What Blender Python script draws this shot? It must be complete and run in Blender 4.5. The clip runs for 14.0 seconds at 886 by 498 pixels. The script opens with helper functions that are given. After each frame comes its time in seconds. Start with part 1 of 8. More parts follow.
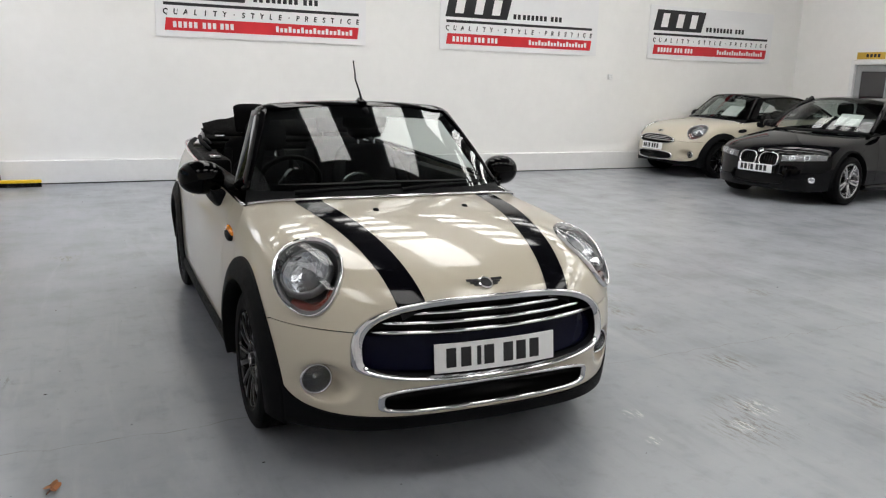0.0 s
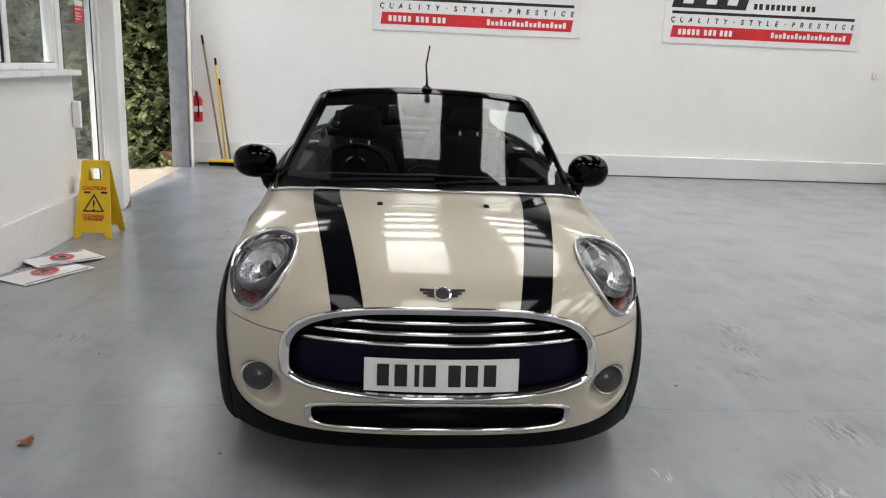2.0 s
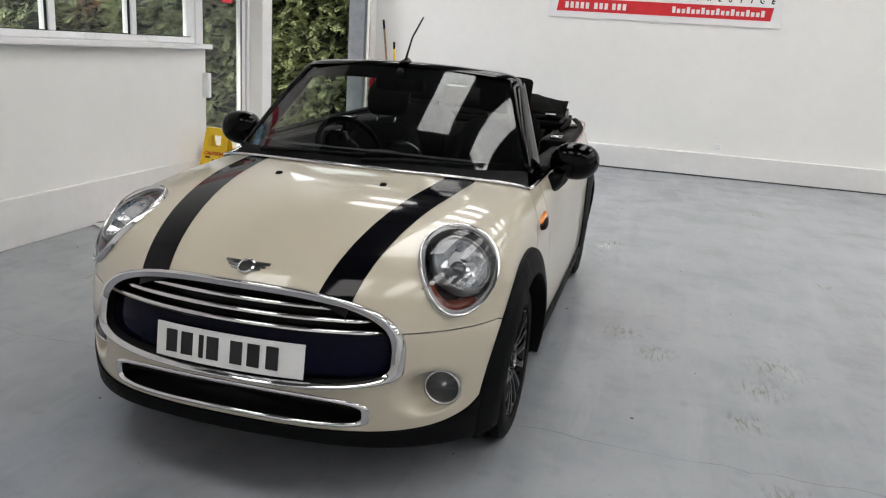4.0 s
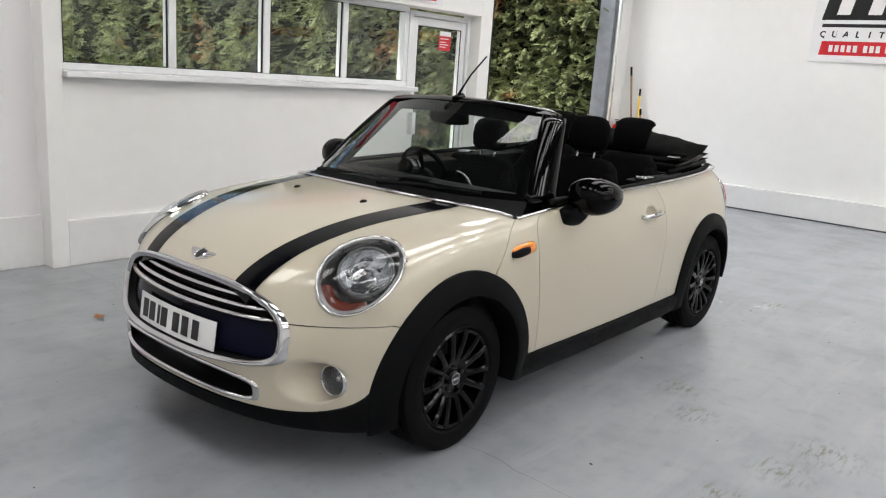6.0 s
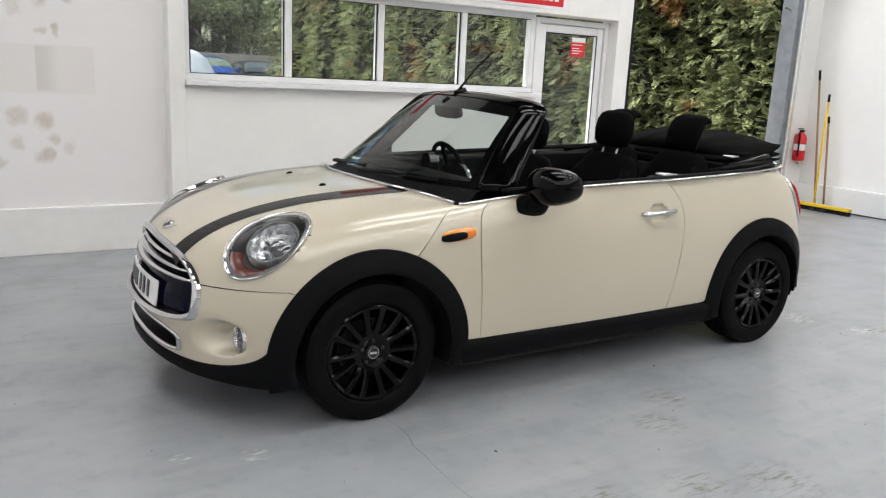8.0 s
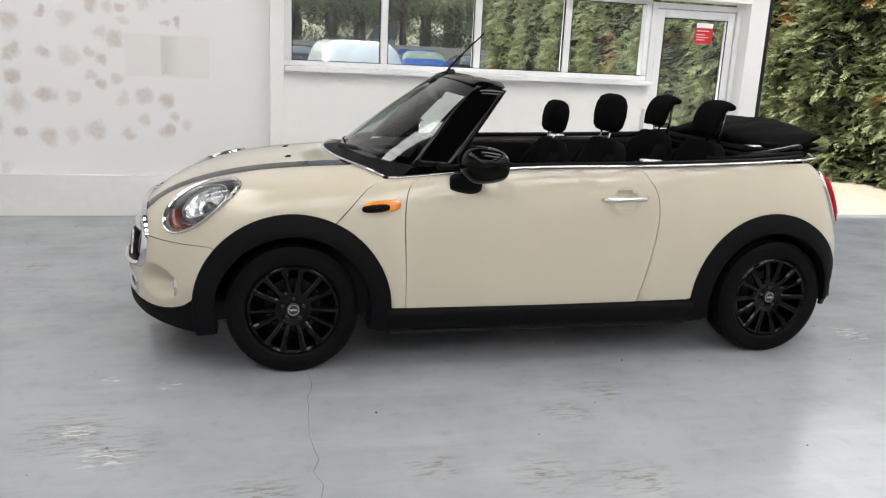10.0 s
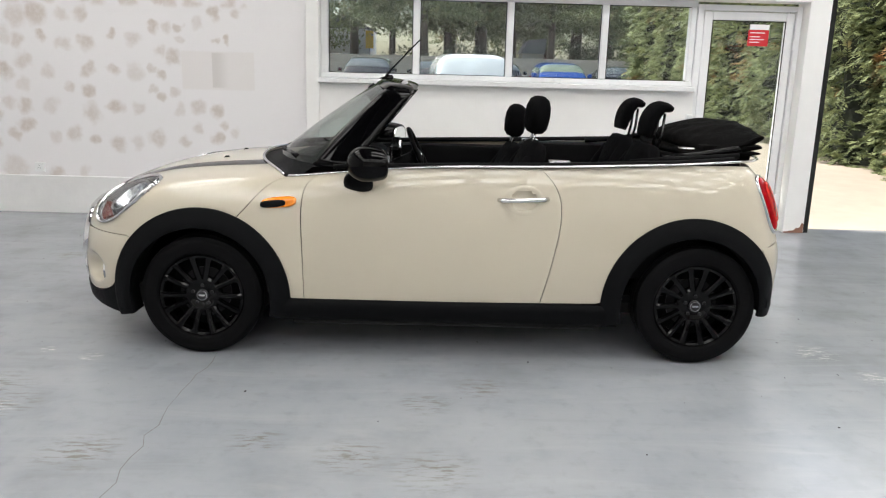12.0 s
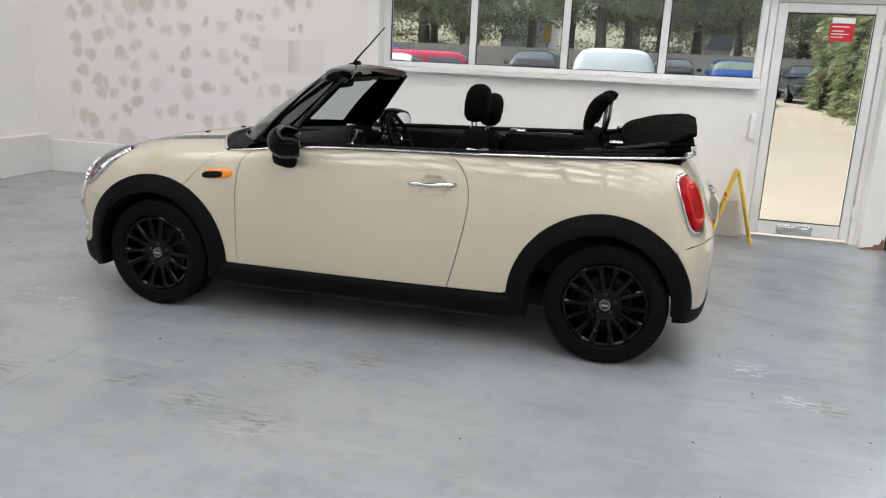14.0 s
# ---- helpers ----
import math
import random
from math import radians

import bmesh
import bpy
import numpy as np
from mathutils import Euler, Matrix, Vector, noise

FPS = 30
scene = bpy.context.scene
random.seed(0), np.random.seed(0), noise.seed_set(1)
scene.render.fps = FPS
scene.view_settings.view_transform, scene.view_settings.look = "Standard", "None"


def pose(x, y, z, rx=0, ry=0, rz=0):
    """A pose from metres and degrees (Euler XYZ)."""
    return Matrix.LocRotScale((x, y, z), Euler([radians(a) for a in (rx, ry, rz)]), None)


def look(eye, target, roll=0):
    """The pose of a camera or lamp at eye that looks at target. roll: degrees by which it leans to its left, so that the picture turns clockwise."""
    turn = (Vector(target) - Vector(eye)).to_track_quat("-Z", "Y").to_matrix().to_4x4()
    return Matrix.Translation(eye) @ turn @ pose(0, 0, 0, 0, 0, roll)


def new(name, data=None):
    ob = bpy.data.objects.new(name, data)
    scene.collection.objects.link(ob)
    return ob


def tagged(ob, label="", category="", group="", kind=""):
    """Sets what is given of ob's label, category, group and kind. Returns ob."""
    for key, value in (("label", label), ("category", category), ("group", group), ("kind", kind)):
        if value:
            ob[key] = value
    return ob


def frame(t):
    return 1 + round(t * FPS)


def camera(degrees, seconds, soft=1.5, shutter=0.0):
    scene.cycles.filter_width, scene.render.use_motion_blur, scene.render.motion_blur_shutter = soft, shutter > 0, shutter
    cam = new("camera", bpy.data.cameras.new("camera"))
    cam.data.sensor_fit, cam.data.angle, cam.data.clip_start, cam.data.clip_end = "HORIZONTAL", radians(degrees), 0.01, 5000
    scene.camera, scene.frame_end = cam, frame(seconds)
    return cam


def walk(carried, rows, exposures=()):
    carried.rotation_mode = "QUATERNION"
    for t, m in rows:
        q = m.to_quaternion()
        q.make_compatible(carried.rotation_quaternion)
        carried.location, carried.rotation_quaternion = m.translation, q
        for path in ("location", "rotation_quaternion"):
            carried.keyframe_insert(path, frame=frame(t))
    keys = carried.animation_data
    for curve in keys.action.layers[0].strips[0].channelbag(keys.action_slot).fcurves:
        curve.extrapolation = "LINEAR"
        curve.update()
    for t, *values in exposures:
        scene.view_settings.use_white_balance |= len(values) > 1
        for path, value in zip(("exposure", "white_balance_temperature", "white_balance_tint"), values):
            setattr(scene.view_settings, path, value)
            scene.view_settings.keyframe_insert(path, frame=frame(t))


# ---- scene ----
cam = camera(59.7, 14.0, soft=1.2)
PATH = [
    (0, (-1.394, -3.239, 1.533), (-0.568, -1.47, 1.098), 1.7),
    (0.5, (-1.163, -3.18, 1.533), (-0.444, -1.363, 1.107), 1.3),
    (1, (-0.873, -3.162, 1.542), (-0.299, -1.301, 1.088), 1.4),
    (1.5, (-0.516, -3.201, 1.543), (-0.16, -1.29, 1.069), 1.5),
    (2, (-0.209, -3.176, 1.511), (-0.052, -1.236, 1.048), 2.4),
    (2.5, (0.12, -3.129, 1.527), (0.082, -1.184, 1.061), 1.9),
    (3, (0.528, -3.069, 1.514), (0.283, -1.141, 1.04), 2.1),
    (3.5, (0.871, -2.929, 1.475), (0.517, -1.024, 0.982), 3.1),
    (6, (2.596, -2.308, 1.501), (1.351, -0.806, 1.059), 4.0),
    (6.5, (2.863, -2.088, 1.472), (1.498, -0.682, 1.072), 3.7),
    (7, (3.084, -1.844, 1.488), (1.63, -0.533, 1.082), 3.2),
    (7.5, (3.358, -1.629, 1.488), (1.788, -0.471, 1.05), 2.9),
    (8, (3.578, -1.378, 1.452), (1.911, -0.36, 1.021), 2.7),
    (10.5, (4.38, 0.172, 1.442), (2.462, 0.486, 0.97), 2.6),
    (11, (4.48, 0.476, 1.429), (2.543, 0.665, 0.97), 2.4),
    (11.5, (4.487, 0.826, 1.444), (2.542, 0.943, 0.993), 1.9),
    (12, (4.542, 1.168, 1.438), (2.594, 1.189, 0.989), 1.5),
    (12.5, (4.589, 1.483, 1.441), (2.644, 1.413, 0.981), 2.2),
    (13, (4.556, 1.836, 1.434), (2.619, 1.705, 0.954), 3.6),
    (13.5, (4.541, 2.209, 1.427), (2.619, 1.948, 0.94), 3.2),
    (14, (4.511, 2.576, 1.45), (2.626, 2.113, 0.97), 2.7),
]
walk(cam, [(t, look(eye, target, roll)) for t, eye, target, roll in PATH],
     exposures=((0, 0.54), (2, 0.45), (3.5, 0.44), (6, 0.69), (8, 0.78), (10.5, 0.92), (12.5, 0.82), (14, 0.70)))

# ---- world ----
world = bpy.data.worlds.new("world")
scene.world = world
world.use_nodes = True
_n = world.node_tree.nodes
sky = _n.new("ShaderNodeTexSky")
sky.sky_type = "NISHITA"
sky.sun_disc = False
sky.sun_elevation, sky.sun_rotation = radians(58), radians(187)
sky.air_density, sky.dust_density = 1.2, 2.5
_n["Background"].inputs["Strength"].default_value = 0.15
world.node_tree.links.new(sky.outputs["Color"], _n["Background"].inputs["Color"])
sun = new("sun", bpy.data.lights.new("sun", "SUN"))
sun.data.energy, sun.data.angle, sun.data.color = 4.0, radians(4), (1.0, 0.94, 0.85)
SUN_EL, SUN_AZ = radians(58), radians(187)
_d = Vector((math.sin(SUN_AZ) * math.cos(SUN_EL), math.cos(SUN_AZ) * math.cos(SUN_EL), math.sin(SUN_EL)))
sun.matrix_world = look(_d * 50, (0, 0, 0))
scene.view_settings.exposure = 0.0
ROOFLIGHT = 4.7
# added lamp standing in for yard sky light under the roller opening's head
sky_fill = new("roller_sky_fill", bpy.data.lights.new("roller_sky_fill", "AREA"))
sky_fill.data.shape, sky_fill.data.size, sky_fill.data.size_y = "RECTANGLE", 2.8, 1.2
sky_fill.data.energy, sky_fill.data.color = 26, (0.97, 0.98, 1.0)
sky_fill.matrix_world = look((-3.30, 6.2, 3.35), (0.4, 4.6, 0.4))


# ---- materials ----
def link(nt, a, b):
    nt.links.new(a, b)


def mat(name, col, rough=0.5, metal=0.0, var=0.12, scale=6.0, bump=0.0, bscale=80.0, coat=0.0, spec=0.5,
        trans=0.0, ior=1.45, emit=0.0, rvar=0.08, tint=None, island=0.0, objvar=0.0):
    """A principled surface with colour varied at two scales, uneven gloss and fine relief."""
    m = bpy.data.materials.new(name)
    m.use_nodes = True
    nt = m.node_tree
    b = nt.nodes["Principled BSDF"]
    b.inputs["Metallic"].default_value = metal
    b.inputs["Coat Weight"].default_value = coat
    b.inputs["Coat Roughness"].default_value = 0.04
    b.inputs["Specular IOR Level"].default_value = spec
    b.inputs["Transmission Weight"].default_value = trans
    b.inputs["IOR"].default_value = ior
    tc = nt.nodes.new("ShaderNodeTexCoord")
    n1 = nt.nodes.new("ShaderNodeTexNoise")
    n1.inputs["Scale"].default_value, n1.inputs["Detail"].default_value = scale, 6
    n2 = nt.nodes.new("ShaderNodeTexNoise")
    n2.inputs["Scale"].default_value, n2.inputs["Detail"].default_value = scale * 9, 3
    link(nt, tc.outputs["Object"], n1.inputs["Vector"])
    link(nt, tc.outputs["Object"], n2.inputs["Vector"])
    add = nt.nodes.new("ShaderNodeMath")
    add.operation = "MULTIPLY_ADD"
    link(nt, n2.outputs["Fac"], add.inputs[0])
    add.inputs[1].default_value = 0.45
    link(nt, n1.outputs["Fac"], add.inputs[2])
    ramp = nt.nodes.new("ShaderNodeMapRange")
    ramp.inputs["From Min"].default_value, ramp.inputs["From Max"].default_value = 0.45, 1.0
    link(nt, add.outputs[0], ramp.inputs["Value"])
    mix = nt.nodes.new("ShaderNodeMix")
    mix.data_type = "RGBA"
    lo = [max(0.0, c * (1 - var)) for c in col]
    hi = [min(1.0, c * (1 + var)) for c in (tint or col)]
    mix.inputs["A"].default_value, mix.inputs["B"].default_value = (*lo, 1), (*hi, 1)
    link(nt, ramp.outputs[0], mix.inputs["Factor"])
    out = mix.outputs["Result"]
    if island or objvar:
        src = nt.nodes.new("ShaderNodeNewGeometry").outputs["Random Per Island"] if island else nt.nodes.new("ShaderNodeObjectInfo").outputs["Random"]
        hsv = nt.nodes.new("ShaderNodeHueSaturation")
        mr = nt.nodes.new("ShaderNodeMapRange")
        k = island or objvar
        mr.inputs["To Min"].default_value, mr.inputs["To Max"].default_value = 1 - k, 1 + k
        link(nt, src, mr.inputs["Value"])
        link(nt, mr.outputs[0], hsv.inputs["Value"])
        link(nt, out, hsv.inputs["Color"])
        out = hsv.outputs["Color"]
    link(nt, out, b.inputs["Base Color"])
    rr = nt.nodes.new("ShaderNodeMapRange")
    rr.inputs["To Min"].default_value, rr.inputs["To Max"].default_value = max(0.0, rough * (1 - rvar * 2)), min(1.0, rough * (1 + rvar * 2))
    link(nt, ramp.outputs[0], rr.inputs["Value"])
    link(nt, rr.outputs[0], b.inputs["Roughness"])
    if bump:
        n3 = nt.nodes.new("ShaderNodeTexNoise")
        n3.inputs["Scale"].default_value, n3.inputs["Detail"].default_value = bscale, 4
        link(nt, tc.outputs["Object"], n3.inputs["Vector"])
        bp = nt.nodes.new("ShaderNodeBump")
        bp.inputs["Strength"].default_value, bp.inputs["Distance"].default_value = bump, 0.004
        link(nt, n3.outputs["Fac"], bp.inputs["Height"])
        link(nt, bp.outputs[0], b.inputs["Normal"])
    if emit:
        b.inputs["Emission Strength"].default_value = emit
        b.inputs["Emission Color"].default_value = (*col, 1)
    return m


M_WALL = mat("white_wall_paint", (0.83, 0.825, 0.81), 0.6, var=0.035, scale=0.9, bump=0.12, bscale=45)
M_PLINTH = mat("white_plinth_paint", (0.76, 0.755, 0.75), 0.5, var=0.06, scale=1.4, bump=0.2, bscale=40)
M_FRAME = mat("white_upvc", (0.78, 0.785, 0.79), 0.3, var=0.04, scale=3)
M_ROOF = mat("roof_sheet", (0.13, 0.132, 0.134), 0.55, var=0.06, scale=2)
M_STEEL = mat("galvanised_steel", (0.21, 0.225, 0.245), 0.5, metal=0.25, var=0.2, scale=9)
M_ALU = mat("polished_aluminium", (0.75, 0.76, 0.78), 0.22, metal=1.0, var=0.06, scale=8)
M_RED = mat("red_vinyl", (0.62, 0.02, 0.03), 0.35, var=0.06)
M_SIGNW = mat("white_sign_sheet", (0.80, 0.80, 0.81), 0.35, var=0.02, scale=2)
M_SIGNK = mat("black_sign_vinyl", (0.012, 0.012, 0.014), 0.35, var=0.1)
M_SIGNT = mat("white_sign_vinyl", (0.82, 0.80, 0.80), 0.4, var=0.03)
M_YEL = mat("yellow_plastic", (0.80, 0.52, 0.015), 0.42, var=0.08, bump=0.1)
M_DARK = mat("dark_gap", (0.01, 0.01, 0.01), 0.8, var=0.1)
M_OUT = mat("concrete_yard", (0.37, 0.32, 0.26), 0.85, var=0.16, scale=0.5, bump=0.5, bscale=30)
M_BROWN = mat("brick_red", (0.24, 0.12, 0.085), 0.8, var=0.2, scale=10, bump=0.3)
M_WOOD = mat("broom_wood", (0.30, 0.19, 0.10), 0.55, var=0.25, scale=12)


def glass_mat(name, col=(1, 1, 1), rough=0.0, refl=0.045):
    m = bpy.data.materials.new(name)
    m.use_nodes = True
    nt = m.node_tree
    nt.nodes.remove(nt.nodes["Principled BSDF"])
    tr = nt.nodes.new("ShaderNodeBsdfTransparent")
    tr.inputs["Color"].default_value = (*col, 1)
    gl = nt.nodes.new("ShaderNodeBsdfGlossy")
    gl.inputs["Roughness"].default_value = rough
    lw = nt.nodes.new("ShaderNodeLayerWeight")
    lw.inputs["Blend"].default_value = 0.5
    pw = nt.nodes.new("ShaderNodeMath")
    pw.operation, pw.inputs[1].default_value = "POWER", 5.0
    link(nt, lw.outputs["Facing"], pw.inputs[0])
    fr = nt.nodes.new("ShaderNodeMath")
    fr.operation, fr.inputs[1].default_value, fr.inputs[2].default_value = "MULTIPLY_ADD", 0.9, refl
    link(nt, pw.outputs[0], fr.inputs[0])
    mx = nt.nodes.new("ShaderNodeMixShader")
    link(nt, fr.outputs[0], mx.inputs[0])
    link(nt, tr.outputs[0], mx.inputs[1])
    link(nt, gl.outputs[0], mx.inputs[2])
    link(nt, mx.outputs[0], nt.nodes["Material Output"].inputs["Surface"])
    return m


M_GLASS = glass_mat("window_glass", (0.93, 0.96, 0.95))
M_CARGLASS = glass_mat("windscreen_glass", (0.62, 0.68, 0.66), refl=0.058)
M_LENS = glass_mat("lamp_lens", (0.94, 0.95, 0.96))


def rooflight_mat():
    m = bpy.data.materials.new("rooflight_sheet")
    m.use_nodes = True
    nt = m.node_tree
    b = nt.nodes["Principled BSDF"]
    b.inputs["Base Color"].default_value = (0.8, 0.82, 0.84, 1)
    n = nt.nodes.new("ShaderNodeTexNoise")
    n.inputs["Scale"].default_value = 1.3
    tc = nt.nodes.new("ShaderNodeTexCoord")
    link(nt, tc.outputs["Object"], n.inputs["Vector"])
    r = nt.nodes.new("ShaderNodeMapRange")
    r.inputs["To Min"].default_value, r.inputs["To Max"].default_value = ROOFLIGHT * 0.75, ROOFLIGHT * 1.25
    link(nt, n.outputs["Fac"], r.inputs["Value"])
    # ribs of the sheet
    wv = nt.nodes.new("ShaderNodeTexWave")
    wv.bands_direction = "Y"
    wv.inputs["Scale"].default_value, wv.inputs["Distortion"].default_value = 1.6, 0.4
    link(nt, tc.outputs["Object"], wv.inputs["Vector"])
    rib = nt.nodes.new("ShaderNodeMapRange")
    rib.inputs["To Min"].default_value, rib.inputs["To Max"].default_value = 0.8, 1.1
    link(nt, wv.outputs["Fac"], rib.inputs["Value"])
    ml = nt.nodes.new("ShaderNodeMath")
    ml.operation = "MULTIPLY"
    link(nt, r.outputs[0], ml.inputs[0])
    link(nt, rib.outputs[0], ml.inputs[1])
    b.inputs["Emission Color"].default_value = (1.0, 0.982, 0.95, 1)
    link(nt, ml.outputs[0], b.inputs["Emission Strength"])
    return m


M_ROOFLIGHT = rooflight_mat()


def floor_mat():
    """Worn pale blue-grey floor paint: broad patches, smears, tyre marks, wet gloss, a hairline crack."""
    m = bpy.data.materials.new("painted_floor")
    m.use_nodes = True
    nt = m.node_tree
    b = nt.nodes["Principled BSDF"]
    tc = nt.nodes.new("ShaderNodeTexCoord")

    def noise_node(scale, detail, rough=0.55, vec=None, dist=0.0):
        n = nt.nodes.new("ShaderNodeTexNoise")
        n.inputs["Scale"].default_value, n.inputs["Detail"].default_value = scale, detail
        n.inputs["Roughness"].default_value, n.inputs["Distortion"].default_value = rough, dist
        link(nt, vec or tc.outputs["Object"], n.inputs["Vector"])
        return n.outputs["Fac"]

    def ramp(src, a, bb, lo=0.0, hi=1.0):
        r = nt.nodes.new("ShaderNodeMapRange")
        r.interpolation_type = "SMOOTHSTEP"
        for k, v in (("From Min", a), ("From Max", bb), ("To Min", lo), ("To Max", hi)):
            r.inputs[k].default_value = v
        link(nt, src, r.inputs["Value"])
        return r.outputs[0]

    def mixc(f, a, c):
        x = nt.nodes.new("ShaderNodeMix")
        x.data_type = "RGBA"
        link(nt, f, x.inputs["Factor"])
        for s, v in (("A", a), ("B", c)):
            if isinstance(v, tuple):
                x.inputs[s].default_value = (*v, 1)
            else:
                link(nt, v, x.inputs[s])
        return x.outputs["Result"]

    mp = nt.nodes.new("ShaderNodeMapping")
    mp.inputs["Scale"].default_value = (3.2, 0.7, 1)
    mp.inputs["Rotation"].default_value = (0, 0, radians(72))
    link(nt, tc.outputs["Object"], mp.inputs["Vector"])
    broad = noise_node(0.5, 3)
    mid = noise_node(2.3, 4, 0.55)
    fine = noise_node(11, 5, 0.6)
    grit = noise_node(150, 2)
    base = mixc(ramp(broad, 0.3, 0.7), (0.262, 0.276, 0.304), (0.300, 0.314, 0.342))
    base = mixc(ramp(mid, 0.35, 0.72, 0, 0.6), base, (0.325, 0.338, 0.362))
    base = mixc(ramp(mid, 0.48, 0.25, 0, 0.6), base, (0.225, 0.235, 0.255))
    base = mixc(ramp(fine, 0.50, 0.80, 0, 0.45), base, (0.215, 0.220, 0.230))
    base = mixc(ramp(fine, 0.46, 0.22, 0, 0.14), base, (0.345, 0.355, 0.375))
    # rubbed marks at fixed places on the floor
    def spots(places):
        """Soft round masks about places on the floor, each with its radius."""
        got = None
        for mx, my, mr in places:
            di = nt.nodes.new("ShaderNodeVectorMath")
            di.operation = "DISTANCE"
            di.inputs[1].default_value = (mx, my, 0)
            link(nt, tc.outputs["Object"], di.inputs[0])
            r1 = ramp(di.outputs["Value"], 0.02, mr, 1, 0)
            if got is None:
                got = r1
            else:
                mm = nt.nodes.new("ShaderNodeMath")
                mm.operation = "MAXIMUM"
                link(nt, got, mm.inputs[0])
                link(nt, r1, mm.inputs[1])
                got = mm.outputs[0]
        return got

    marks = spots(((1.86, -0.16, 0.22), (1.30, -0.85, 0.28), (1.85, 0.87, 0.20), (1.96, 1.18, 0.22), (1.36, 1.14, 0.16), (1.17, 1.39, 0.16), (1.45, -0.66, 0.2), (2.15, -0.86, 0.2), (1.74, 0.48, 0.15), (0.97, 3.52, 0.14), (2.9, 1.9, 0.16), (2.5, 3.0, 0.13), (3.2, 0.9, 0.15), (-1.9, 0.9, 0.16), (-1.2, -1.6, 0.14), (3.4, 4.6, 0.2), (2.3, 5.6, 0.18), (-1.6, 3.6, 0.16)))
    mg = nt.nodes.new("ShaderNodeMath")
    mg.operation = "MULTIPLY"
    link(nt, marks, mg.inputs[0])
    link(nt, ramp(noise_node(14, 6, 0.7, mp.outputs[0]), 0.47, 0.62), mg.inputs[1])
    base = mixc(mg.outputs[0], base, (0.185, 0.175, 0.160))
    # trowel streaks, and a few bare patches whose sheen is painted as pale grey
    sweep = nt.nodes.new("ShaderNodeMapping")
    sweep.inputs["Scale"].default_value, sweep.inputs["Rotation"].default_value = (2.4, 0.35, 1), (0, 0, radians(84))
    link(nt, tc.outputs["Object"], sweep.inputs["Vector"])
    trowel = noise_node(3.2, 6, 0.65, sweep.outputs[0], 0.6)
    base = mixc(ramp(trowel, 0.50, 0.72, 0, 0.55), base, (0.335, 0.348, 0.370))
    base = mixc(ramp(trowel, 0.46, 0.30, 0, 0.35), base, (0.235, 0.242, 0.255))
    sheen_spots = spots(((1.50, -0.70, 0.14), (1.30, -0.84, 0.10), (0.80, -0.80, 0.05), (0.89, -0.54, 0.07), (0.60, 3.24, 0.16), (0.96, 3.40, 0.14)))
    cg = nt.nodes.new("ShaderNodeMath")
    cg.operation = "MULTIPLY"
    link(nt, sheen_spots, cg.inputs[0])
    link(nt, ramp(noise_node(19, 5, 0.65, mp.outputs[0]), 0.52, 0.58), cg.inputs[1])
    base = mixc(cg.outputs[0], base, (0.50, 0.50, 0.50))
    base = mixc(ramp(grit, 0.58, 0.85, 0, 0.22), base, (0.19, 0.195, 0.20))
    # small dark drips
    vo = nt.nodes.new("ShaderNodeTexVoronoi")
    vo.inputs["Scale"].default_value = 3.0
    link(nt, tc.outputs["Object"], vo.inputs["Vector"])
    base = mixc(ramp(vo.outputs["Distance"], 0.028, 0.018, 0, 0.7), base, (0.08, 0.08, 0.08))
    link(nt, base, b.inputs["Base Color"])
    link(nt, ramp(mid, 0.25, 0.75, 0.19, 0.262), b.inputs["Roughness"])
    b.inputs["Specular IOR Level"].default_value = 0.42
    bp = nt.nodes.new("ShaderNodeBump")
    bp.inputs["Strength"].default_value, bp.inputs["Distance"].default_value = 0.07, 0.004
    hs = nt.nodes.new("ShaderNodeMath")
    hs.operation, hs.inputs[1].default_value = "MULTIPLY_ADD", 1.4
    link(nt, trowel, hs.inputs[0])
    link(nt, fine, hs.inputs[2])
    link(nt, hs.outputs[0], bp.inputs["Height"])
    link(nt, bp.outputs[0], b.inputs["Normal"])
    return m


M_FLOOR = floor_mat()


DABS_FAR = [(-3.04, 1.83, 0.09), (-2.76, 1.84, 0.11), (-2.59, 1.86, 0.10), (-2.34, 1.86, 0.07), (-2.16, 1.87, 0.07), (-2.90, 1.67, 0.08), (-2.77, 1.63, 0.07), (-2.54, 1.67, 0.06), (-2.34, 1.60, 0.07), (-2.13, 1.61, 0.08), (-3.05, 1.56, 0.07), (-2.74, 1.44, 0.08), (-2.92, 1.34, 0.08), (-2.50, 1.34, 0.07), (-2.13, 1.37, 0.07), (-2.75, 1.23, 0.07), (-2.31, 1.21, 0.05), (-2.13, 1.16, 0.07), (-2.90, 1.04, 0.07), (-2.74, 1.02, 0.07), (-2.49, 1.04, 0.08), (-2.12, 0.96, 0.09), (-2.75, 0.84, 0.08), (-3.04, 0.66, 0.06), (-2.87, 0.76, 0.06), (-2.49, 0.72, 0.06), (-2.30, 0.76, 0.07), (-2.10, 0.73, 0.05), (-2.90, 0.42, 0.12), (-2.50, 0.40, 0.07), (-2.24, 0.41, 0.06), (-3.02, 0.91, 0.06)]
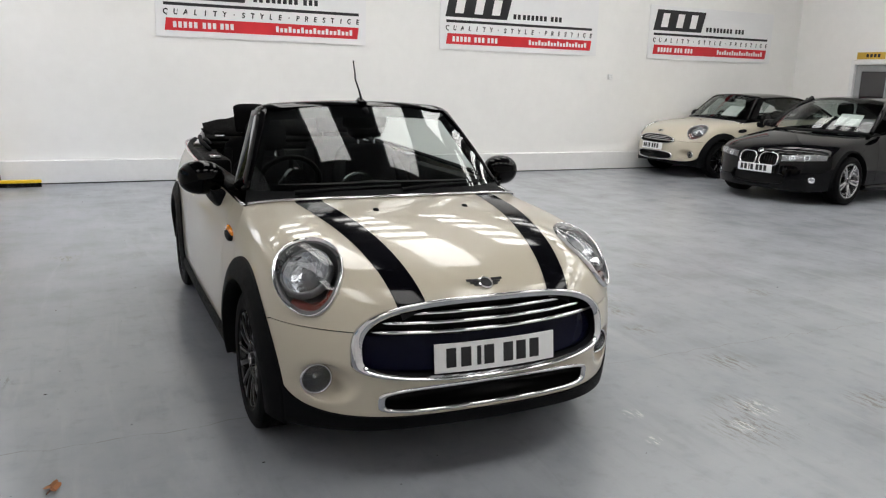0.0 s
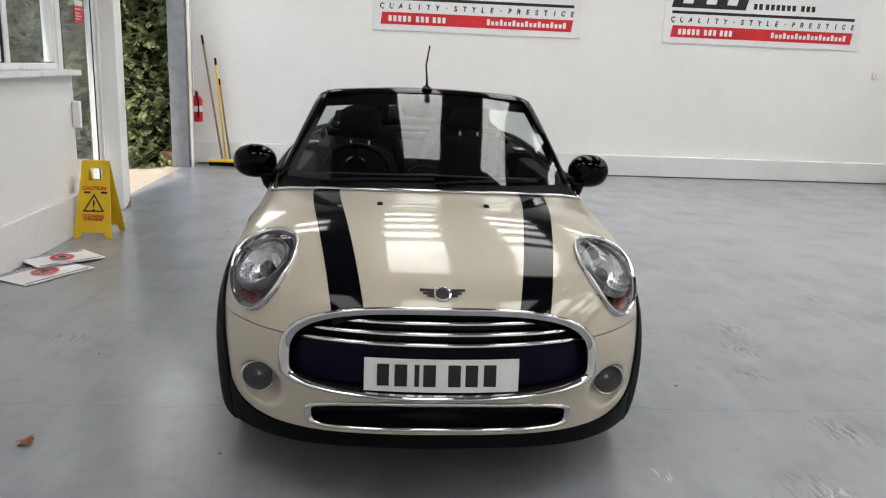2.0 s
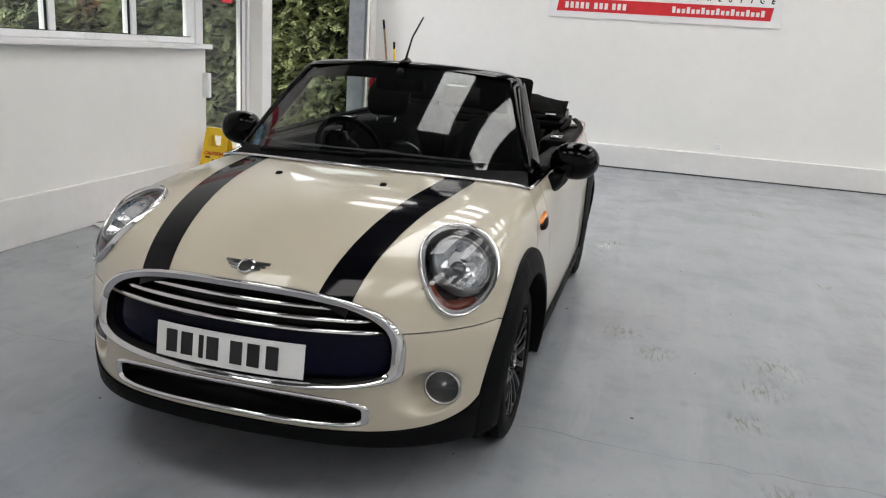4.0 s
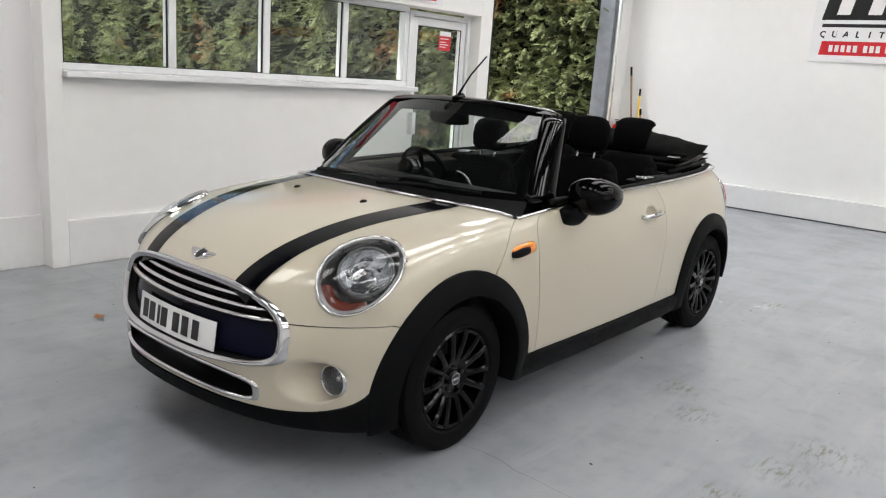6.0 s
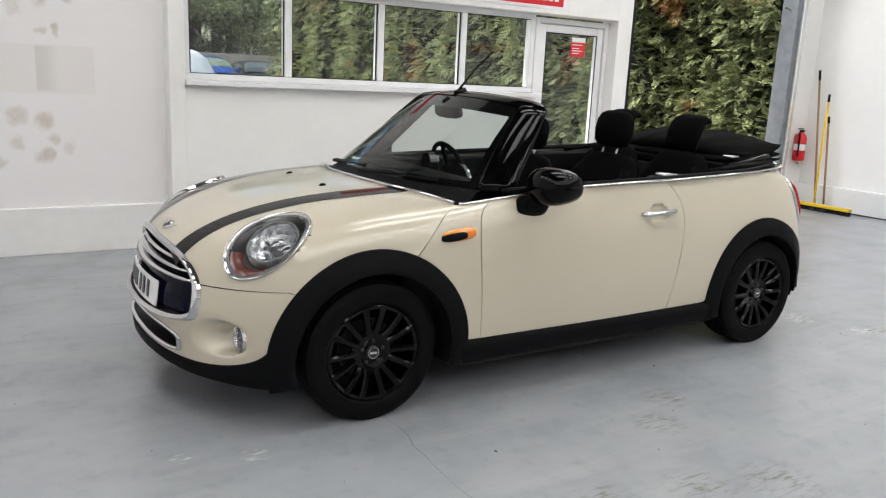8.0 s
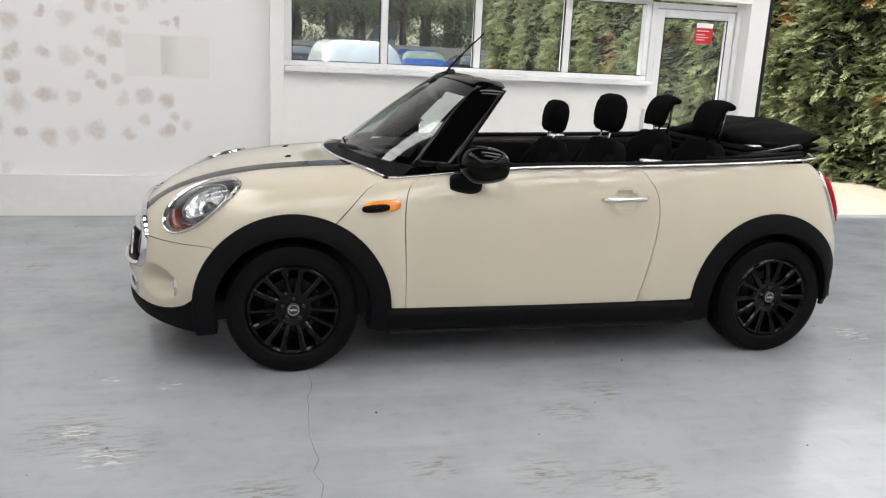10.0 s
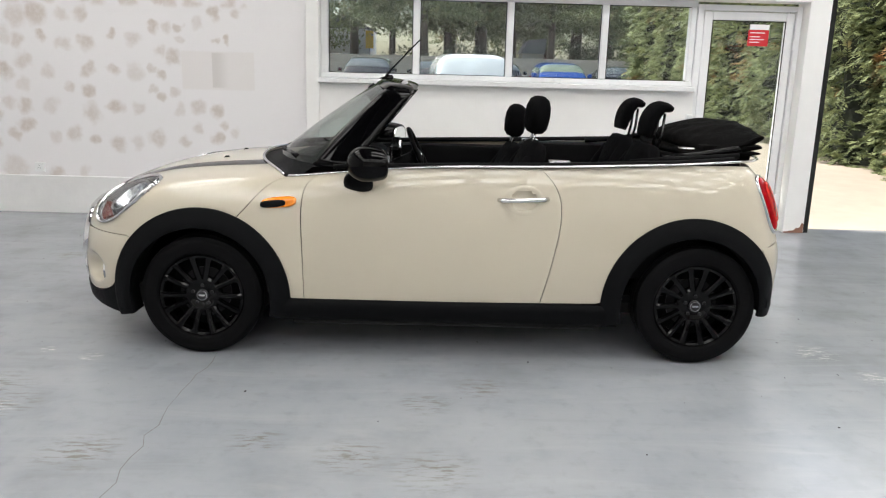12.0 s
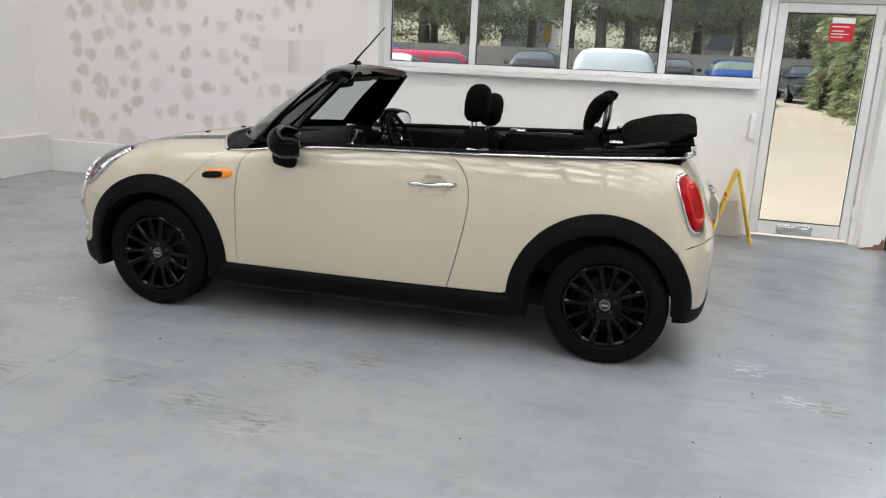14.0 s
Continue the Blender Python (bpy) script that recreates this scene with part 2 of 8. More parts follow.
DABS_NEAR = [(-1.90, 1.71, 0.04), (-1.69, 1.66, 0.07), (-1.89, 1.37, 0.06), (-1.69, 1.36, 0.08), (-1.53, 1.38, 0.04), (-1.89, 1.03, 0.07), (-1.68, 1.02, 0.06), (-1.89, 0.69, 0.08), (-1.70, 0.71, 0.07), (-1.50, 0.74, 0.08), (-1.50, 1.77, 0.05), (-1.37, 1.76, 0.06), (-1.26, 1.77, 0.04), (-1.08, 1.81, 0.06), (-0.73, 1.91, 0.05), (-0.93, 1.91, 0.06), (-1.45, 1.56, 0.06), (-1.33, 1.50, 0.07), (-1.25, 1.65, 0.04), (-0.93, 1.67, 0.04), (-0.82, 1.66, 0.04), (-1.32, 1.18, 0.05), (-1.45, 1.14, 0.05), (-1.28, 1.02, 0.05), (-1.11, 1.03, 0.07), (-0.94, 1.02, 0.06), (-1.12, 0.85, 0.06), (-0.87, 0.88, 0.05), (-0.76, 0.80, 0.05), (-1.25, 0.72, 0.05), (-0.93, 0.74, 0.06), (-1.53, 1.18, 0.04), (-1.45, 1.33, 0.05)]


def stain_wall_mat():
    """White wall with rows of bare buff plaster dabs and an outlined filled patch; all have fixed places on the wall."""
    m = bpy.data.materials.new("patched_wall_paint")
    m.use_nodes = True
    nt = m.node_tree
    b = nt.nodes["Principled BSDF"]
    b.inputs["Roughness"].default_value = 0.65
    tc = nt.nodes.new("ShaderNodeTexCoord")
    sep = nt.nodes.new("ShaderNodeSeparateXYZ")
    link(nt, tc.outputs["Object"], sep.inputs[0])
    wob = nt.nodes.new("ShaderNodeTexNoise")
    wob.inputs["Scale"].default_value, wob.inputs["Detail"].default_value = 7, 2
    link(nt, tc.outputs["Object"], wob.inputs["Vector"])
    sub = nt.nodes.new("ShaderNodeVectorMath")
    sub.operation = "MULTIPLY_ADD"
    link(nt, wob.outputs["Color"], sub.inputs[0])
    sub.inputs[1].default_value = (0, 0.15, 0.15)
    link(nt, tc.outputs["Object"], sub.inputs[2])
    sp2 = nt.nodes.new("ShaderNodeSeparateXYZ")
    link(nt, sub.outputs[0], sp2.inputs[0])
    flat = nt.nodes.new("ShaderNodeCombineXYZ")
    link(nt, sp2.outputs["Y"], flat.inputs["X"])
    link(nt, sp2.outputs["Z"], flat.inputs["Y"])

    def rng(src, a, c, lo, hi):
        r = nt.nodes.new("ShaderNodeMapRange")
        r.interpolation_type = "SMOOTHSTEP"
        for k, v in (("From Min", a), ("From Max", c), ("To Min", lo), ("To Max", hi)):
            r.inputs[k].default_value = v
        link(nt, src, r.inputs["Value"])
        return r.outputs[0]

    def times(*fs):
        o = fs[0]
        for f in fs[1:]:
            x = nt.nodes.new("ShaderNodeMath")
            x.operation = "MULTIPLY"
            link(nt, o, x.inputs[0])
            link(nt, f, x.inputs[1])
            o = x.outputs[0]
        return o

    y, z = sep.outputs["Y"], sep.outputs["Z"]
    # each dab: place along the wall, height, radius
    f1 = None
    for k, (dy, dz, dr) in enumerate(DABS_FAR + DABS_NEAR):
        di = nt.nodes.new("ShaderNodeVectorMath")
        di.operation = "DISTANCE"
        di.inputs[1].default_value = (dy + 0.075, dz + 0.075, 0)
        link(nt, flat.outputs[0], di.inputs[0])
        one = rng(di.outputs["Value"], dr * 0.45, dr * 1.35, 0.5 + 0.5 * ((k * 7) % 5) / 4, 0)
        if f1 is None:
            f1 = one
        else:
            mx = nt.nodes.new("ShaderNodeMath")
            mx.operation = "MAXIMUM"
            link(nt, f1, mx.inputs[0])
            link(nt, one, mx.inputs[1])
            f1 = mx.outputs[0]
    # fainter dabs higher up, out of reach of the rows below
    vo = nt.nodes.new("ShaderNodeTexVoronoi")
    vo.voronoi_dimensions = "2D"
    vo.inputs["Scale"].default_value, vo.inputs["Randomness"].default_value = 4.6, 0.75
    link(nt, flat.outputs[0], vo.inputs["Vector"])
    area = times(rng(vo.outputs["Distance"], 0.22, 0.44, 0.8, 0), rng(y, -3.5, -3.4, 0, 1), rng(y, -0.68, -0.58, 1, 0), rng(z, 1.93, 1.99, 0, 1))
    west = times(rng(vo.outputs["Distance"], 0.22, 0.44, 0.8, 0), rng(y, -3.62, -3.52, 0, 1), rng(y, -3.12, -3.06, 1, 0), rng(z, 0.38, 0.42, 0, 1))
    for more in (area, west):
        mx = nt.nodes.new("ShaderNodeMath")
        mx.operation = "MAXIMUM"
        link(nt, f1, mx.inputs[0])
        link(nt, more, mx.inputs[1])
        f1 = mx.outputs[0]
    grain = nt.nodes.new("ShaderNodeTexNoise")
    grain.inputs["Scale"].default_value, grain.inputs["Detail"].default_value = 26, 4
    link(nt, tc.outputs["Object"], grain.inputs["Vector"])
    f1 = times(f1, rng(grain.outputs["Fac"], 0.3, 0.62, 0.7, 1.0))
    # the outlined patch of filler, with a darker post in the middle
    inside = times(rng(y, -1.26, -1.24, 0, 1), rng(y, -0.58, -0.56, 1, 0), rng(z, 1.20, 1.22, 0, 1), rng(z, 1.55, 1.57, 1, 0))
    core = times(rng(y, -0.97, -0.96, 0, 1), rng(y, -0.93, -0.79, 1, 0), rng(z, 1.22, 1.24, 0, 1), rng(z, 1.54, 1.56, 1, 0))
    def mixc(f, a, c):
        x = nt.nodes.new("ShaderNodeMix")
        x.data_type = "RGBA"
        link(nt, f, x.inputs["Factor"])
        for s, v in (("A", a), ("B", c)):
            if isinstance(v, tuple):
                x.inputs[s].default_value = (*v, 1)
            else:
                link(nt, v, x.inputs[s])
        return x.outputs["Result"]
    half = nt.nodes.new("ShaderNodeMath")
    half.operation = "MULTIPLY"
    half.inputs[1].default_value = 0.22
    link(nt, inside, half.inputs[0])
    c1 = mixc(f1, (0.79, 0.772, 0.780), (0.585, 0.525, 0.490))
    c1 = mixc(half.outputs[0], c1, (0.62, 0.56, 0.50))
    half2 = nt.nodes.new("ShaderNodeMath")
    half2.operation = "MULTIPLY"
    half2.inputs[1].default_value = 0.45
    link(nt, core, half2.inputs[0])
    c1 = mixc(half2.outputs[0], c1, (0.50, 0.47, 0.44))
    link(nt, c1, b.inputs["Base Color"])
    return m


M_STAIN = stain_wall_mat()


# ---- building helpers ----
def mesh_of(name, bm, mats, smooth=False):
    me = bpy.data.meshes.new(name)
    bm.normal_update()
    bm.to_mesh(me)
    bm.free()
    for m in (mats if isinstance(mats, (list, tuple)) else [mats]):
        me.materials.append(m)
    if smooth:
        me.shade_smooth()
    return me


def part(name, bm, material, parent=None, label="", smooth=False, sharp=None):
    ob = new(name, mesh_of(name, bm, material, smooth))
    if smooth and sharp:
        ob.data.set_sharp_from_angle(angle=radians(sharp))
    if parent is not None:
        ob.parent = parent
    if label:
        ob["label"] = label
    return ob


def thing(name, label, category, group="", m=None):
    ob = new(name)
    ob.empty_display_size = 0.1
    if m is not None:
        ob.matrix_world = m
    return tagged(ob, label, category, group)


def setting(ob, label, category):
    return tagged(ob, label, category, kind="structure")


def box(bm, x0, x1, y0, y1, z0, z1, bevel=0.0, seg=2):
    r = bmesh.ops.create_cube(bm, size=1)
    vs = r["verts"]
    for v in vs:
        v.co = Vector(((x0 + x1) / 2 + v.co.x * (x1 - x0), (y0 + y1) / 2 + v.co.y * (y1 - y0), (z0 + z1) / 2 + v.co.z * (z1 - z0)))
    if bevel:
        es = list({e for v in vs for e in v.link_edges})
        bmesh.ops.bevel(bm, geom=es, offset=bevel, segments=seg, affect="EDGES", profile=0.5)
    return bm


def boxes(*rows, bevel=0.0):
    bm = bmesh.new()
    for r in rows:
        box(bm, *r, bevel=bevel)
    return bm


def tube(pts, r, n=10, closed=False, bm=None, rx=None):
    """A tube along points; r one radius or one per point; rx widens it across its binormal."""
    bm = bm or bmesh.new()
    P = [Vector(p) for p in pts]
    k = len(P)
    R = r if isinstance(r, (list, tuple)) else [r] * k
    rings = []
    up = None
    for i, p in enumerate(P):
        a = P[(i - 1) % k] if closed or i > 0 else p
        c = P[(i + 1) % k] if closed or i < k - 1 else p
        t = (c - a).normalized()
        if up is None:
            up = Vector((0, 0, 1)) if abs(t.z) < 0.9 else Vector((1, 0, 0))
        s = t.cross(up).normalized()
        up = s.cross(t).normalized()
        ring = []
        for j in range(n):
            w = 2 * math.pi * j / n
            ring.append(bm.verts.new(p + s * math.cos(w) * R[i] * (rx or 1) + up * math.sin(w) * R[i]))
        rings.append(ring)
    m = k if closed else k - 1
    for i in range(m):
        A, B = rings[i], rings[(i + 1) % k]
        for j in range(n):
            bm.faces.new((A[j], A[(j + 1) % n], B[(j + 1) % n], B[j]))
    if not closed:
        bm.faces.new(rings[0][::-1])
        bm.faces.new(rings[-1])
    return bm


def lathe(profile, n=48, axis="x", centre=(0, 0, 0), bm=None):
    """Turn (along, radius) points about an axis through centre."""
    bm = bm or bmesh.new()
    rings = []
    for a, r in profile:
        ring = []
        for j in range(n):
            w = 2 * math.pi * j / n
            c, s = math.cos(w) * r, math.sin(w) * r
            p = {"x": (a, c, s), "y": (c, a, s), "z": (c, s, a)}[axis]
            ring.append(bm.verts.new(Vector(centre) + Vector(p)))
        rings.append(ring)
    for A, B in zip(rings, rings[1:]):
        for j in range(n):
            bm.faces.new((A[j], A[(j + 1) % n], B[(j + 1) % n], B[j]))
    bmesh.ops.recalc_face_normals(bm, faces=bm.faces[:])
    return bm


def quad_grid(fn, nu, nv, bm=None, wrap=False):
    """A grid of faces over fn(u, v), u and v from 0 to 1."""
    bm = bm or bmesh.new()
    V = [[bm.verts.new(fn(i / nu, j / nv)) for j in range(nv + 1)] for i in range(nu + (0 if wrap else 1))]
    k = len(V)
    for i in range(nu):
        for j in range(nv):
            bm.faces.new((V[i][j], V[(i + 1) % k][j], V[(i + 1) % k][j + 1], V[i][j + 1]))
    return bm


def loft(rings, cap=True, bm=None):
    bm = bm or bmesh.new()
    V = [[bm.verts.new(p) for p in r] for r in rings]
    n = len(V[0])
    for A, B in zip(V, V[1:]):
        for j in range(n):
            bm.faces.new((A[j], A[(j + 1) % n], B[(j + 1) % n], B[j]))
    if cap:
        bm.faces.new(V[0][::-1])
        bm.faces.new(V[-1])
    bmesh.ops.recalc_face_normals(bm, faces=bm.faces[:])
    return bm


def prism(outline, y0, y1, axis="y"):
    """An outline of (a, b) pairs made solid between two places on an axis."""
    def p(a, b, c):
        return {"x": (c, a, b), "y": (a, c, b), "z": (a, b, c)}[axis]
    return loft([[p(a, b, y0) for a, b in outline], [p(a, b, y1) for a, b in outline]])


def text_mesh(name, body, size, m, material, parent, label="", extrude=0.001, spacing=1.0, align="CENTER", bold=0.0):
    cu = bpy.data.curves.new(name, "FONT")
    cu.body, cu.size, cu.extrude, cu.space_character, cu.align_x, cu.offset = body, 1.0, extrude / size, spacing, align, bold / size
    tmp = new(name, cu)
    me = bpy.data.meshes.new_from_object(tmp)
    bpy.data.objects.remove(tmp)
    me.transform(Matrix.Scale(size, 4))
    me.materials.clear()
    me.materials.append(material)
    ob = new(name, me)
    ob.parent = parent
    ob.matrix_local = m
    if label:
        ob["label"] = label
    return ob


# ---- the hall ----
WX, NY, SY, EX, TOP = -2.78, 8.22, -4.05, 11.6, 4.9   # west, north, south and east faces, ceiling
floor = setting(part("floor", boxes((WX - 0.2, EX + 0.2, SY - 0.2, NY + 0.2, -0.12, 0.0)), M_FLOOR), "worn pale blue-grey painted concrete floor", "floor")
setting(part("wall_north", boxes((WX - 0.2, EX + 0.2, NY, NY + 0.25, 0, TOP + 0.3)), M_WALL), "tall white painted wall hung with banners", "wall")
setting(part("baseboard", boxes((WX - 0.2, EX, NY - 0.085, NY, 0, 0.31), bevel=0.012), M_PLINTH), "white painted blockwork plinth under the wall", "plinth")
setting(part("trim", boxes((WX - 0.1, EX, NY - 0.091, NY - 0.086, 0, 0.014)), M_DARK), "thin dark strip where the floor meets the plinth", "joint")
setting(part("wall_south", boxes((WX - 0.2, EX + 0.2, SY - 0.25, SY, 0, TOP + 0.3)), M_WALL), "white painted wall behind the walk", "wall")
setting(part("baseboard", boxes((WX - 0.14, EX, SY, SY + 0.16, 0, 0.42), bevel=0.006), M_PLINTH), "thick white plinth ledge under the wall", "plinth")

# patched west wall, pilaster, low wall under the windows, head over the openings
setting(part("wall_west_patched", boxes((WX - 0.34, WX - 0.14, SY, -0.06, 0, TOP + 0.3)), M_STAIN), "white wall with rows of bare buff plaster dabs", "wall")
setting(part("baseboard", boxes((WX - 0.14, WX - 0.105, SY + 0.16, -0.06, 0, 0.36), bevel=0.006), M_PLINTH), "white plinth under the patched wall", "plinth")
setting(part("wall_pilaster", boxes((WX - 0.25, WX + 0.02, -0.06, 0.06, 0, TOP + 0.3), bevel=0.006), M_WALL), "white boxed-in steel column", "column")
setting(part("wall_west_low", boxes((WX - 0.22, WX - 0.015, 0.06, 3.548, 0, 1.305)), M_WALL), "low white wall under the windows", "wall")
setting(part("baseboard", boxes((WX - 0.015, WX + 0.015, 0.06, 3.50, 0, 0.33), bevel=0.006), M_PLINTH), "white plinth under the windows", "plinth")
setting(part("wall_west_head", boxes((WX - 0.22, WX + 0.03, 0.06, 4.52, 2.13, TOP + 0.3)), M_WALL), "white wall over the windows", "wall")
setting(part("wall_west_post", boxes((WX - 0.22, WX + 0.03, 4.52, 4.72, 0, TOP + 0.3), bevel=0.006), M_WALL), "white post between door and roller opening", "wall")
setting(part("wall_west_lintel", boxes((WX - 0.22, WX + 0.03, 4.72, 7.77, 3.7, TOP + 0.3)), M_WALL), "white wall over the roller opening", "wall")
setting(part("wall_west_corner", boxes((WX - 0.32, WX - 0.14, 7.77, NY, 0, TOP + 0.3)), M_WALL), "narrow white wall return in the corner", "wall")

# east wall with a doorway and its board
setting(part("wall_east", boxes((EX, EX + 0.25, SY, 6.05, 0, TOP + 0.3), (EX, EX + 0.25, 6.95, NY, 0, TOP + 0.3), (EX, EX + 0.25, 6.05, 6.95, 2.05, TOP + 0.3)), M_WALL), "white painted end wall with a doorway", "wall")

# ceiling: sheet roof with strips of rooflight and purlins
STRIPS = [-1.8] + [0.05 + 1.85 * k for k in range(6)]
setting(part("ceiling", boxes((WX - 0.2, EX + 0.2, SY - 0.2, NY + 0.2, TOP, TOP + 0.12)), M_ROOF), "grey sheet roof lining between rooflights", "ceiling")
for x in STRIPS:
    rl = setting(thing("rooflight", "row of translucent daylight panels in the roof", "rooflight"), "row of translucent daylight panels in the roof", "rooflight")
    spans = [(-2.90, -1.25)]
    if x < 0:
        spans += [(y, y + 0.62) for y in (4.70, 5.65)]
    elif x < 3:
        spans += [(0.92, 3.48)] + [(3.74 + 0.95 * k, 4.40 + 0.95 * k) for k in range(4)]
    else:
        spans += [(y, y + 0.66) for y in (-1.01, -0.06, 0.90, 1.85, 2.79, 3.74, 4.69, 5.64, 6.59) if x > 4 or y > 2.5]
    for y0, y1 in spans:
        part("panel", boxes((x - 0.42, x + 0.42, y0, y1, TOP - 0.03, TOP - 0.004)), M_ROOFLIGHT, rl)
for y in (-3.05, -1.14, -0.20, 0.76, 3.61, 4.56, 5.51, 6.46, 7.41):
    setting(part("purlin", boxes((WX, EX, y - 0.06, y + 0.06, TOP - 0.22, TOP - 0.032)), M_ROOF), "grey steel roof purlin", "purlin")

# ground outside
def yard(x):
    """The height of the yard, which climbs gently away from the hall."""
    return -0.03 + 0.022 * min(max(0.0, -3.2 - x), 22.8)


bm = bmesh.new()
rows = [[bm.verts.new((x, y, yard(x))) for y in (-300, -40, 40, 300)] for x in (WX - 0.2, -3.2, -26.0, -60.0, -400.0)]
for ra, rb in zip(rows, rows[1:]):
    for k in range(3):
        bm.faces.new((ra[k], ra[k + 1], rb[k + 1], rb[k]))
bmesh.ops.recalc_face_normals(bm, faces=bm.faces[:])
if bm.faces[:][0].normal.z < 0:
    bmesh.ops.reverse_faces(bm, faces=bm.faces[:])
setting(part("ground", bm, M_OUT), "pale sandy concrete yard outside", "ground")
bm = boxes((-3.2, WX - 0.2, 4.72, 7.72, -0.03, -0.004))
setting(part("pavement", bm, M_OUT), "concrete ramp at the roller opening", "pavement")

# windows
win = setting(thing("window_1", "row of four white plastic windows over a sill", "window"), "row of four white plastic windows over a sill", "window")
XF = -2.94
MULL = [0.10, 0.95, 1.82, 2.70, 3.56]
fr = part("window_frame", boxes((XF - 0.04, XF + 0.04, 0.06, 3.55, 2.075, 2.13), (XF - 0.04, XF + 0.04, 0.06, 3.55, 1.353, 1.40),
                                (XF - 0.04, XF + 0.04, 0.06, 0.13, 1.40, 2.075), bevel=0.006), M_FRAME, win)
for y in MULL[1:-1]:
    part("mullion", boxes((XF - 0.045, XF + 0.045, y - 0.032, y + 0.032, 1.402, 2.073), bevel=0.008), M_FRAME, win)
part("mullion", boxes((XF - 0.045, XF + 0.045, 3.49, 3.545, 1.402, 2.073), bevel=0.008), M_FRAME, win)
for a, c in zip(MULL, MULL[1:]):
    p = part("pane", boxes((XF - 0.008, XF + 0.008, a + 0.03, c - 0.03, 1.39, 2.085)), M_GLASS, win)
    p.visible_shadow = False
for a, c in zip(MULL, MULL[1:]):
    for y0, y1, z0, z1 in ((a + 0.034, a + 0.040, 1.402, 2.073), (c - 0.040, c - 0.034, 1.402, 2.073), (a + 0.040, c - 0.040, 2.067, 2.073), (a + 0.040, c - 0.040, 1.402, 1.408)):
        part("glazing_seal", boxes((XF + 0.012, XF + 0.030, y0, y1, z0, z1)), M_DARK, win)
part("window_sill", boxes((-3.0, WX + 0.075, 0.062, 3.53, 1.308, 1.352), bevel=0.008), M_FRAME, win)

# glazed door
door = setting(thing("door_1", "white framed glazed entrance door, closed", "door"), "white framed glazed entrance door, closed", "door")
part("door_frame", boxes((XF - 0.04, XF + 0.05, 3.55, 3.61, 0, 2.10), (XF - 0.04, XF + 0.05, 4.47, 4.52, 0, 2.10), (XF - 0.04, XF + 0.05, 3.61, 4.47, 2.05, 2.10), bevel=0.006), M_FRAME, door)
leaf = part("door_leaf", boxes((XF - 0.03, XF + 0.03, 3.617, 3.70, 0.03, 2.043), (XF - 0.03, XF + 0.03, 4.385, 4.463, 0.03, 2.043),
                               (XF - 0.03, XF + 0.03, 3.70, 4.385, 1.965, 2.043), (XF - 0.03, XF + 0.03, 3.70, 4.385, 0.03, 0.15), bevel=0.008), M_FRAME, door)
for y0, y1, z0, z1 in ((3.70, 3.706, 0.15, 1.965), (4.379, 4.385, 0.15, 1.965), (3.706, 4.379, 1.957, 1.965), (3.706, 4.379, 0.15, 0.158)):
    part("glazing_seal", boxes((XF + 0.022, XF + 0.032, y0, y1, z0, z1)), M_DARK, leaf)
pn = part("pane", boxes((XF - 0.008, XF + 0.008, 3.69, 4.395, 0.14, 1.975)), M_GLASS, door)
pn.visible_shadow = False
part("letter_plate", boxes((XF + 0.03, XF + 0.045, 3.86, 4.16, 0.045, 0.125), (XF + 0.045, XF + 0.05, 3.88, 4.14, 0.06, 0.11), bevel=0.004), M_ALU, door, "brushed metal letter plate")
part("door_hinge", boxes((XF + 0.05, XF + 0.062, 4.455, 4.485, 0.25, 0.35), (XF + 0.05, XF + 0.062, 4.455, 4.485, 1.70, 1.80), bevel=0.004), M_FRAME, door)
sn = tagged(thing("door_notice", "small red notice stuck on the door glass", "notice"))
part("sheet", boxes((XF + 0.010, XF + 0.013, 4.05, 4.24, 1.74, 1.885)), M_RED, sn)
part("header_strip", boxes((XF + 0.010, XF + 0.013, 4.06, 4.24, 1.888, 1.935)), M_SIGNW, sn, "pale strip over the red notice")
for k, z in enumerate((1.86, 1.825, 1.80, 1.775)):
    part("writing", boxes((XF + 0.0135, XF + 0.0145, 4.065, 4.20 - 0.04 * (k % 2), z - 0.004, z + 0.004)), M_SIGNT, sn)
bx = tagged(thing("keypad_box", "white plastic box on the end of the low wall", "keypad"))
part("housing", boxes((WX - 0.012, WX + 0.05, 3.49, 3.545, 0.88, 1.10), bevel=0.01), M_FRAME, bx)

# red banner board over the windows with unreadable writing as bars
bn = tagged(thing("window_banner", "long red and white banner board above the windows", "banner"))
part("board", boxes((WX + 0.031, WX + 0.042, 1.15, 3.85, 2.17, 2.75), bevel=0.002), M_SIGNW, bn)
part("red_band", boxes((WX + 0.0425, WX + 0.0445, 1.25, 3.75, 2.20, 2.37)), M_RED, bn)
for k in range(14):
    y = 2.70 + k * 0.072
    part("writing", boxes((WX + 0.0448, WX + 0.046, y, y + 0.05, 2.245, 2.32 + 0.015 * (k % 3 == 0))), M_SIGNT, bn)

# roller opening: guide channel, tube, motor chain
rd = setting(thing("roller_door_frame", "steel guide posts of a raised roller door", "door frame"), "steel guide posts of a raised roller door", "door frame")
part("guide_post", boxes((WX - 0.33, WX - 0.10, 7.65, 7.77, 0, 3.7), bevel=0.005), M_STEEL, rd)
part("guide_channel", boxes((WX - 0.10, WX - 0.045, 7.71, 7.77, 0, 3.7), bevel=0.004), M_ALU, rd)
# this guide's shaded side is put into the colour as a near-black strip
part("guide_channel", boxes((WX - 0.20, WX + 0.01, 4.722, 4.775, 0, 3.7), bevel=0.004), M_DARK, rd)
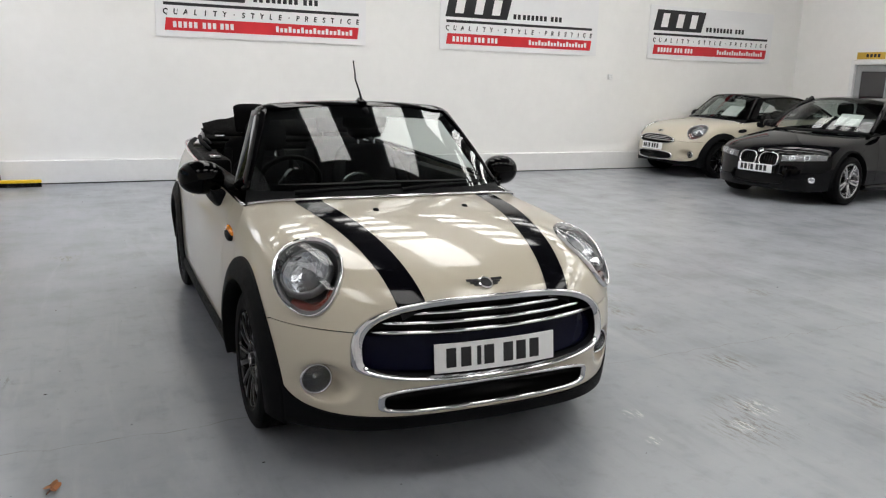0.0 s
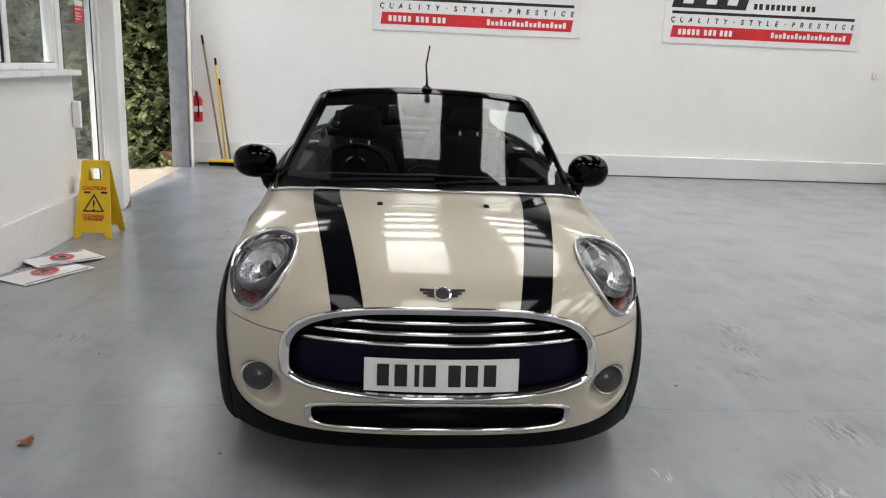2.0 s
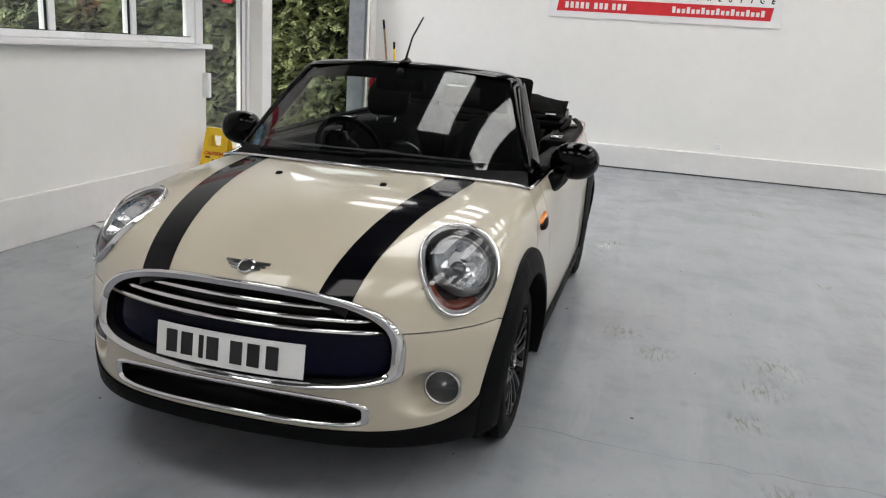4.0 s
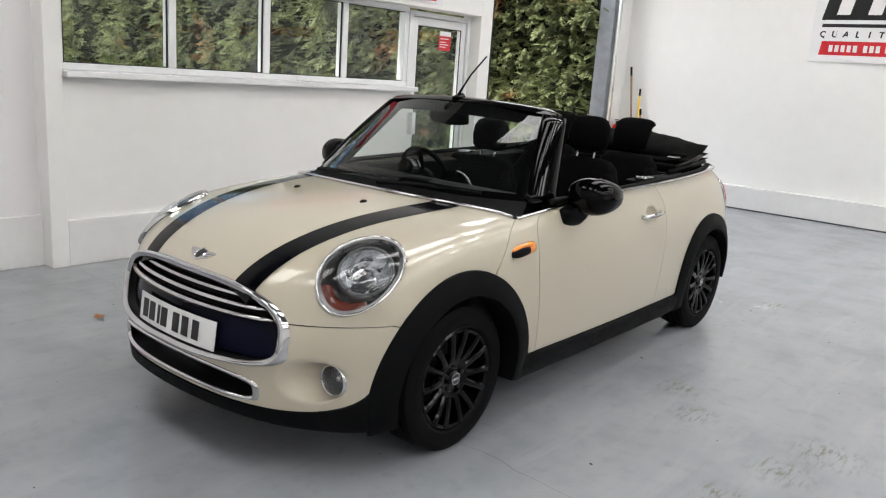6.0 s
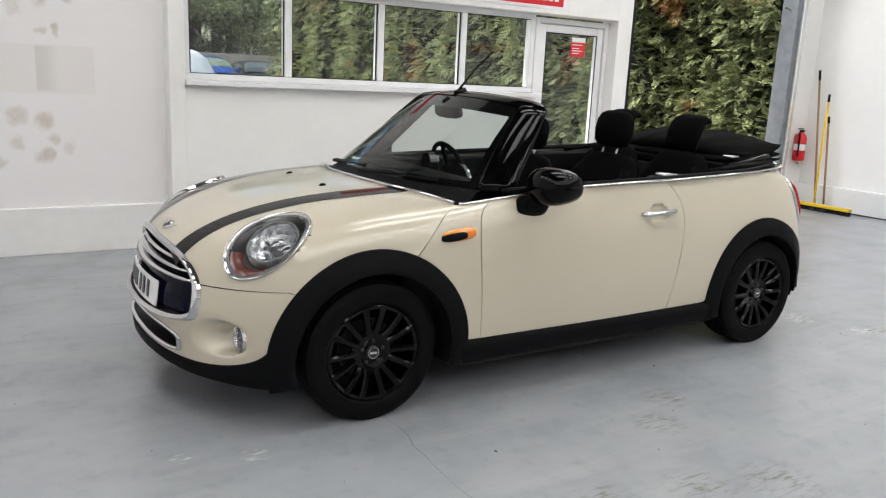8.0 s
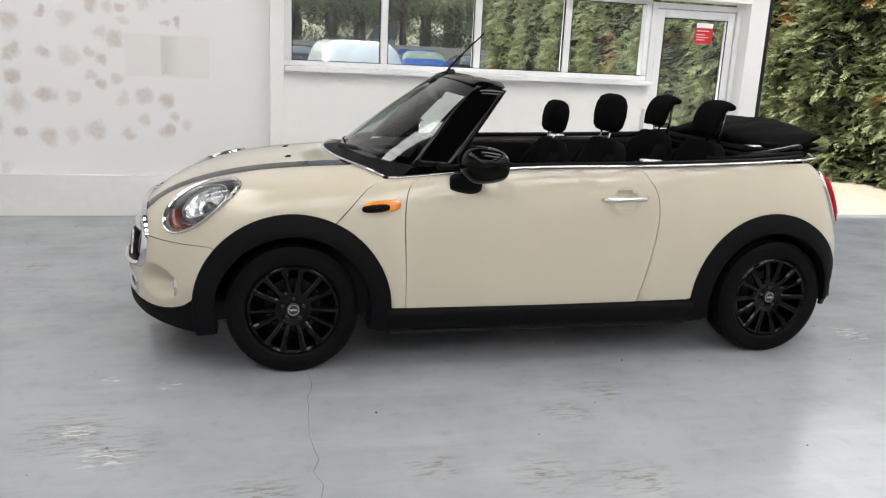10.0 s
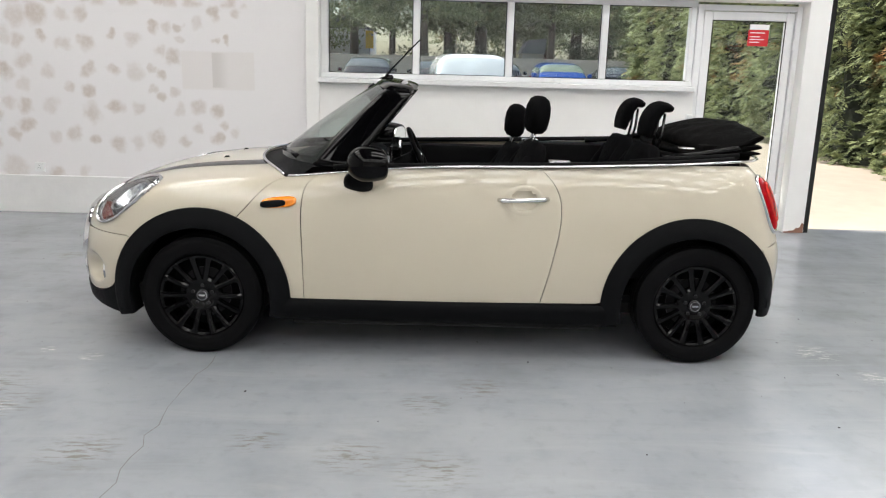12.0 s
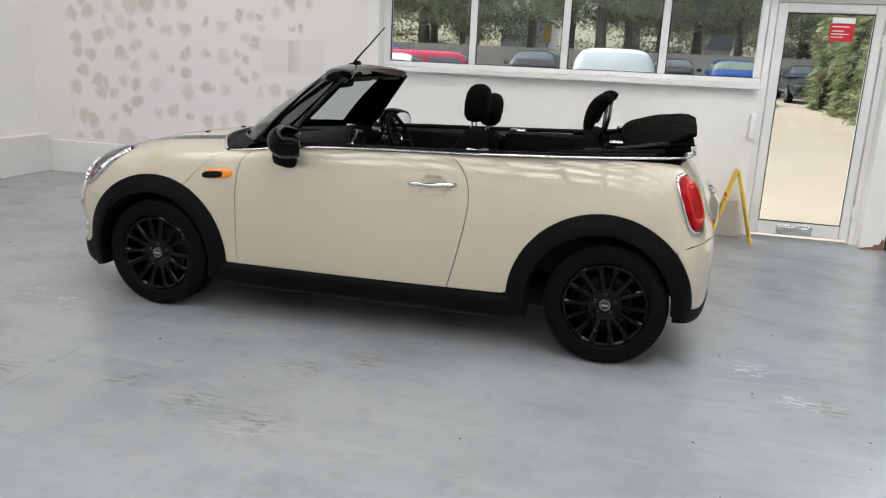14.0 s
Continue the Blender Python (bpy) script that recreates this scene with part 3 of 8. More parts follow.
part("roller_drum", lathe([(4.75, 0.01), (4.75, 0.2), (7.58, 0.2), (7.58, 0.01)], 24, "y", (WX - 0.35, 0, 3.9)), M_STEEL, rd)

# banners on the north wall
def banner(x0, label):
    b = tagged(thing("wall_banner", label, "banner", "banners on the wall"))
    y = NY - 0.004
    z0, w, h = 1.962, 2.98, 0.93
    part("board", boxes((x0, x0 + w, y - 0.014, y, z0, z0 + h), bevel=0.003), M_SIGNW, b)
    f = y - 0.0145
    def quad(name, pts, mt, d=0.0015):
        return part(name, prism([(x0 + a * w, z0 + c) for a, c in pts], f - d, f, "y"), mt, b)
    quad("red_band", [(0.038, 0.085), (0.955, 0.085), (0.962, 0.25), (0.045, 0.25)], M_RED)
    quad("black_rule", [(0.036, 0.415), (0.962, 0.415), (0.962, 0.455), (0.036, 0.455)], M_SIGNK)
    quad("black_panel", [(0.03, 0.50), (0.40, 0.50), (0.43, 0.86), (0.055, 0.86)], M_SIGNK)
    # three plain white strokes for the emblem, bars for the firm's name, number and address
    for a in (0.085, 0.20, 0.305):
        part("emblem", prism([(x0 + (a) * w, z0 + 0.56), (x0 + (a + 0.050) * w, z0 + 0.56), (x0 + (a + 0.065) * w, z0 + 0.80), (x0 + (a + 0.015) * w, z0 + 0.80)], f - 0.003, f - 0.0016, "y"), M_SIGNT, b)
    k = 0
    for a, n in ((0.44, 2), (0.50, 6), (0.68, 3)):
        for j in range(n):
            part("writing", boxes((x0 + (a + j * 0.027) * w, x0 + (a + j * 0.027 + 0.018) * w, f - 0.0015, f, z0 + 0.52, z0 + 0.60)), M_SIGNK, b)
    for a, n in ((0.075, 5), (0.205, 3), (0.285, 3)):
        for j in range(n):
            part("writing", boxes((x0 + (a + j * 0.023) * w, x0 + (a + j * 0.023 + 0.015) * w, f - 0.003, f - 0.0016, z0 + 0.125, z0 + 0.205)), M_SIGNT, b)
    for j in range(19):
        hgt = 0.055 if j % 3 else 0.08
        part("writing", boxes((x0 + (0.545 + j * 0.0205) * w, x0 + (0.545 + j * 0.0205 + 0.014) * w, f - 0.003, f - 0.0016, z0 + 0.13, z0 + 0.13 + hgt)), M_SIGNT, b)
    slant = Matrix(((1, 0.22, 0, 0), (0, 1, 0, 0), (0, 0, 1, 0), (0, 0, 0, 1)))
    row = "QUALITY\u00b7STYLE\u00b7PRESTIGE"
    for k, ch in enumerate(row):
        t = 0.045 + 0.91 * k / (len(row) - 1)
        text_mesh("writing", ch, 0.098, pose(x0 + t * w, f - 0.0005, z0 + 0.298, 90, 0, 0) @ slant, M_SIGNK, b, bold=0.0032)
    return b

for x0 in (-0.42, 3.78, 7.87):
    banner(x0, "white banner with black rule and red band")


# ---- car surfaces ----
def spline(xs, ys):
    """Natural cubic spline through knots."""
    x, y = np.array(xs, float), np.array(ys, float)
    n, h = len(x), np.diff(x)
    A, r = np.eye(n), np.zeros(n)
    for i in range(1, n - 1):
        A[i, i - 1:i + 2] = h[i - 1], 2 * (h[i - 1] + h[i]), h[i]
        r[i] = 6 * ((y[i + 1] - y[i]) / h[i] - (y[i] - y[i - 1]) / h[i - 1])
    m = np.linalg.solve(A, r)

    def f(v):
        v = np.asarray(v, float)
        c = np.clip(v, x[0], x[-1])
        i = np.clip(np.searchsorted(x, c) - 1, 0, n - 2)
        a, b = x[i + 1] - c, c - x[i]
        out = (m[i] * a ** 3 + m[i + 1] * b ** 3) / (6 * h[i]) + (y[i] / h[i] - m[i] * h[i] / 6) * a + (y[i + 1] / h[i] - m[i + 1] * h[i] / 6) * b
        return out
    return f


def smax(a, b, k):
    return 0.5 * (a + b + np.sqrt((a - b) ** 2 + k * k))


class Body:
    """A smooth car body: the rounded meeting of side, top, front and rear faces, mirrored about x = 0."""

    def __init__(self, side, plan, front, fcurve, top, crown, rear, rcurve, k=(0.11, 0.16, 0.14)):
        self.side, self.plan, self.front, self.top, self.rear = spline(*side), spline(*plan), spline(*front), spline(*top), spline(*rear)
        self.fc, self.cr, self.rc, self.k = fcurve, crown, rcurve, k

    def G(self, P):
        x, y, z = np.abs(P[..., 0]), P[..., 1], P[..., 2]
        s = x - self.side(z) - self.plan(y)
        t = z - self.top(y) + self.cr[0] * x ** 2 + self.cr[1] * np.maximum(0, x - 0.4) ** 2
        f = self.front(z) + self.fc[0] * x ** 2 + self.fc[1] * x ** 4 - y
        r = y - self.rear(z) + self.rc[0] * x ** 2 + self.rc[1] * x ** 4
        return smax(smax(smax(s, t, self.k[0]), f, self.k[1]), r, self.k[2])

    def grad(self, P, e=2e-4):
        g = np.zeros_like(P)
        for i in range(3):
            d = np.zeros(3)
            d[i] = e
            g[..., i] = (self.G(P + d) - self.G(P - d)) / (2 * e)
        return g

    def normal(self, P):
        g = self.grad(P)
        return g / np.linalg.norm(g, axis=-1, keepdims=True)

    def put(self, P, off=0.0):
        """Points moved on to the surface, then off it by a distance."""
        P = np.array(P, float)
        for _ in range(14):
            g = self.grad(P)
            P = P - (self.G(P) / np.maximum((g * g).sum(-1), 1e-6))[..., None] * g * 0.9
        if np.any(off):
            P = P + self.normal(P) * (off if np.isscalar(off) else np.asarray(off)[..., None])
        return P

    def along(self, P, axis, start, stop, off=0.0):
        """The first meeting with the surface when coming along one axis from start."""
        P = np.array(P, float)
        lo, hi = np.full(P.shape[:-1], float(start)), np.full(P.shape[:-1], float(stop))
        for _ in range(44):
            mid = (lo + hi) / 2
            P[..., axis] = mid
            inside = self.G(P) < 0
            hi = np.where(inside, mid, hi)
            lo = np.where(inside, lo, mid)
        P[..., axis] = hi
        if np.any(off):
            P = P + self.normal(P) * off
        return P


def run(pts, n, smooth=True):
    """Points evenly along a line through the given points."""
    p = np.array(pts, float)
    d = np.r_[0, np.cumsum(np.linalg.norm(np.diff(p, axis=0), axis=1))]
    t = np.linspace(0, d[-1], n)
    if smooth and len(p) > 2:
        return np.stack([spline(d, p[:, i])(t) for i in range(3)], -1)
    return np.stack([np.interp(t, d, p[:, i]) for i in range(3)], -1)


def coons(c0, c1, d0, d1, e=0.0025):
    """A patch between four edges; e trims it by that many metres for a panel gap."""
    nu, nv = len(c0), len(d0)
    lu = np.linalg.norm(np.diff(c0, axis=0), axis=1).sum()
    lv = np.linalg.norm(np.diff(d0, axis=0), axis=1).sum()
    us, vs = np.linspace(e / lu, 1 - e / lu, nu), np.linspace(e / lv, 1 - e / lv, nv)

    def at(c, t):
        s = np.linspace(0, 1, len(c))
        return np.stack([np.interp(t, s, c[:, i]) for i in range(3)], -1)
    C0, C1, D0, D1 = at(c0, us)[:, None], at(c1, us)[:, None], at(d0, vs)[None], at(d1, vs)[None]
    u, v = us[:, None, None], vs[None, :, None]
    return (1 - v) * C0 + v * C1 + (1 - u) * D0 + u * D1 - ((1 - u) * (1 - v) * c0[0] + u * (1 - v) * c0[-1] + (1 - u) * v * c1[0] + u * v * c1[-1])


def sheet(grid, nrm=None, skirt=0.0, drop=None, mirror=False, out=None, wrap=False):
    """A mesh from a grid of points, with its edge turned in by skirt; drop(points) removes faces lying inside a hole."""
    g = grid.copy()
    if mirror:
        g[..., 0] *= -1
    nu, nv = g.shape[:2]
    verts = [tuple(p) for p in g.reshape(-1, 3)]
    idx = np.arange(nu * nv).reshape(nu, nv)
    faces = []
    gone = drop(grid.reshape(-1, 3)) if drop else np.zeros(nu * nv, bool)
    rows = range(nu if wrap else nu - 1)
    for i in rows:
        i2 = (i + 1) % nu
        for j in range(nv - 1):
            q = (idx[i, j], idx[i2, j], idx[i2, j + 1], idx[i, j + 1])
            if gone[list(q)].any():
                continue
            faces.append(q)
    # turn the faces to look outwards
    a, b, c = g[nu // 2, nv // 2], g[min(nu // 2 + 1, nu - 1), nv // 2], g[nu // 2, min(nv // 2 + 1, nv - 1)]
    want = None
    if nrm is not None:
        want = nrm[nu // 2, nv // 2] * np.array([-1 if mirror else 1, 1, 1])
    elif out is not None:
        want = np.array(out, float) * np.array([-1 if mirror else 1, 1, 1])
    if want is not None and np.dot(np.cross(b - a, c - a), want) < 0:
        faces = [q[::-1] for q in faces]
    if skirt and nrm is not None and not wrap:
        n2 = nrm.copy()
        if mirror:
            n2[..., 0] *= -1
        loop = [(i, 0) for i in range(nu)] + [(nu - 1, j) for j in range(1, nv)] + [(i, nv - 1) for i in range(nu - 2, -1, -1)] + [(0, j) for j in range(nv - 2, 0, -1)]
        top = len(verts)
        for i, j in loop:
            verts.append(tuple(g[i, j]))
            verts.append(tuple(g[i, j] - n2[i, j] * skirt))
        k = len(loop)
        flip = np.dot(np.cross(b - a, c - a), want) < 0
        for m in range(k):
            p, q = top + 2 * m, top + 2 * ((m + 1) % k)
            f = (p, p + 1, q + 1, q)
            faces.append(f[::-1] if flip else f)
    bm = bmesh.new()
    vs = [bm.verts.new(v) for v in verts]
    for f in faces:
        try:
            bm.faces.new([vs[int(i)] for i in f])
        except ValueError:
            pass
    loose = [v for v in bm.verts if not v.link_faces]
    bmesh.ops.delete(bm, geom=loose, context="VERTS")
    return bm


def panel(body, name, c0, c1, d0, d1, material, parent, label="", off=0.0, skirt=0.014, e=0.0017, both=True, drop=None):
    """A body panel between four edges laid on the surface, and its mirror image; returns the meshes made."""
    c0, c1, d0, d1 = (body.put(c) for c in (c0, c1, d0, d1))
    g = body.put(coons(c0, c1, d0, d1, e), off)
    n = body.normal(g)
    made = []
    for mir in ((False, True) if both else (False,)):
        made.append(part(name, sheet(g, n, skirt, drop, mir), material, parent, label, smooth=True))
    return made


def arc(cy, cz, r, a0, a1, n, x=0.83):
    w = np.radians(np.linspace(a0, a1, n))
    return np.stack([np.full(n, x), cy + r * np.cos(w), cz + r * np.sin(w)], -1)


def wheel_thing(parent, x, y, r, rim_r, width, side, m_tyre, m_rim, m_cap, spokes=14, pair=True, brake=True, turn=-0.224, spread=(0.185, 0.205), hub_r=0.092):
    """A wheel on its own axle: rim with spokes, tyre with tread, bolts, cap and brake disc."""
    s = side
    hub = part("wheel", lathe([(s * (width * 0.5 - 0.012), rim_r + 0.004), (s * (width * 0.5 - 0.004), rim_r - 0.006), (s * (width * 0.5 - 0.010), rim_r - 0.018),
                               (s * (width * 0.5 - 0.03), rim_r - 0.024), (s * (-width * 0.4), rim_r - 0.034), (s * (-width * 0.45), rim_r + 0.002)], 64), m_rim, parent, smooth=True, sharp=40)
    hub.location = (x, y, r)
    xo = width * 0.5
    for k in range(spokes):
        if pair:
            mid = 2 * math.pi * (k // 2) / (spokes // 2) + turn
            w, w2 = (mid + (1 if k % 2 else -1) * q for q in spread)
        else:
            w = w2 = 2 * math.pi * k / spokes
        def P(rad, ang, xx, side_off):
            return (s * xx, math.cos(ang) * rad - math.sin(ang) * side_off, math.sin(ang) * rad + math.cos(ang) * side_off)
        secs = []
        for rad, ang, xx, hw in ((hub_r * 0.72, w * 0.75 + w2 * 0.25, xo - 0.030, 0.017), (rim_r * 0.5, w * 0.5 + w2 * 0.5, xo - 0.018, 0.0140), (rim_r * 0.74, w2, xo - 0.011, 0.0135), (rim_r * 0.88, w2, xo - 0.009, 0.0150), (rim_r - 0.008, w2, xo - 0.010, 0.024)):
            secs.append([P(rad, ang, xx, -hw), P(rad, ang, xx + 0.007, -hw * 0.45), P(rad, ang, xx + 0.007, hw * 0.45), P(rad, ang, xx, hw), P(rad, ang, xx - 0.02, hw), P(rad, ang, xx - 0.02, -hw)])
        part("spoke", loft(secs), m_rim, hub, smooth=True, sharp=35)
    part("hub_disc", lathe([(s * (xo - 0.065), hub_r), (s * (xo - 0.030), hub_r), (s * (xo - 0.020), hub_r * 0.90), (s * (xo - 0.019), hub_r * 0.74), (s * (xo - 0.027), hub_r * 0.62), (s * (xo - 0.027), 0.036), (s * (xo - 0.03), 0.001)], 40), m_rim, hub, smooth=True, sharp=40)
    for k in range(5):
        w = 2 * math.pi * k / 5 + 0.3
        part("wheel_bolt", lathe([(s * (xo - 0.028), 0.009), (s * (xo - 0.018), 0.009), (s * (xo - 0.016), 0.006), (s * (xo - 0.016), 0.0005)], 8, "x", (0, 0.05 * math.cos(w), 0.05 * math.sin(w))), M_BRAKE, hub)
    part("centre_cap", lathe([(s * (xo - 0.03), 0.029), (s * (xo - 0.016), 0.029), (s * (xo - 0.012), 0.025), (s * (xo - 0.012), 0.0005)], 24), m_cap, hub, "black cap with a pale ring", smooth=True, sharp=40)
    part("cap_ring", lathe([(s * (xo - 0.013), 0.026), (s * (xo - 0.0105), 0.0255), (s * (xo - 0.0105), 0.0225), (s * (xo - 0.013), 0.022)], 24), M_CHROME, hub)
    part("cap_mark", boxes((s * (xo - 0.012) - 0.001, s * (xo - 0.012) + 0.001, -0.016, 0.016, -0.005, 0.005)), M_CHROME, hub)
    if brake:
        part("brake_disc", lathe([(-s * 0.0, 0.13), (s * 0.012, 0.13), (s * 0.012, 0.05), (0, 0.05)], 32), M_BRAKE, hub)
        part("barrel", lathe([(-s * 0.02, rim_r - 0.03), (-s * 0.03, 0.02)], 32), M_BLACKP, hub)
    # tyre with a rounded shoulder, sidewall step and tread grooves
    h = width * 0.5
    prof = [(-h * 0.86, rim_r - 0.004), (-h * 1.0, rim_r + 0.02), (-h * 1.04, (rim_r + r) / 2), (-h * 0.97, r - 0.022), (-h * 0.86, r - 0.006)]
    for g in (-0.55, -0.18, 0.18, 0.55):
        prof += [(h * g - 0.006, r - 0.001), (h * g - 0.004, r - 0.009), (h * g + 0.004, r - 0.009), (h * g + 0.006, r - 0.001)]
    prof += [(h * 0.86, r - 0.006), (h * 0.97, r - 0.022), (h * 1.02, r - 0.034), (h * 1.015, r - 0.038), (h * 1.04, (rim_r + r) / 2), (h * 1.02, rim_r + 0.03), (h * 1.0, rim_r + 0.012), (h * 0.9, rim_r + 0.002)]
    part("tyre", lathe([(s * a, b) for a, b in prof], 72), m_tyre, hub, "black rubber tyre", smooth=True, sharp=30)
    return hub


M_PAINT = mat("cream_car_paint", (0.50, 0.455, 0.36), 0.30, var=0.0, scale=2, coat=0.85, rvar=0.0)
M_BLACKG = mat("gloss_black", (0.0012, 0.0012, 0.0015), 0.04, var=0.1, rvar=0.02, spec=0.16)
M_STRIPE = mat("black_stripe_film", (0.002, 0.002, 0.0035), 0.07, var=0.08, rvar=0.03, spec=0.2)
M_BLACKP = mat("black_textured_plastic", (0.0045, 0.0048, 0.0055), 0.55, var=0.12, scale=20, bump=0.25, bscale=500, spec=0.07)
M_RUBBER = mat("tyre_rubber", (0.0045, 0.0045, 0.005), 0.6, var=0.25, scale=14, bump=0.15, bscale=180, spec=0.07)
M_CHROME = mat("chrome", (0.62, 0.62, 0.63), 0.07, metal=1.0, var=0.02, rvar=0.04)
M_CHROME_DARK = mat("dark_chrome", (0.10, 0.10, 0.105), 0.18, metal=0.9, var=0.1)
M_RIM = mat("black_alloy", (0.002, 0.002, 0.0024), 0.09, var=0.15, spec=0.22)
M_BRAKE = mat("brake_iron", (0.025, 0.025, 0.027), 0.5, metal=0.6, var=0.3, scale=20)
M_NAVY = mat("navy_gloss_panel", (0.003, 0.0035, 0.013), 0.10, var=0.1, spec=0.10)
M_FABRIC = mat("black_seat_cloth", (0.0032, 0.0032, 0.0036), 0.9, var=0.3, scale=30, bump=0.5, bscale=320, spec=0.04)
M_CANVAS = mat("black_roof_canvas", (0.0035, 0.0034, 0.0034), 0.85, var=0.3, scale=25, bump=0.5, bscale=420, spec=0.05)
M_DASH = mat("soft_black_trim", (0.003, 0.003, 0.0034), 0.5, var=0.15, scale=18, bump=0.2, bscale=260, spec=0.06)
M_AMBER = mat("amber_lens", (0.75, 0.22, 0.01), 0.12, var=0.15, scale=40, coat=0.8)
M_AMBERD = mat("smoked_amber_lens", (0.105, 0.017, 0.009), 0.15, var=0.25, scale=30, spec=0.5)
M_TAIL = mat("red_tail_lens", (0.33, 0.003, 0.006), 0.03, var=0.45, scale=16, spec=0.16, rvar=0.0)
M_TAILB = mat("bright_red_lens", (0.55, 0.03, 0.02), 0.08, var=0.2, scale=30, spec=0.3)
M_PLATE = mat("number_plate", (0.80, 0.80, 0.80), 0.3, var=0.03)
M_LAMPIN = mat("lamp_housing", (0.14, 0.14, 0.145), 0.30, metal=0.7, var=0.25, scale=12)
M_REFLECT = mat("lamp_reflector", (0.62, 0.63, 0.65), 0.14, metal=1.0, var=0.15, scale=40, bump=0.5, bscale=60)
M_FOGIN = mat("fog_lamp_bowl", (0.20, 0.20, 0.21), 0.16, metal=1.0, var=0.15, scale=40)
M_MIRROR = mat("mirror_glass", (0.85, 0.87, 0.88), 0.01, metal=1.0, var=0.0)
M_PAPER = mat("white_paper", (0.80, 0.80, 0.80), 0.6, var=0.03)
M_MESH = mat("grille_mesh", (0.004, 0.004, 0.0045), 0.5, var=0.2, spec=0.2)

cream_body = Body(
    side=((0.05, 0.18, 0.30, 0.46, 0.62, 0.78, 0.90, 1.00, 1.15), (0.77, 0.812, 0.834, 0.843, 0.839, 0.824, 0.800, 0.773, 0.72)),
    plan=((-0.9, -0.5, -0.1, 0.4, 1.2, 2.2, 2.6, 2.9, 3.2), (-0.05, -0.008, 0.0, 0.0, 0.004, 0.0, -0.004, -0.022, -0.08)),
    front=((0.05, 0.20, 0.33, 0.46, 0.58, 0.68, 0.78, 0.90, 1.10), (-0.735, -0.795, -0.813, -0.820, -0.808, -0.778, -0.725, -0.62, -0.40)), fcurve=(0.34, 0.40),
    top=((-1.0, -0.85, -0.70, -0.55, -0.35, -0.08, 0.18, 0.5, 1.0, 2.0, 2.5, 2.75, 2.95, 3.2), (0.51, 0.65, 0.760, 0.834, 0.897, 0.945, 0.968, 1.00, 1.12, 1.18, 1.14, 1.09, 1.02, 0.86)), crown=(0.07, 0.10),
    rear=((0.05, 0.2, 0.4, 0.58, 0.72, 0.86, 1.0, 1.2), (2.92, 3.00, 3.03, 3.03, 2.99, 2.945, 2.88, 2.76)), rcurve=(0.10, 0.15), k=(0.085, 0.11, 0.10))


# ---- the cream convertible ----
def mirrored(bm):
    for v in bm.verts:
        v.co.x *= -1
    bmesh.ops.reverse_faces(bm, faces=bm.faces[:])
    return bm


def both(name, fn, material, parent, label="", smooth=True, sharp=None):
    """The same part on both flanks: fn() returns a fresh mesh for the x > 0 side."""
    return [part(name, fn(), material, parent, label, smooth, sharp), part(name, mirrored(fn()), material, parent, label, smooth, sharp)]


class Oval:
    """An oval lying in the tangent plane of the body at a point."""

    def __init__(self, body, c, a, b, lean=0.0):
        self.body = body
        self.c = body.put(np.array([c], float))[0]
        self.n = body.normal(self.c[None])[0]
        up = np.array([0, 0, 1.0])
        v = up - self.n * up.dot(self.n)
        v /= np.linalg.norm(v)
        u = np.cross(v, self.n)
        w = radians(lean)
        self.u, self.v = u * math.cos(w) + v * math.sin(w), v * math.cos(w) - u * math.sin(w)
        self.a, self.b = a, b

    def at(self, w, r=1.0, off=0.0, on=True):
        w = np.asarray(w, float)
        p = self.c + np.multiply.outer(np.cos(w) * r * self.a, self.u) + np.multiply.outer(np.sin(w) * r * self.b, self.v)
        if on:
            return self.body.put(p, off)
        return p + self.n * off

    def inside(self, P, r=1.0):
        w = np.linspace(-np.pi, np.pi, 145)
        L = self.at(w, r) - self.c
        lx, ly = L @ self.u, L @ self.v
        la = np.arctan2(ly, lx)
        k = np.argsort(la)
        la, lr = la[k], np.hypot(lx, ly)[k]
        d = P - self.c
        x, y, z = d @ self.u, d @ self.v, d @ self.n
        lim = np.interp(np.arctan2(y, x), np.r_[la - 2 * np.pi, la, la + 2 * np.pi], np.r_[lr, lr, lr])
        return (np.hypot(x, y) < lim) & (np.abs(z) < 0.14)


TAU = np.linspace(0, 2 * np.pi, 73)[:-1]


def ring_band(loop_in, loop_out, lift, n):
    """A rounded chrome band between two closed loops."""
    k = 7
    rows = []
    for i in range(k):
        t = i / (k - 1)
        h = math.sin(math.pi * t)
        rows.append(loop_in * (1 - t) + loop_out * t + n * (lift * h))
    return np.stack(rows, 1)


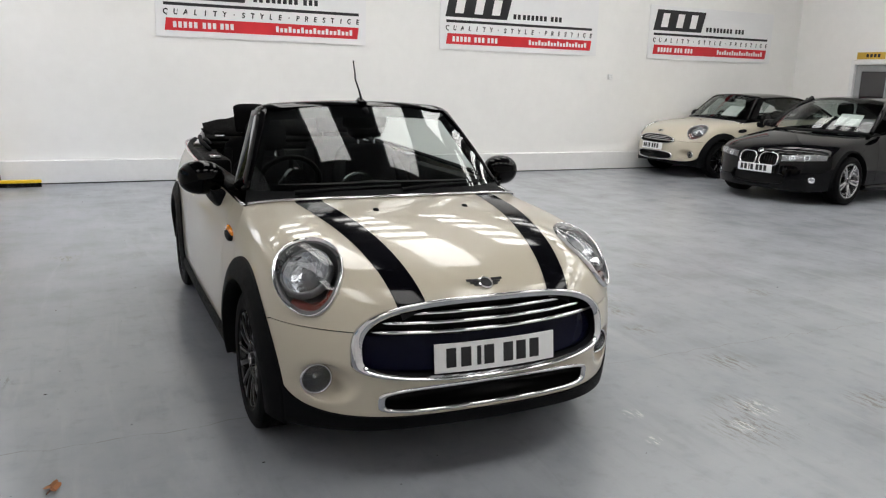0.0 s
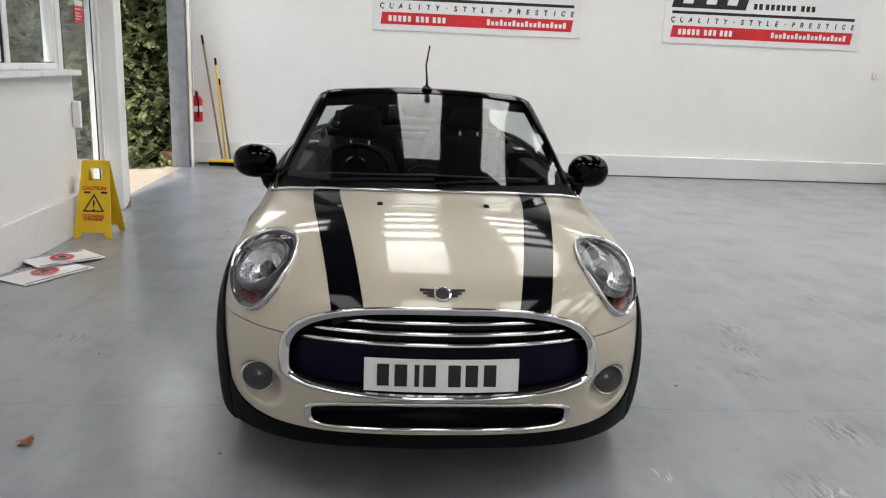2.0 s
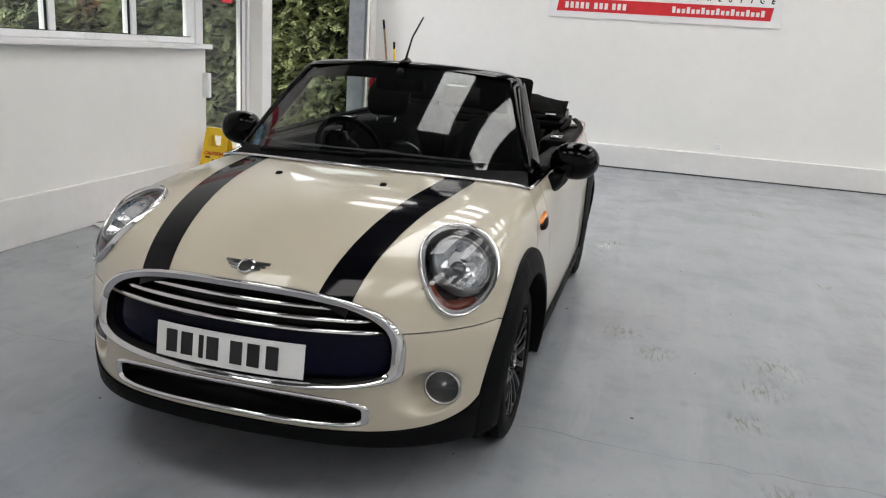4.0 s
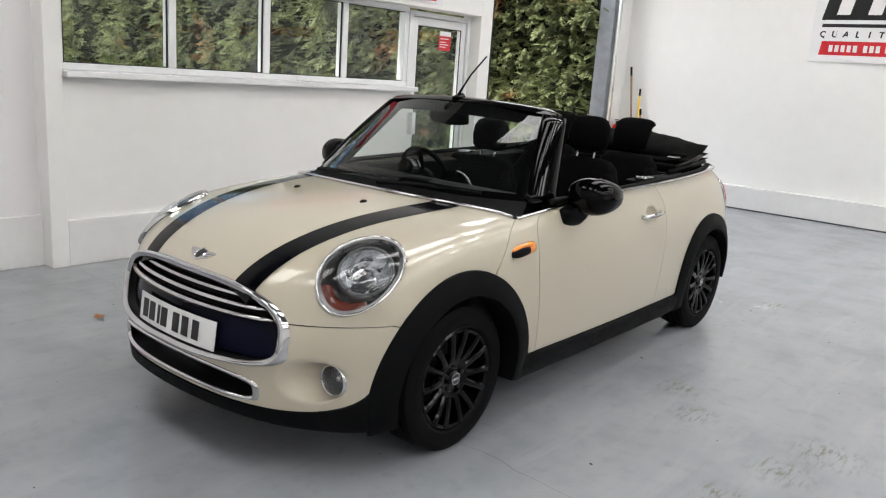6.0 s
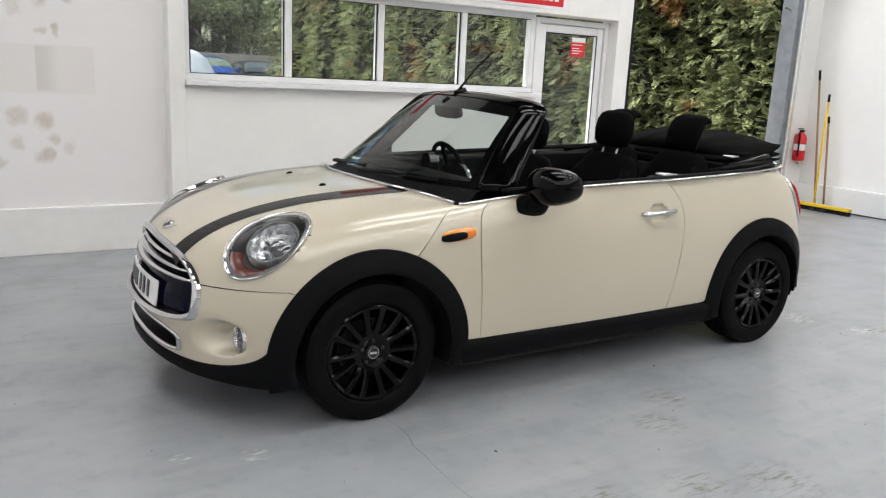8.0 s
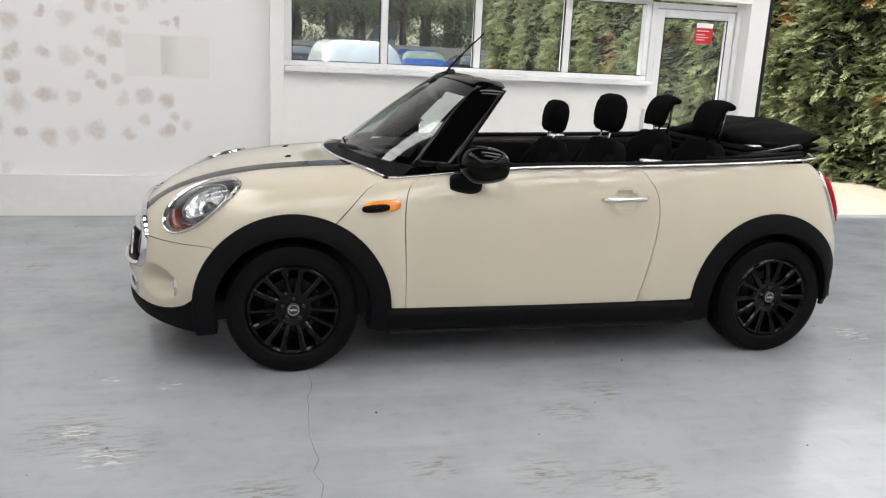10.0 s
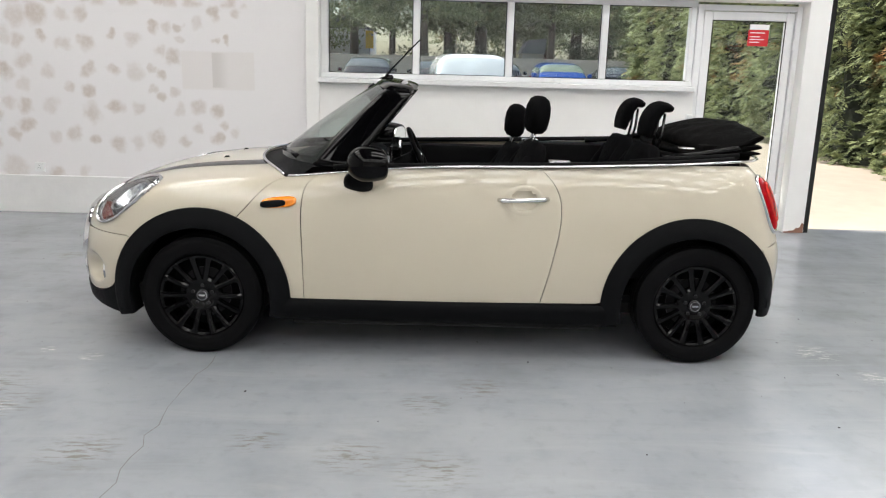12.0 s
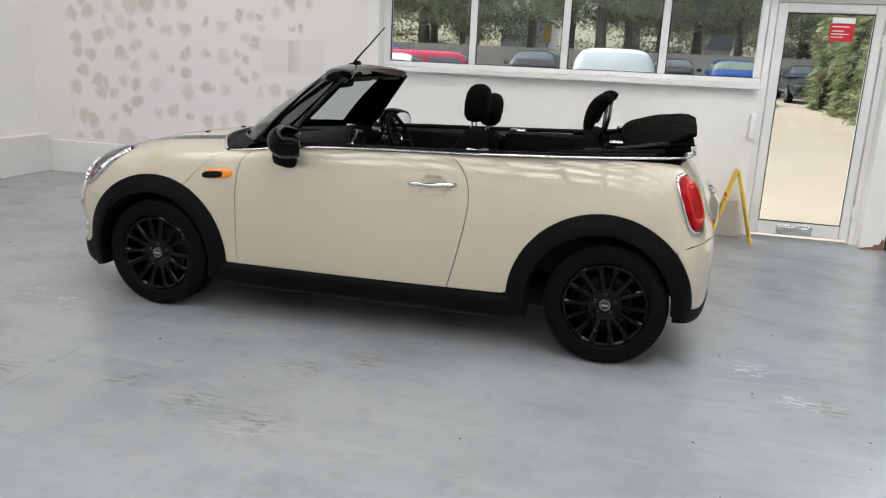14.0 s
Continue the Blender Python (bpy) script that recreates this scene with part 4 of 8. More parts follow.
def oval_lamp(parent, body, c, a, b, lean, mir):
    """A round headlamp: chrome ring, clear lens, dark bowl, reflector, bulb shade and amber strip."""
    o = Oval(body, c, a, b, lean)
    loop, inner = o.at(TAU, 1.0, 0.003), o.at(TAU, 0.85, 0.005)
    nn = body.normal(o.at(TAU, 0.93))
    flip = (lambda m: mirrored(m)) if mir else (lambda m: m)
    mid = o.at(TAU, 0.905, 0.008)
    lamp = part("headlamp", flip(sheet(ring_band(mid, loop, 0.013, nn), out=o.n, wrap=True)), M_CHROME, parent, "oval headlamp in a chrome ring", smooth=True)
    part("bezel", flip(sheet(np.stack([mid + (inner - mid) * k for k in (0.0, 0.5, 1.0)], 1), out=o.n, wrap=True)), M_LAMPIN, lamp, smooth=True)
    deep = np.stack([o.at(TAU, r, -d, on=r > 0.6) if k else inner for k, (r, d) in enumerate(((0.85, 0), (0.83, 0.045), (0.70, 0.085), (0.35, 0.105), (0.01, 0.11)))], 1)
    part("lamp_bowl", flip(sheet(deep, out=o.n, wrap=True)), M_LAMPIN, lamp, "dark grey lamp housing", smooth=True)
    # main reflector, high and outboard, in facets, with a bulb shade
    down = radians(268)
    m = o.c + o.u * (0.05 * a) + o.v * (0.10 * b) - o.n * 0.092
    def disc(r0, prof, k=72, jit=0.0):
        rows, rj = [], np.random.default_rng(4)
        w = np.linspace(0, 2 * np.pi, k + 1)[:-1]
        for rr, d in prof:
            dd = d + (rj.uniform(-jit, jit, k) if 0.1 < rr < 0.95 else np.zeros(k))
            rows.append(m + np.multiply.outer(np.cos(w) * rr * r0, o.u) + np.multiply.outer(np.sin(w) * rr * r0 * 1.12, o.v) + np.multiply.outer(dd, o.n))
        return np.stack(rows, 1)
    R = a * 0.62
    part("reflector", flip(sheet(disc(R, ((1.0, 0.066), (0.92, 0.050), (0.78, 0.028), (0.60, 0.010), (0.40, -0.002), (0.2, -0.008), (0.01, -0.010)), 18, 0.005), out=o.n, wrap=True)), M_REFLECT, lamp, "bright faceted reflector")
    part("bulb_shade", flip(sheet(disc(R * 0.30, ((1.0, 0.0), (1.0, 0.035), (0.8, 0.046), (0.01, 0.050))), out=o.n, wrap=True)), M_CHROME_DARK, lamp, smooth=True)
    part("reflector_rim", flip(sheet(disc(R, ((1.13, 0.040), (1.10, 0.072), (1.03, 0.074), (1.0, 0.055))), out=o.n, wrap=True)), M_LAMPIN, lamp, smooth=True)
    w = np.linspace(down - 0.90, down + 0.90, 30)
    strip = np.stack([o.at(w, r, d) for r, d in ((0.86, -0.003), (0.80, -0.008), (0.72, -0.016), (0.63, -0.040))], 1)
    part("indicator", flip(sheet(strip, out=o.n)), M_AMBERD, lamp, "smoked amber indicator strip", smooth=True)
    lens = np.stack([o.at(TAU, r, 0.004 + 0.016 * (1 - (r / 0.88) ** 2)) for r in (0.86, 0.72, 0.5, 0.25, 0.01)], 1)
    p = part("lens", flip(sheet(lens, out=o.n, wrap=True)), M_LENS, lamp, "clear domed lens", smooth=True)
    p.visible_shadow = False
    return o


def fog_hole(P, k=1.0):
    return (((np.abs(P[:, 0]) - FOG_RIM[0]) / (FOG_RIM[2] * k)) ** 2 + ((P[:, 2] - FOG_RIM[1]) / (FOG_RIM[3] * k)) ** 2 < 1) & (P[:, 1] < -0.2)


def fog_lamp(parent, body, mir):
    """A round fog lamp facing ahead, at the end of a smooth dish sunk into the bumper."""
    flip = mirrored if mir else (lambda m: m)
    c, r = np.array(FOG), 0.059
    n = np.array([0.06, -1.0, 0.0]) / math.hypot(0.06, 1.0)
    u, v = np.array([1.0, 0.06, 0.0]), np.array([0, 0, 1.0])
    cw, sw = np.cos(TAU), np.sin(TAU)
    def ring(k, d):
        return c + np.multiply.outer(cw * r * k, u) + np.multiply.outer(sw * r * k, v) + n * d
    def rim(k, off):
        return body.along(np.stack([FOG_RIM[0] + FOG_RIM[2] * k * cw, 0 * cw, FOG_RIM[1] + FOG_RIM[3] * k * sw], -1), 1, -1.3, 0.3, off)
    lip, end = rim(1.0, 0.0), ring(1.06, -0.004)
    rows = [rim(1.22, 0.0012), rim(1.10, 0.0012), rim(1.03, -0.001)]
    for t in (0.12, 0.3, 0.5, 0.7, 0.88, 1.0):
        s = t ** 0.7
        p = lip.copy()
        p[:, 0], p[:, 2] = lip[:, 0] * (1 - s) + end[:, 0] * s, lip[:, 2] * (1 - s) + end[:, 2] * s
        p[:, 1] = np.maximum(lip[:, 1] * (1 - t) + end[:, 1] * t, body.along(p, 1, -1.3, 0.3)[:, 1] + 0.004 * t)
        rows.append(p)
    part("fog_lamp_recess", flip(sheet(np.stack(rows, 1), out=n, wrap=True)), M_PAINT, parent, smooth=True)
    lamp = part("fog_lamp", flip(sheet(np.stack([ring(k, d) for k, d in ((1.07, -0.006), (1.04, 0.005), (0.97, 0.008), (0.90, 0.003), (0.87, -0.012))], 1), out=n, wrap=True)), M_CHROME, parent, "round fog lamp in a chrome ring", smooth=True)
    part("reflector", flip(sheet(np.stack([ring(k, d) for k, d in ((0.90, -0.010), (0.7, -0.045), (0.4, -0.06), (0.01, -0.065))], 1), out=n, wrap=True)), M_FOGIN, lamp, smooth=True)
    part("bulb_shade", flip(sheet(np.stack([ring(k, d) for k, d in ((0.26, -0.05), (0.26, -0.02), (0.01, -0.015))], 1), out=n, wrap=True)), M_REFLECT, lamp, smooth=True)
    part("bar", flip(sheet(np.stack([np.array([c + u * s * 0.05 + v * h + n * (-0.004 + 0.008 * (1 - s * s)) for s in np.linspace(-1, 1, 9)]) for h in (0.003, -0.003)], 1), out=n)), M_CHROME_DARK, lamp)
    p = part("lens", flip(sheet(np.stack([ring(k, 0.002 + 0.012 * (1 - (k / 0.92) ** 2)) for k in (0.92, 0.6, 0.01)], 1), out=n, wrap=True)), M_LENS, lamp, smooth=True)
    p.visible_shadow = False


def super_loop(cx, cz, a, b, n=2.6, k=96, low=None):
    w = np.linspace(0, 2 * np.pi, k + 1)[:-1]
    x = np.sign(np.cos(w)) * np.abs(np.cos(w)) ** (2 / n)
    z = np.sign(np.sin(w)) * np.abs(np.sin(w)) ** (2 / n)
    if low is not None:
        z = np.where(z < 0, z * low, z)
    return np.stack([cx + a * x, np.zeros(k), cz + b * z], -1)


def grille_loop(G, kx=1.0, kz=1.0, k=110):
    """The grille's outline: rounded above its widest line, squarer below it."""
    cx, cz, a, b, n, low, nl = G
    w = np.linspace(0, 2 * np.pi, k + 1)[:-1]
    cw, sw = np.cos(w), np.sin(w)
    e = np.where(sw >= 0, n, nl)
    x = np.sign(cw) * np.abs(cw) ** (2 / e)
    z = np.where(sw >= 0, b, low) * np.sign(sw) * np.abs(sw) ** (2 / e)
    mid = (b - low) / 2
    return np.stack([cx + a * kx * x, np.zeros(k), cz + mid + (z - mid) * kz], -1)


def in_grille(P, G, kx, kz):
    cx, cz, a, b, n, low, nl = G
    mid = (b - low) / 2
    x = (P[:, 0] - cx) / (a * kx)
    z = (P[:, 2] - cz - mid) / kz + mid
    up = np.abs(x) ** n + np.abs(np.maximum(z, 0) / b) ** n < 1
    dn = np.abs(x) ** nl + np.abs(np.minimum(z, 0) / low) ** nl < 1
    return np.where(z >= 0, up, dn) & (P[:, 1] < -0.2)


def front_loop(body, loop, off=0.0):
    return body.along(loop, 1, -1.3, 0.3, off)


def in_loop(P, cx, cz, a, b, n, r=1.0, low=1.0):
    x, z = (P[:, 0] - cx) / a, (P[:, 2] - cz) / b
    z = np.where(z < 0, z / low, z)
    return (np.abs(x) ** n + np.abs(z) ** n < r) & (P[:, 1] < -0.2)


DROOP = 0.13   # how far the lower intake sinks towards its ends


def plate(parent, name, m, w=0.52, h=0.111, bow=0.0):
    """A number plate whose characters are plain bars."""
    at = lambda x: bow * x * x
    p = part(name, loft([[(x, at(x) - 0.006, -h / 2), (x, at(x), -h / 2), (x, at(x), h / 2), (x, at(x) - 0.006, h / 2)] for x in np.linspace(-w / 2, w / 2, 13)]), M_PLATE, parent, "white number plate with dark bars")
    p.matrix_local = m
    xs = [-0.196, -0.138, -0.085, -0.043, 0.040, 0.098, 0.160]
    for k, x in enumerate(xs):
        hw = 0.021 if k != 2 else 0.008
        q = part("writing", boxes((x - hw, x + hw, at(x) - 0.0085, at(x) - 0.006, -0.036, 0.038)), M_SIGNK, p)
    return p


def badge(parent, c, n, s=1.0):
    """A winged round badge: plain disc, ring and two wings, standing on the bonnet."""
    b = part("badge", lathe([(0, 0.030 * s), (0.006, 0.030 * s), (0.009, 0.025 * s), (0.006, 0.023 * s), (0.006, 0.001)], 32, "z"), M_CHROME, parent, "chrome winged badge", smooth=True, sharp=40)
    z = Vector(n)
    x = Vector((1, 0, 0))
    y = z.cross(x).normalized()
    b.matrix_local = Matrix.Translation(c) @ Matrix((x, y, z)).transposed().to_4x4()
    for sx in (1, -1):
        for k, (y0, y1, ln) in enumerate(((0.006, 0.020, 0.078), (-0.006, 0.005, 0.066), (-0.017, -0.007, 0.052))):
            part("wing", loft([[(sx * 0.028 * s, y0 * s, 0), (sx * 0.028 * s, y1 * s, 0), (sx * 0.028 * s, y1 * s, 0.006), (sx * 0.028 * s, y0 * s, 0.006)],
                               [(sx * ln * s, (y0 + 0.006) * s, 0), (sx * ln * s, (y1 + 0.003) * s, 0), (sx * ln * s, (y1 + 0.003) * s, 0.003), (sx * ln * s, (y0 + 0.006) * s, 0.003)]]), M_CHROME, b)
    part("disc", lathe([(0.0065, 0.022 * s), (0.0075, 0.0005)], 24, "z"), M_SIGNK, b)
    return b


def arch_trim(body, parent, cy, cz, r0, r1, a0, a1, name="wheel_arch_trim", squash=1.0, lift=0.012, flare=0.0):
    """A black arch lip over a wheel, standing proud of the flank and turned in to the well."""
    n = 56
    w = np.radians(np.linspace(a0, a1, n))
    rows = []
    for t, h, turn in ((1.0, 0.0, 0), (0.985, lift * 0.8, 0), (0.9, lift, 0), (0.5, lift + 0.010, 0), (0.12, lift + 0.016, 0), (0.03, lift + 0.013, 0), (0.0, lift + 0.004, 0), (0.0, 0, 1), (0.0, 0, 2)):
        r = r0 + (r1 - r0 + flare * np.clip((22 - np.degrees(w)) / 26, 0, 1) ** 1.5) * t
        p = np.stack([np.full(n, 0.8), cy + r * np.cos(w), cz + r * np.sin(w) * squash], -1)
        p = body.along(p, 0, 1.15, 0.2)
        q = p.copy()
        if turn:
            q[:, 0] -= (0.02, 0.10)[turn - 1]
        else:
            q[:, 0] += h
        rows.append(q)
    g = np.stack(rows, 1)
    return [part(name, sheet(g, out=(1, 0, 0.2), mirror=m), M_BLACKP, parent, "black plastic wheel arch trim", smooth=True, sharp=50) for m in (False, True)]


def wheel_well(parent, cy, cz, r, x0=0.50, x1=0.80):
    def fn():
        n = 28
        w = np.radians(np.linspace(0, 180, n))
        g = np.stack([np.stack([np.full(n, x), cy + rr * np.cos(w), cz + rr * np.sin(w)], -1) for x, rr in ((x1, r), (x0, r), (x0, 0.02))], 1)
        return sheet(g, out=(0.3, 0, -1))
    return both("wheel_liner", fn, M_DARK, parent)


def rounded(o, u, v, w, su, sv, n=20, e=3.0):
    """A rounded-square ring of points about o in the plane of u and v."""
    out = []
    for k in range(n):
        a = 2 * math.pi * k / n
        c, s = math.cos(a), math.sin(a)
        out.append(tuple(Vector(o) + Vector(u) * (math.copysign(abs(c) ** (2 / e), c) * su) + Vector(v) * (math.copysign(abs(s) ** (2 / e), s) * sv)))
    return out


def pad(rows, n=22, e=3.0, cap=True):
    """A soft pad lofted over (centre, u, v, half width, half depth) sections."""
    return loft([rounded(c, u, v, None, su, sv, n, e) for c, u, v, su, sv in rows], cap)


def seat(parent_label, x, y, z, rear=False, width=0.25, group="seats in the convertible", parent=None, name="front_seat"):
    """A car seat part: cushion mesh with backrest, bolsters, headrest and posts below it."""
    lean = 0.30 if not rear else 0.22
    X = Vector((1, 0, 0))
    D = Vector((0, 1, 0))
    c = part(name, pad([((x, y - 0.52, z), X, Vector((0, 0, 1)), width * 0.9, 0.05), ((x, y - 0.48, z + 0.01), X, Vector((0, 0, 1)), width, 0.085), ((x, y - 0.2, z), X, Vector((0, 0, 1)), width, 0.09), ((x, y + 0.02, z - 0.02), X, Vector((0, 0, 1)), width * 0.95, 0.085)]), M_FABRIC, parent, parent_label, smooth=True)
    H = 0.56
    def b(t, w, d, fwd=0.0):
        return ((x, y + lean * t * H - fwd, z + 0.02 + t * H), X, Vector((0, 1, -lean)).normalized(), w, d)
    part("backrest", pad([b(-0.02, width * 0.90, 0.07), b(0.1, width * 0.96, 0.085), b(0.45, width * 1.0, 0.085), b(0.75, width * 0.95, 0.075), b(0.92, width * 0.80, 0.062), b(0.985, width * 0.64, 0.045), b(1.0, width * 0.45, 0.02)], e=2.8), M_FABRIC, c, smooth=True)
    for s in (1, -1):
        part("bolster", pad([((x + s * width * 0.86, y - 0.05, z + 0.06), X, D, 0.04, 0.05), ((x + s * width * 0.9, y + lean * 0.3 * H - 0.07, z + 0.02 + 0.3 * H), X, D, 0.045, 0.065), ((x + s * width * 0.86, y + lean * 0.66 * H - 0.055, z + 0.02 + 0.66 * H), X, D, 0.04, 0.055), ((x + s * width * 0.72, y + lean * 0.88 * H - 0.03, z + 0.02 + 0.88 * H), X, D, 0.025, 0.03)], 14), M_FABRIC, c, smooth=True)
    return c


def headrest(parent, x, y, z, h=0.20, w=0.128, d=0.062, lean=0.12, posts=0.07):
    X = Vector((1, 0, 0))
    def r(t, ws, ds):
        return ((x, y + lean * (t - 0.5) * h, z + t * h), X, Vector((0, 1, -lean)).normalized(), w * ws, d * ds)
    hr = part("headrest", pad([r(0.0, 0.55, 0.3), r(0.03, 0.78, 0.62), r(0.15, 0.93, 0.9), r(0.45, 1.0, 1.0), r(0.72, 0.96, 0.95), r(0.9, 0.80, 0.74), r(0.98, 0.55, 0.4), r(1.0, 0.3, 0.15)], e=2.6), M_FABRIC, parent, smooth=True)
    for s in (1, -1):
        part("post", tube([(x + s * 0.055, y - lean * 0.5 * h - 0.02, z - posts - 0.02), (x + s * 0.055, y - lean * 0.3 * h, z + 0.04)], 0.006, 8), M_ALU, hr, smooth=True)
    return hr


def rear_headrest(parent, x):
    """A thin curved pad that hooks back at its top, on two leaning posts."""
    line = run([(0, 2.302, 1.118), (0, 2.318, 1.190), (0, 2.345, 1.250), (0, 2.380, 1.278), (0, 2.420, 1.268)], 13)
    secs = []
    for i, p in enumerate(line):
        t = i / 12
        d = np.gradient(line, axis=0)[i]
        d = d / np.linalg.norm(d)
        nrm = Vector((0, -d[2], d[1]))
        k = math.sin(math.pi * min(1.0, 0.08 + 0.86 * t)) ** 0.35
        secs.append(rounded((x, p[1], p[2]), (1, 0, 0), nrm, None, 0.125 * (0.80 + 0.2 * k), 0.037 * k, 20, 2.6))
    hr = part("headrest", loft(secs), M_FABRIC, parent, "thin curved headrest on two posts", smooth=True)
    for s in (1, -1):
        part("post", tube([(x + s * 0.055, 2.362, 1.03), (x + s * 0.055, 2.385, 1.14), (x + s * 0.055, 2.392, 1.245)], 0.008, 8), M_CHROME_DARK, hr, smooth=True)
    return hr


GRILLE = (0.0, 0.515, 0.555, 0.200, 3.0, 0.090, 4.0)   # centre x, widest z, half width, height above and squareness, below
INTAKE = (0.0, 0.366, 0.462, 0.054, 4.5)     # lower intake
GRILLE_COUPE = (0.0, 0.605, 0.44, 0.090, 2.3, 0.060, 3.0)
INTAKE_COUPE = (0.0, 0.355, 0.44, 0.080, 3.2)
LAMP = ((0.628, -0.390, 0.737), 0.150, 0.222, -22.0)
FOG = (0.646, -0.525, 0.392)           # centre of the fog lamp
FOG_RIM = (0.622, 0.403, 0.098, 0.080)   # mouth of its dish: x, z, half width and height


def canopy(car, secs, m_roof, glass_rows, name="roof"):
    """A closed roof over the cabin: a shell over the (y, belt half width, belt z, roof half width, roof z) sections, with tinted side glass."""
    ys = np.array([s[0] for s in secs])
    f = [spline(ys, [s[k] for s in secs]) for k in range(1, 5)]
    t = np.linspace(ys[0], ys[-1], 40)
    wb, zb, wr, zr = (g(t) for g in f)
    rows = []
    for k in np.linspace(-1, 1, 25):
        rows.append(np.stack([wr * k, t, zr - 0.055 * np.abs(k) ** 3], -1))
    part(name, sheet(np.stack(rows, 1), out=(0, 0, 1)), m_roof, car, "smooth car roof", smooth=True)
    def side_glass():
        rows = []
        for k in np.linspace(0, 1, 8):
            rows.append(np.stack([wb + (wr - wb) * k + 0.015 * math.sin(math.pi * k), t, zb + (zr - 0.055 - zb) * k], -1))
        g = np.stack(rows, 1)
        return sheet(g[glass_rows[0]:glass_rows[1]], out=(1, 0, 0))
    both("side_window", side_glass, M_CARGLASS, car, "tinted side window")
    def rail():
        return tube([tuple(p) for p in np.stack([wr + 0.004, t, zr - 0.06], -1)], 0.018, 8)
    both("roof_rail", rail, M_BLACKG, car)
    return f


def hard_roof(car, B):
    f = canopy(car, [(0.93, 0.72, 0.97, 0.55, 1.375), (1.4, 0.735, 0.985, 0.58, 1.405), (1.9, 0.735, 1.0, 0.565, 1.375), (2.4, 0.70, 1.02, 0.53, 1.235), (2.78, 0.62, 1.035, 0.50, 1.07)], M_BLACKG, (0, 30))
    both("roof_pillar", lambda: tube([(0.745, 1.80, 0.99), (0.655, 1.93, 1.2), (0.575, 2.02, 1.34)], [0.05, 0.045, 0.04], 8), M_BLACKG, car)
    part("price_sheet", loft([[(0.22, 0.42, 1.03), (0.50, 0.50, 1.02), (0.44, 0.72, 1.18), (0.18, 0.66, 1.19)], [(0.22, 0.424, 1.026), (0.50, 0.504, 1.016), (0.44, 0.724, 1.176), (0.18, 0.664, 1.186)]]), M_PAPER, car, "white price sheet behind the windscreen")


def small_car(coupe=False, m=None):
    B = cream_body
    GR, IN = (GRILLE_COUPE, INTAKE_COUPE) if coupe else (GRILLE, INTAKE)
    if coupe:
        car = tagged(thing("coupe_car", "cream two-door coupe with black roof, parked by the wall", "car", m=m))
    else:
        car = tagged(thing("convertible_car", "cream two-door convertible with black stripes, roof folded", "car"))
    lampo = Oval(B, *LAMP)

    def holes(P):
        A = P.copy()
        A[:, 0] = np.abs(A[:, 0])
        return lampo.inside(A, 0.885) | fog_hole(P, 1.04) | in_grille(P, GR, 0.955, 0.885) | in_loop(P + np.stack([0 * P[:, 0], 0 * P[:, 0], (0 if coupe else DROOP) * P[:, 0] ** 2], -1), IN[0], IN[1], IN[2] * 0.965, IN[3] * 0.80, IN[4])

    # bonnet: lower edge round the nose, sides over the arches, rear edge at the windscreen
    R0 = 0.435
    edge = run([(0.80, -0.36, 0.605), (0.70, -0.50, 0.603), (0.5, -0.66, 0.60), (0.25, -0.75, 0.60), (0, -0.78, 0.60), (-0.25, -0.75, 0.60), (-0.5, -0.66, 0.60), (-0.70, -0.50, 0.603), (-0.80, -0.36, 0.605)], 150)
    a_in = arc(0, 0.305, R0, 139, 66, 20)
    side = run(np.vstack([a_in, [(0.81, 0.25, 0.78), (0.775, 0.34, 0.88), (0.745, 0.42, 0.945)]]), 70, smooth=False)
    mside = side * np.array([-1, 1, 1])
    rear_edge = run([(0.745, 0.42, 0.93), (0.66, 0.37, 0.935), (0.45, 0.265, 0.94), (0.2, 0.205, 0.95), (0, 0.19, 0.955), (-0.2, 0.205, 0.95), (-0.45, 0.265, 0.94), (-0.66, 0.37, 0.935), (-0.745, 0.42, 0.93)], 150)
    edge[0], edge[-1] = side[0], mside[0]
    rear_edge[0], rear_edge[-1] = side[-1], mside[-1]
    panel(B, "bonnet", edge, rear_edge, side, mside, M_PAINT, car, "cream clamshell bonnet", both=False, drop=holes)
    # bumper
    bl = run([(0.80, -0.425, 0.40), (0.77, -0.48, 0.335), (0.70, -0.55, 0.295), (0.5, -0.69, 0.278), (0.25, -0.79, 0.290), (0, -0.82, 0.296), (-0.25, -0.79, 0.290), (-0.5, -0.69, 0.278), (-0.70, -0.55, 0.295), (-0.77, -0.48, 0.335), (-0.80, -0.425, 0.40)], 150)
    bs = run([(0.80, -0.425, 0.40), (0.82, -0.405, 0.50), side[0]], 50)
    bl[0], bl[-1] = bs[0], bs[0] * np.array([-1, 1, 1])
    panel(B, "front_bumper", bl, edge, bs, bs * np.array([-1, 1, 1]), M_PAINT, car, "cream front bumper", both=False, drop=holes)
    # black lip under it, deeper at the corners
    mirv = np.array([-1, 1, 1])
    lb = run([(0.80, -0.425, 0.185), (0.70, -0.545, 0.200), (0.5, -0.68, 0.222), (0.25, -0.775, 0.245), (0, -0.805, 0.250), (-0.25, -0.775, 0.245), (-0.5, -0.68, 0.222), (-0.70, -0.545, 0.200), (-0.80, -0.425, 0.185)], 150)
    ls = run([bl[0], (0.82, -0.43, 0.30), lb[0]], 16)
    lb[0], lb[-1] = ls[-1], ls[-1] * mirv
    panel(B, "front_lip", bl, lb, ls, ls * mirv, M_BLACKP, car, "black plastic lip under the bumper", off=0.007, skirt=0.05, both=False)
    # flank panels
    sc_top = run([(0.745, 0.42, 0.945), (0.755, 0.51, 0.952), (0.762, 0.592, 0.956)], 12)
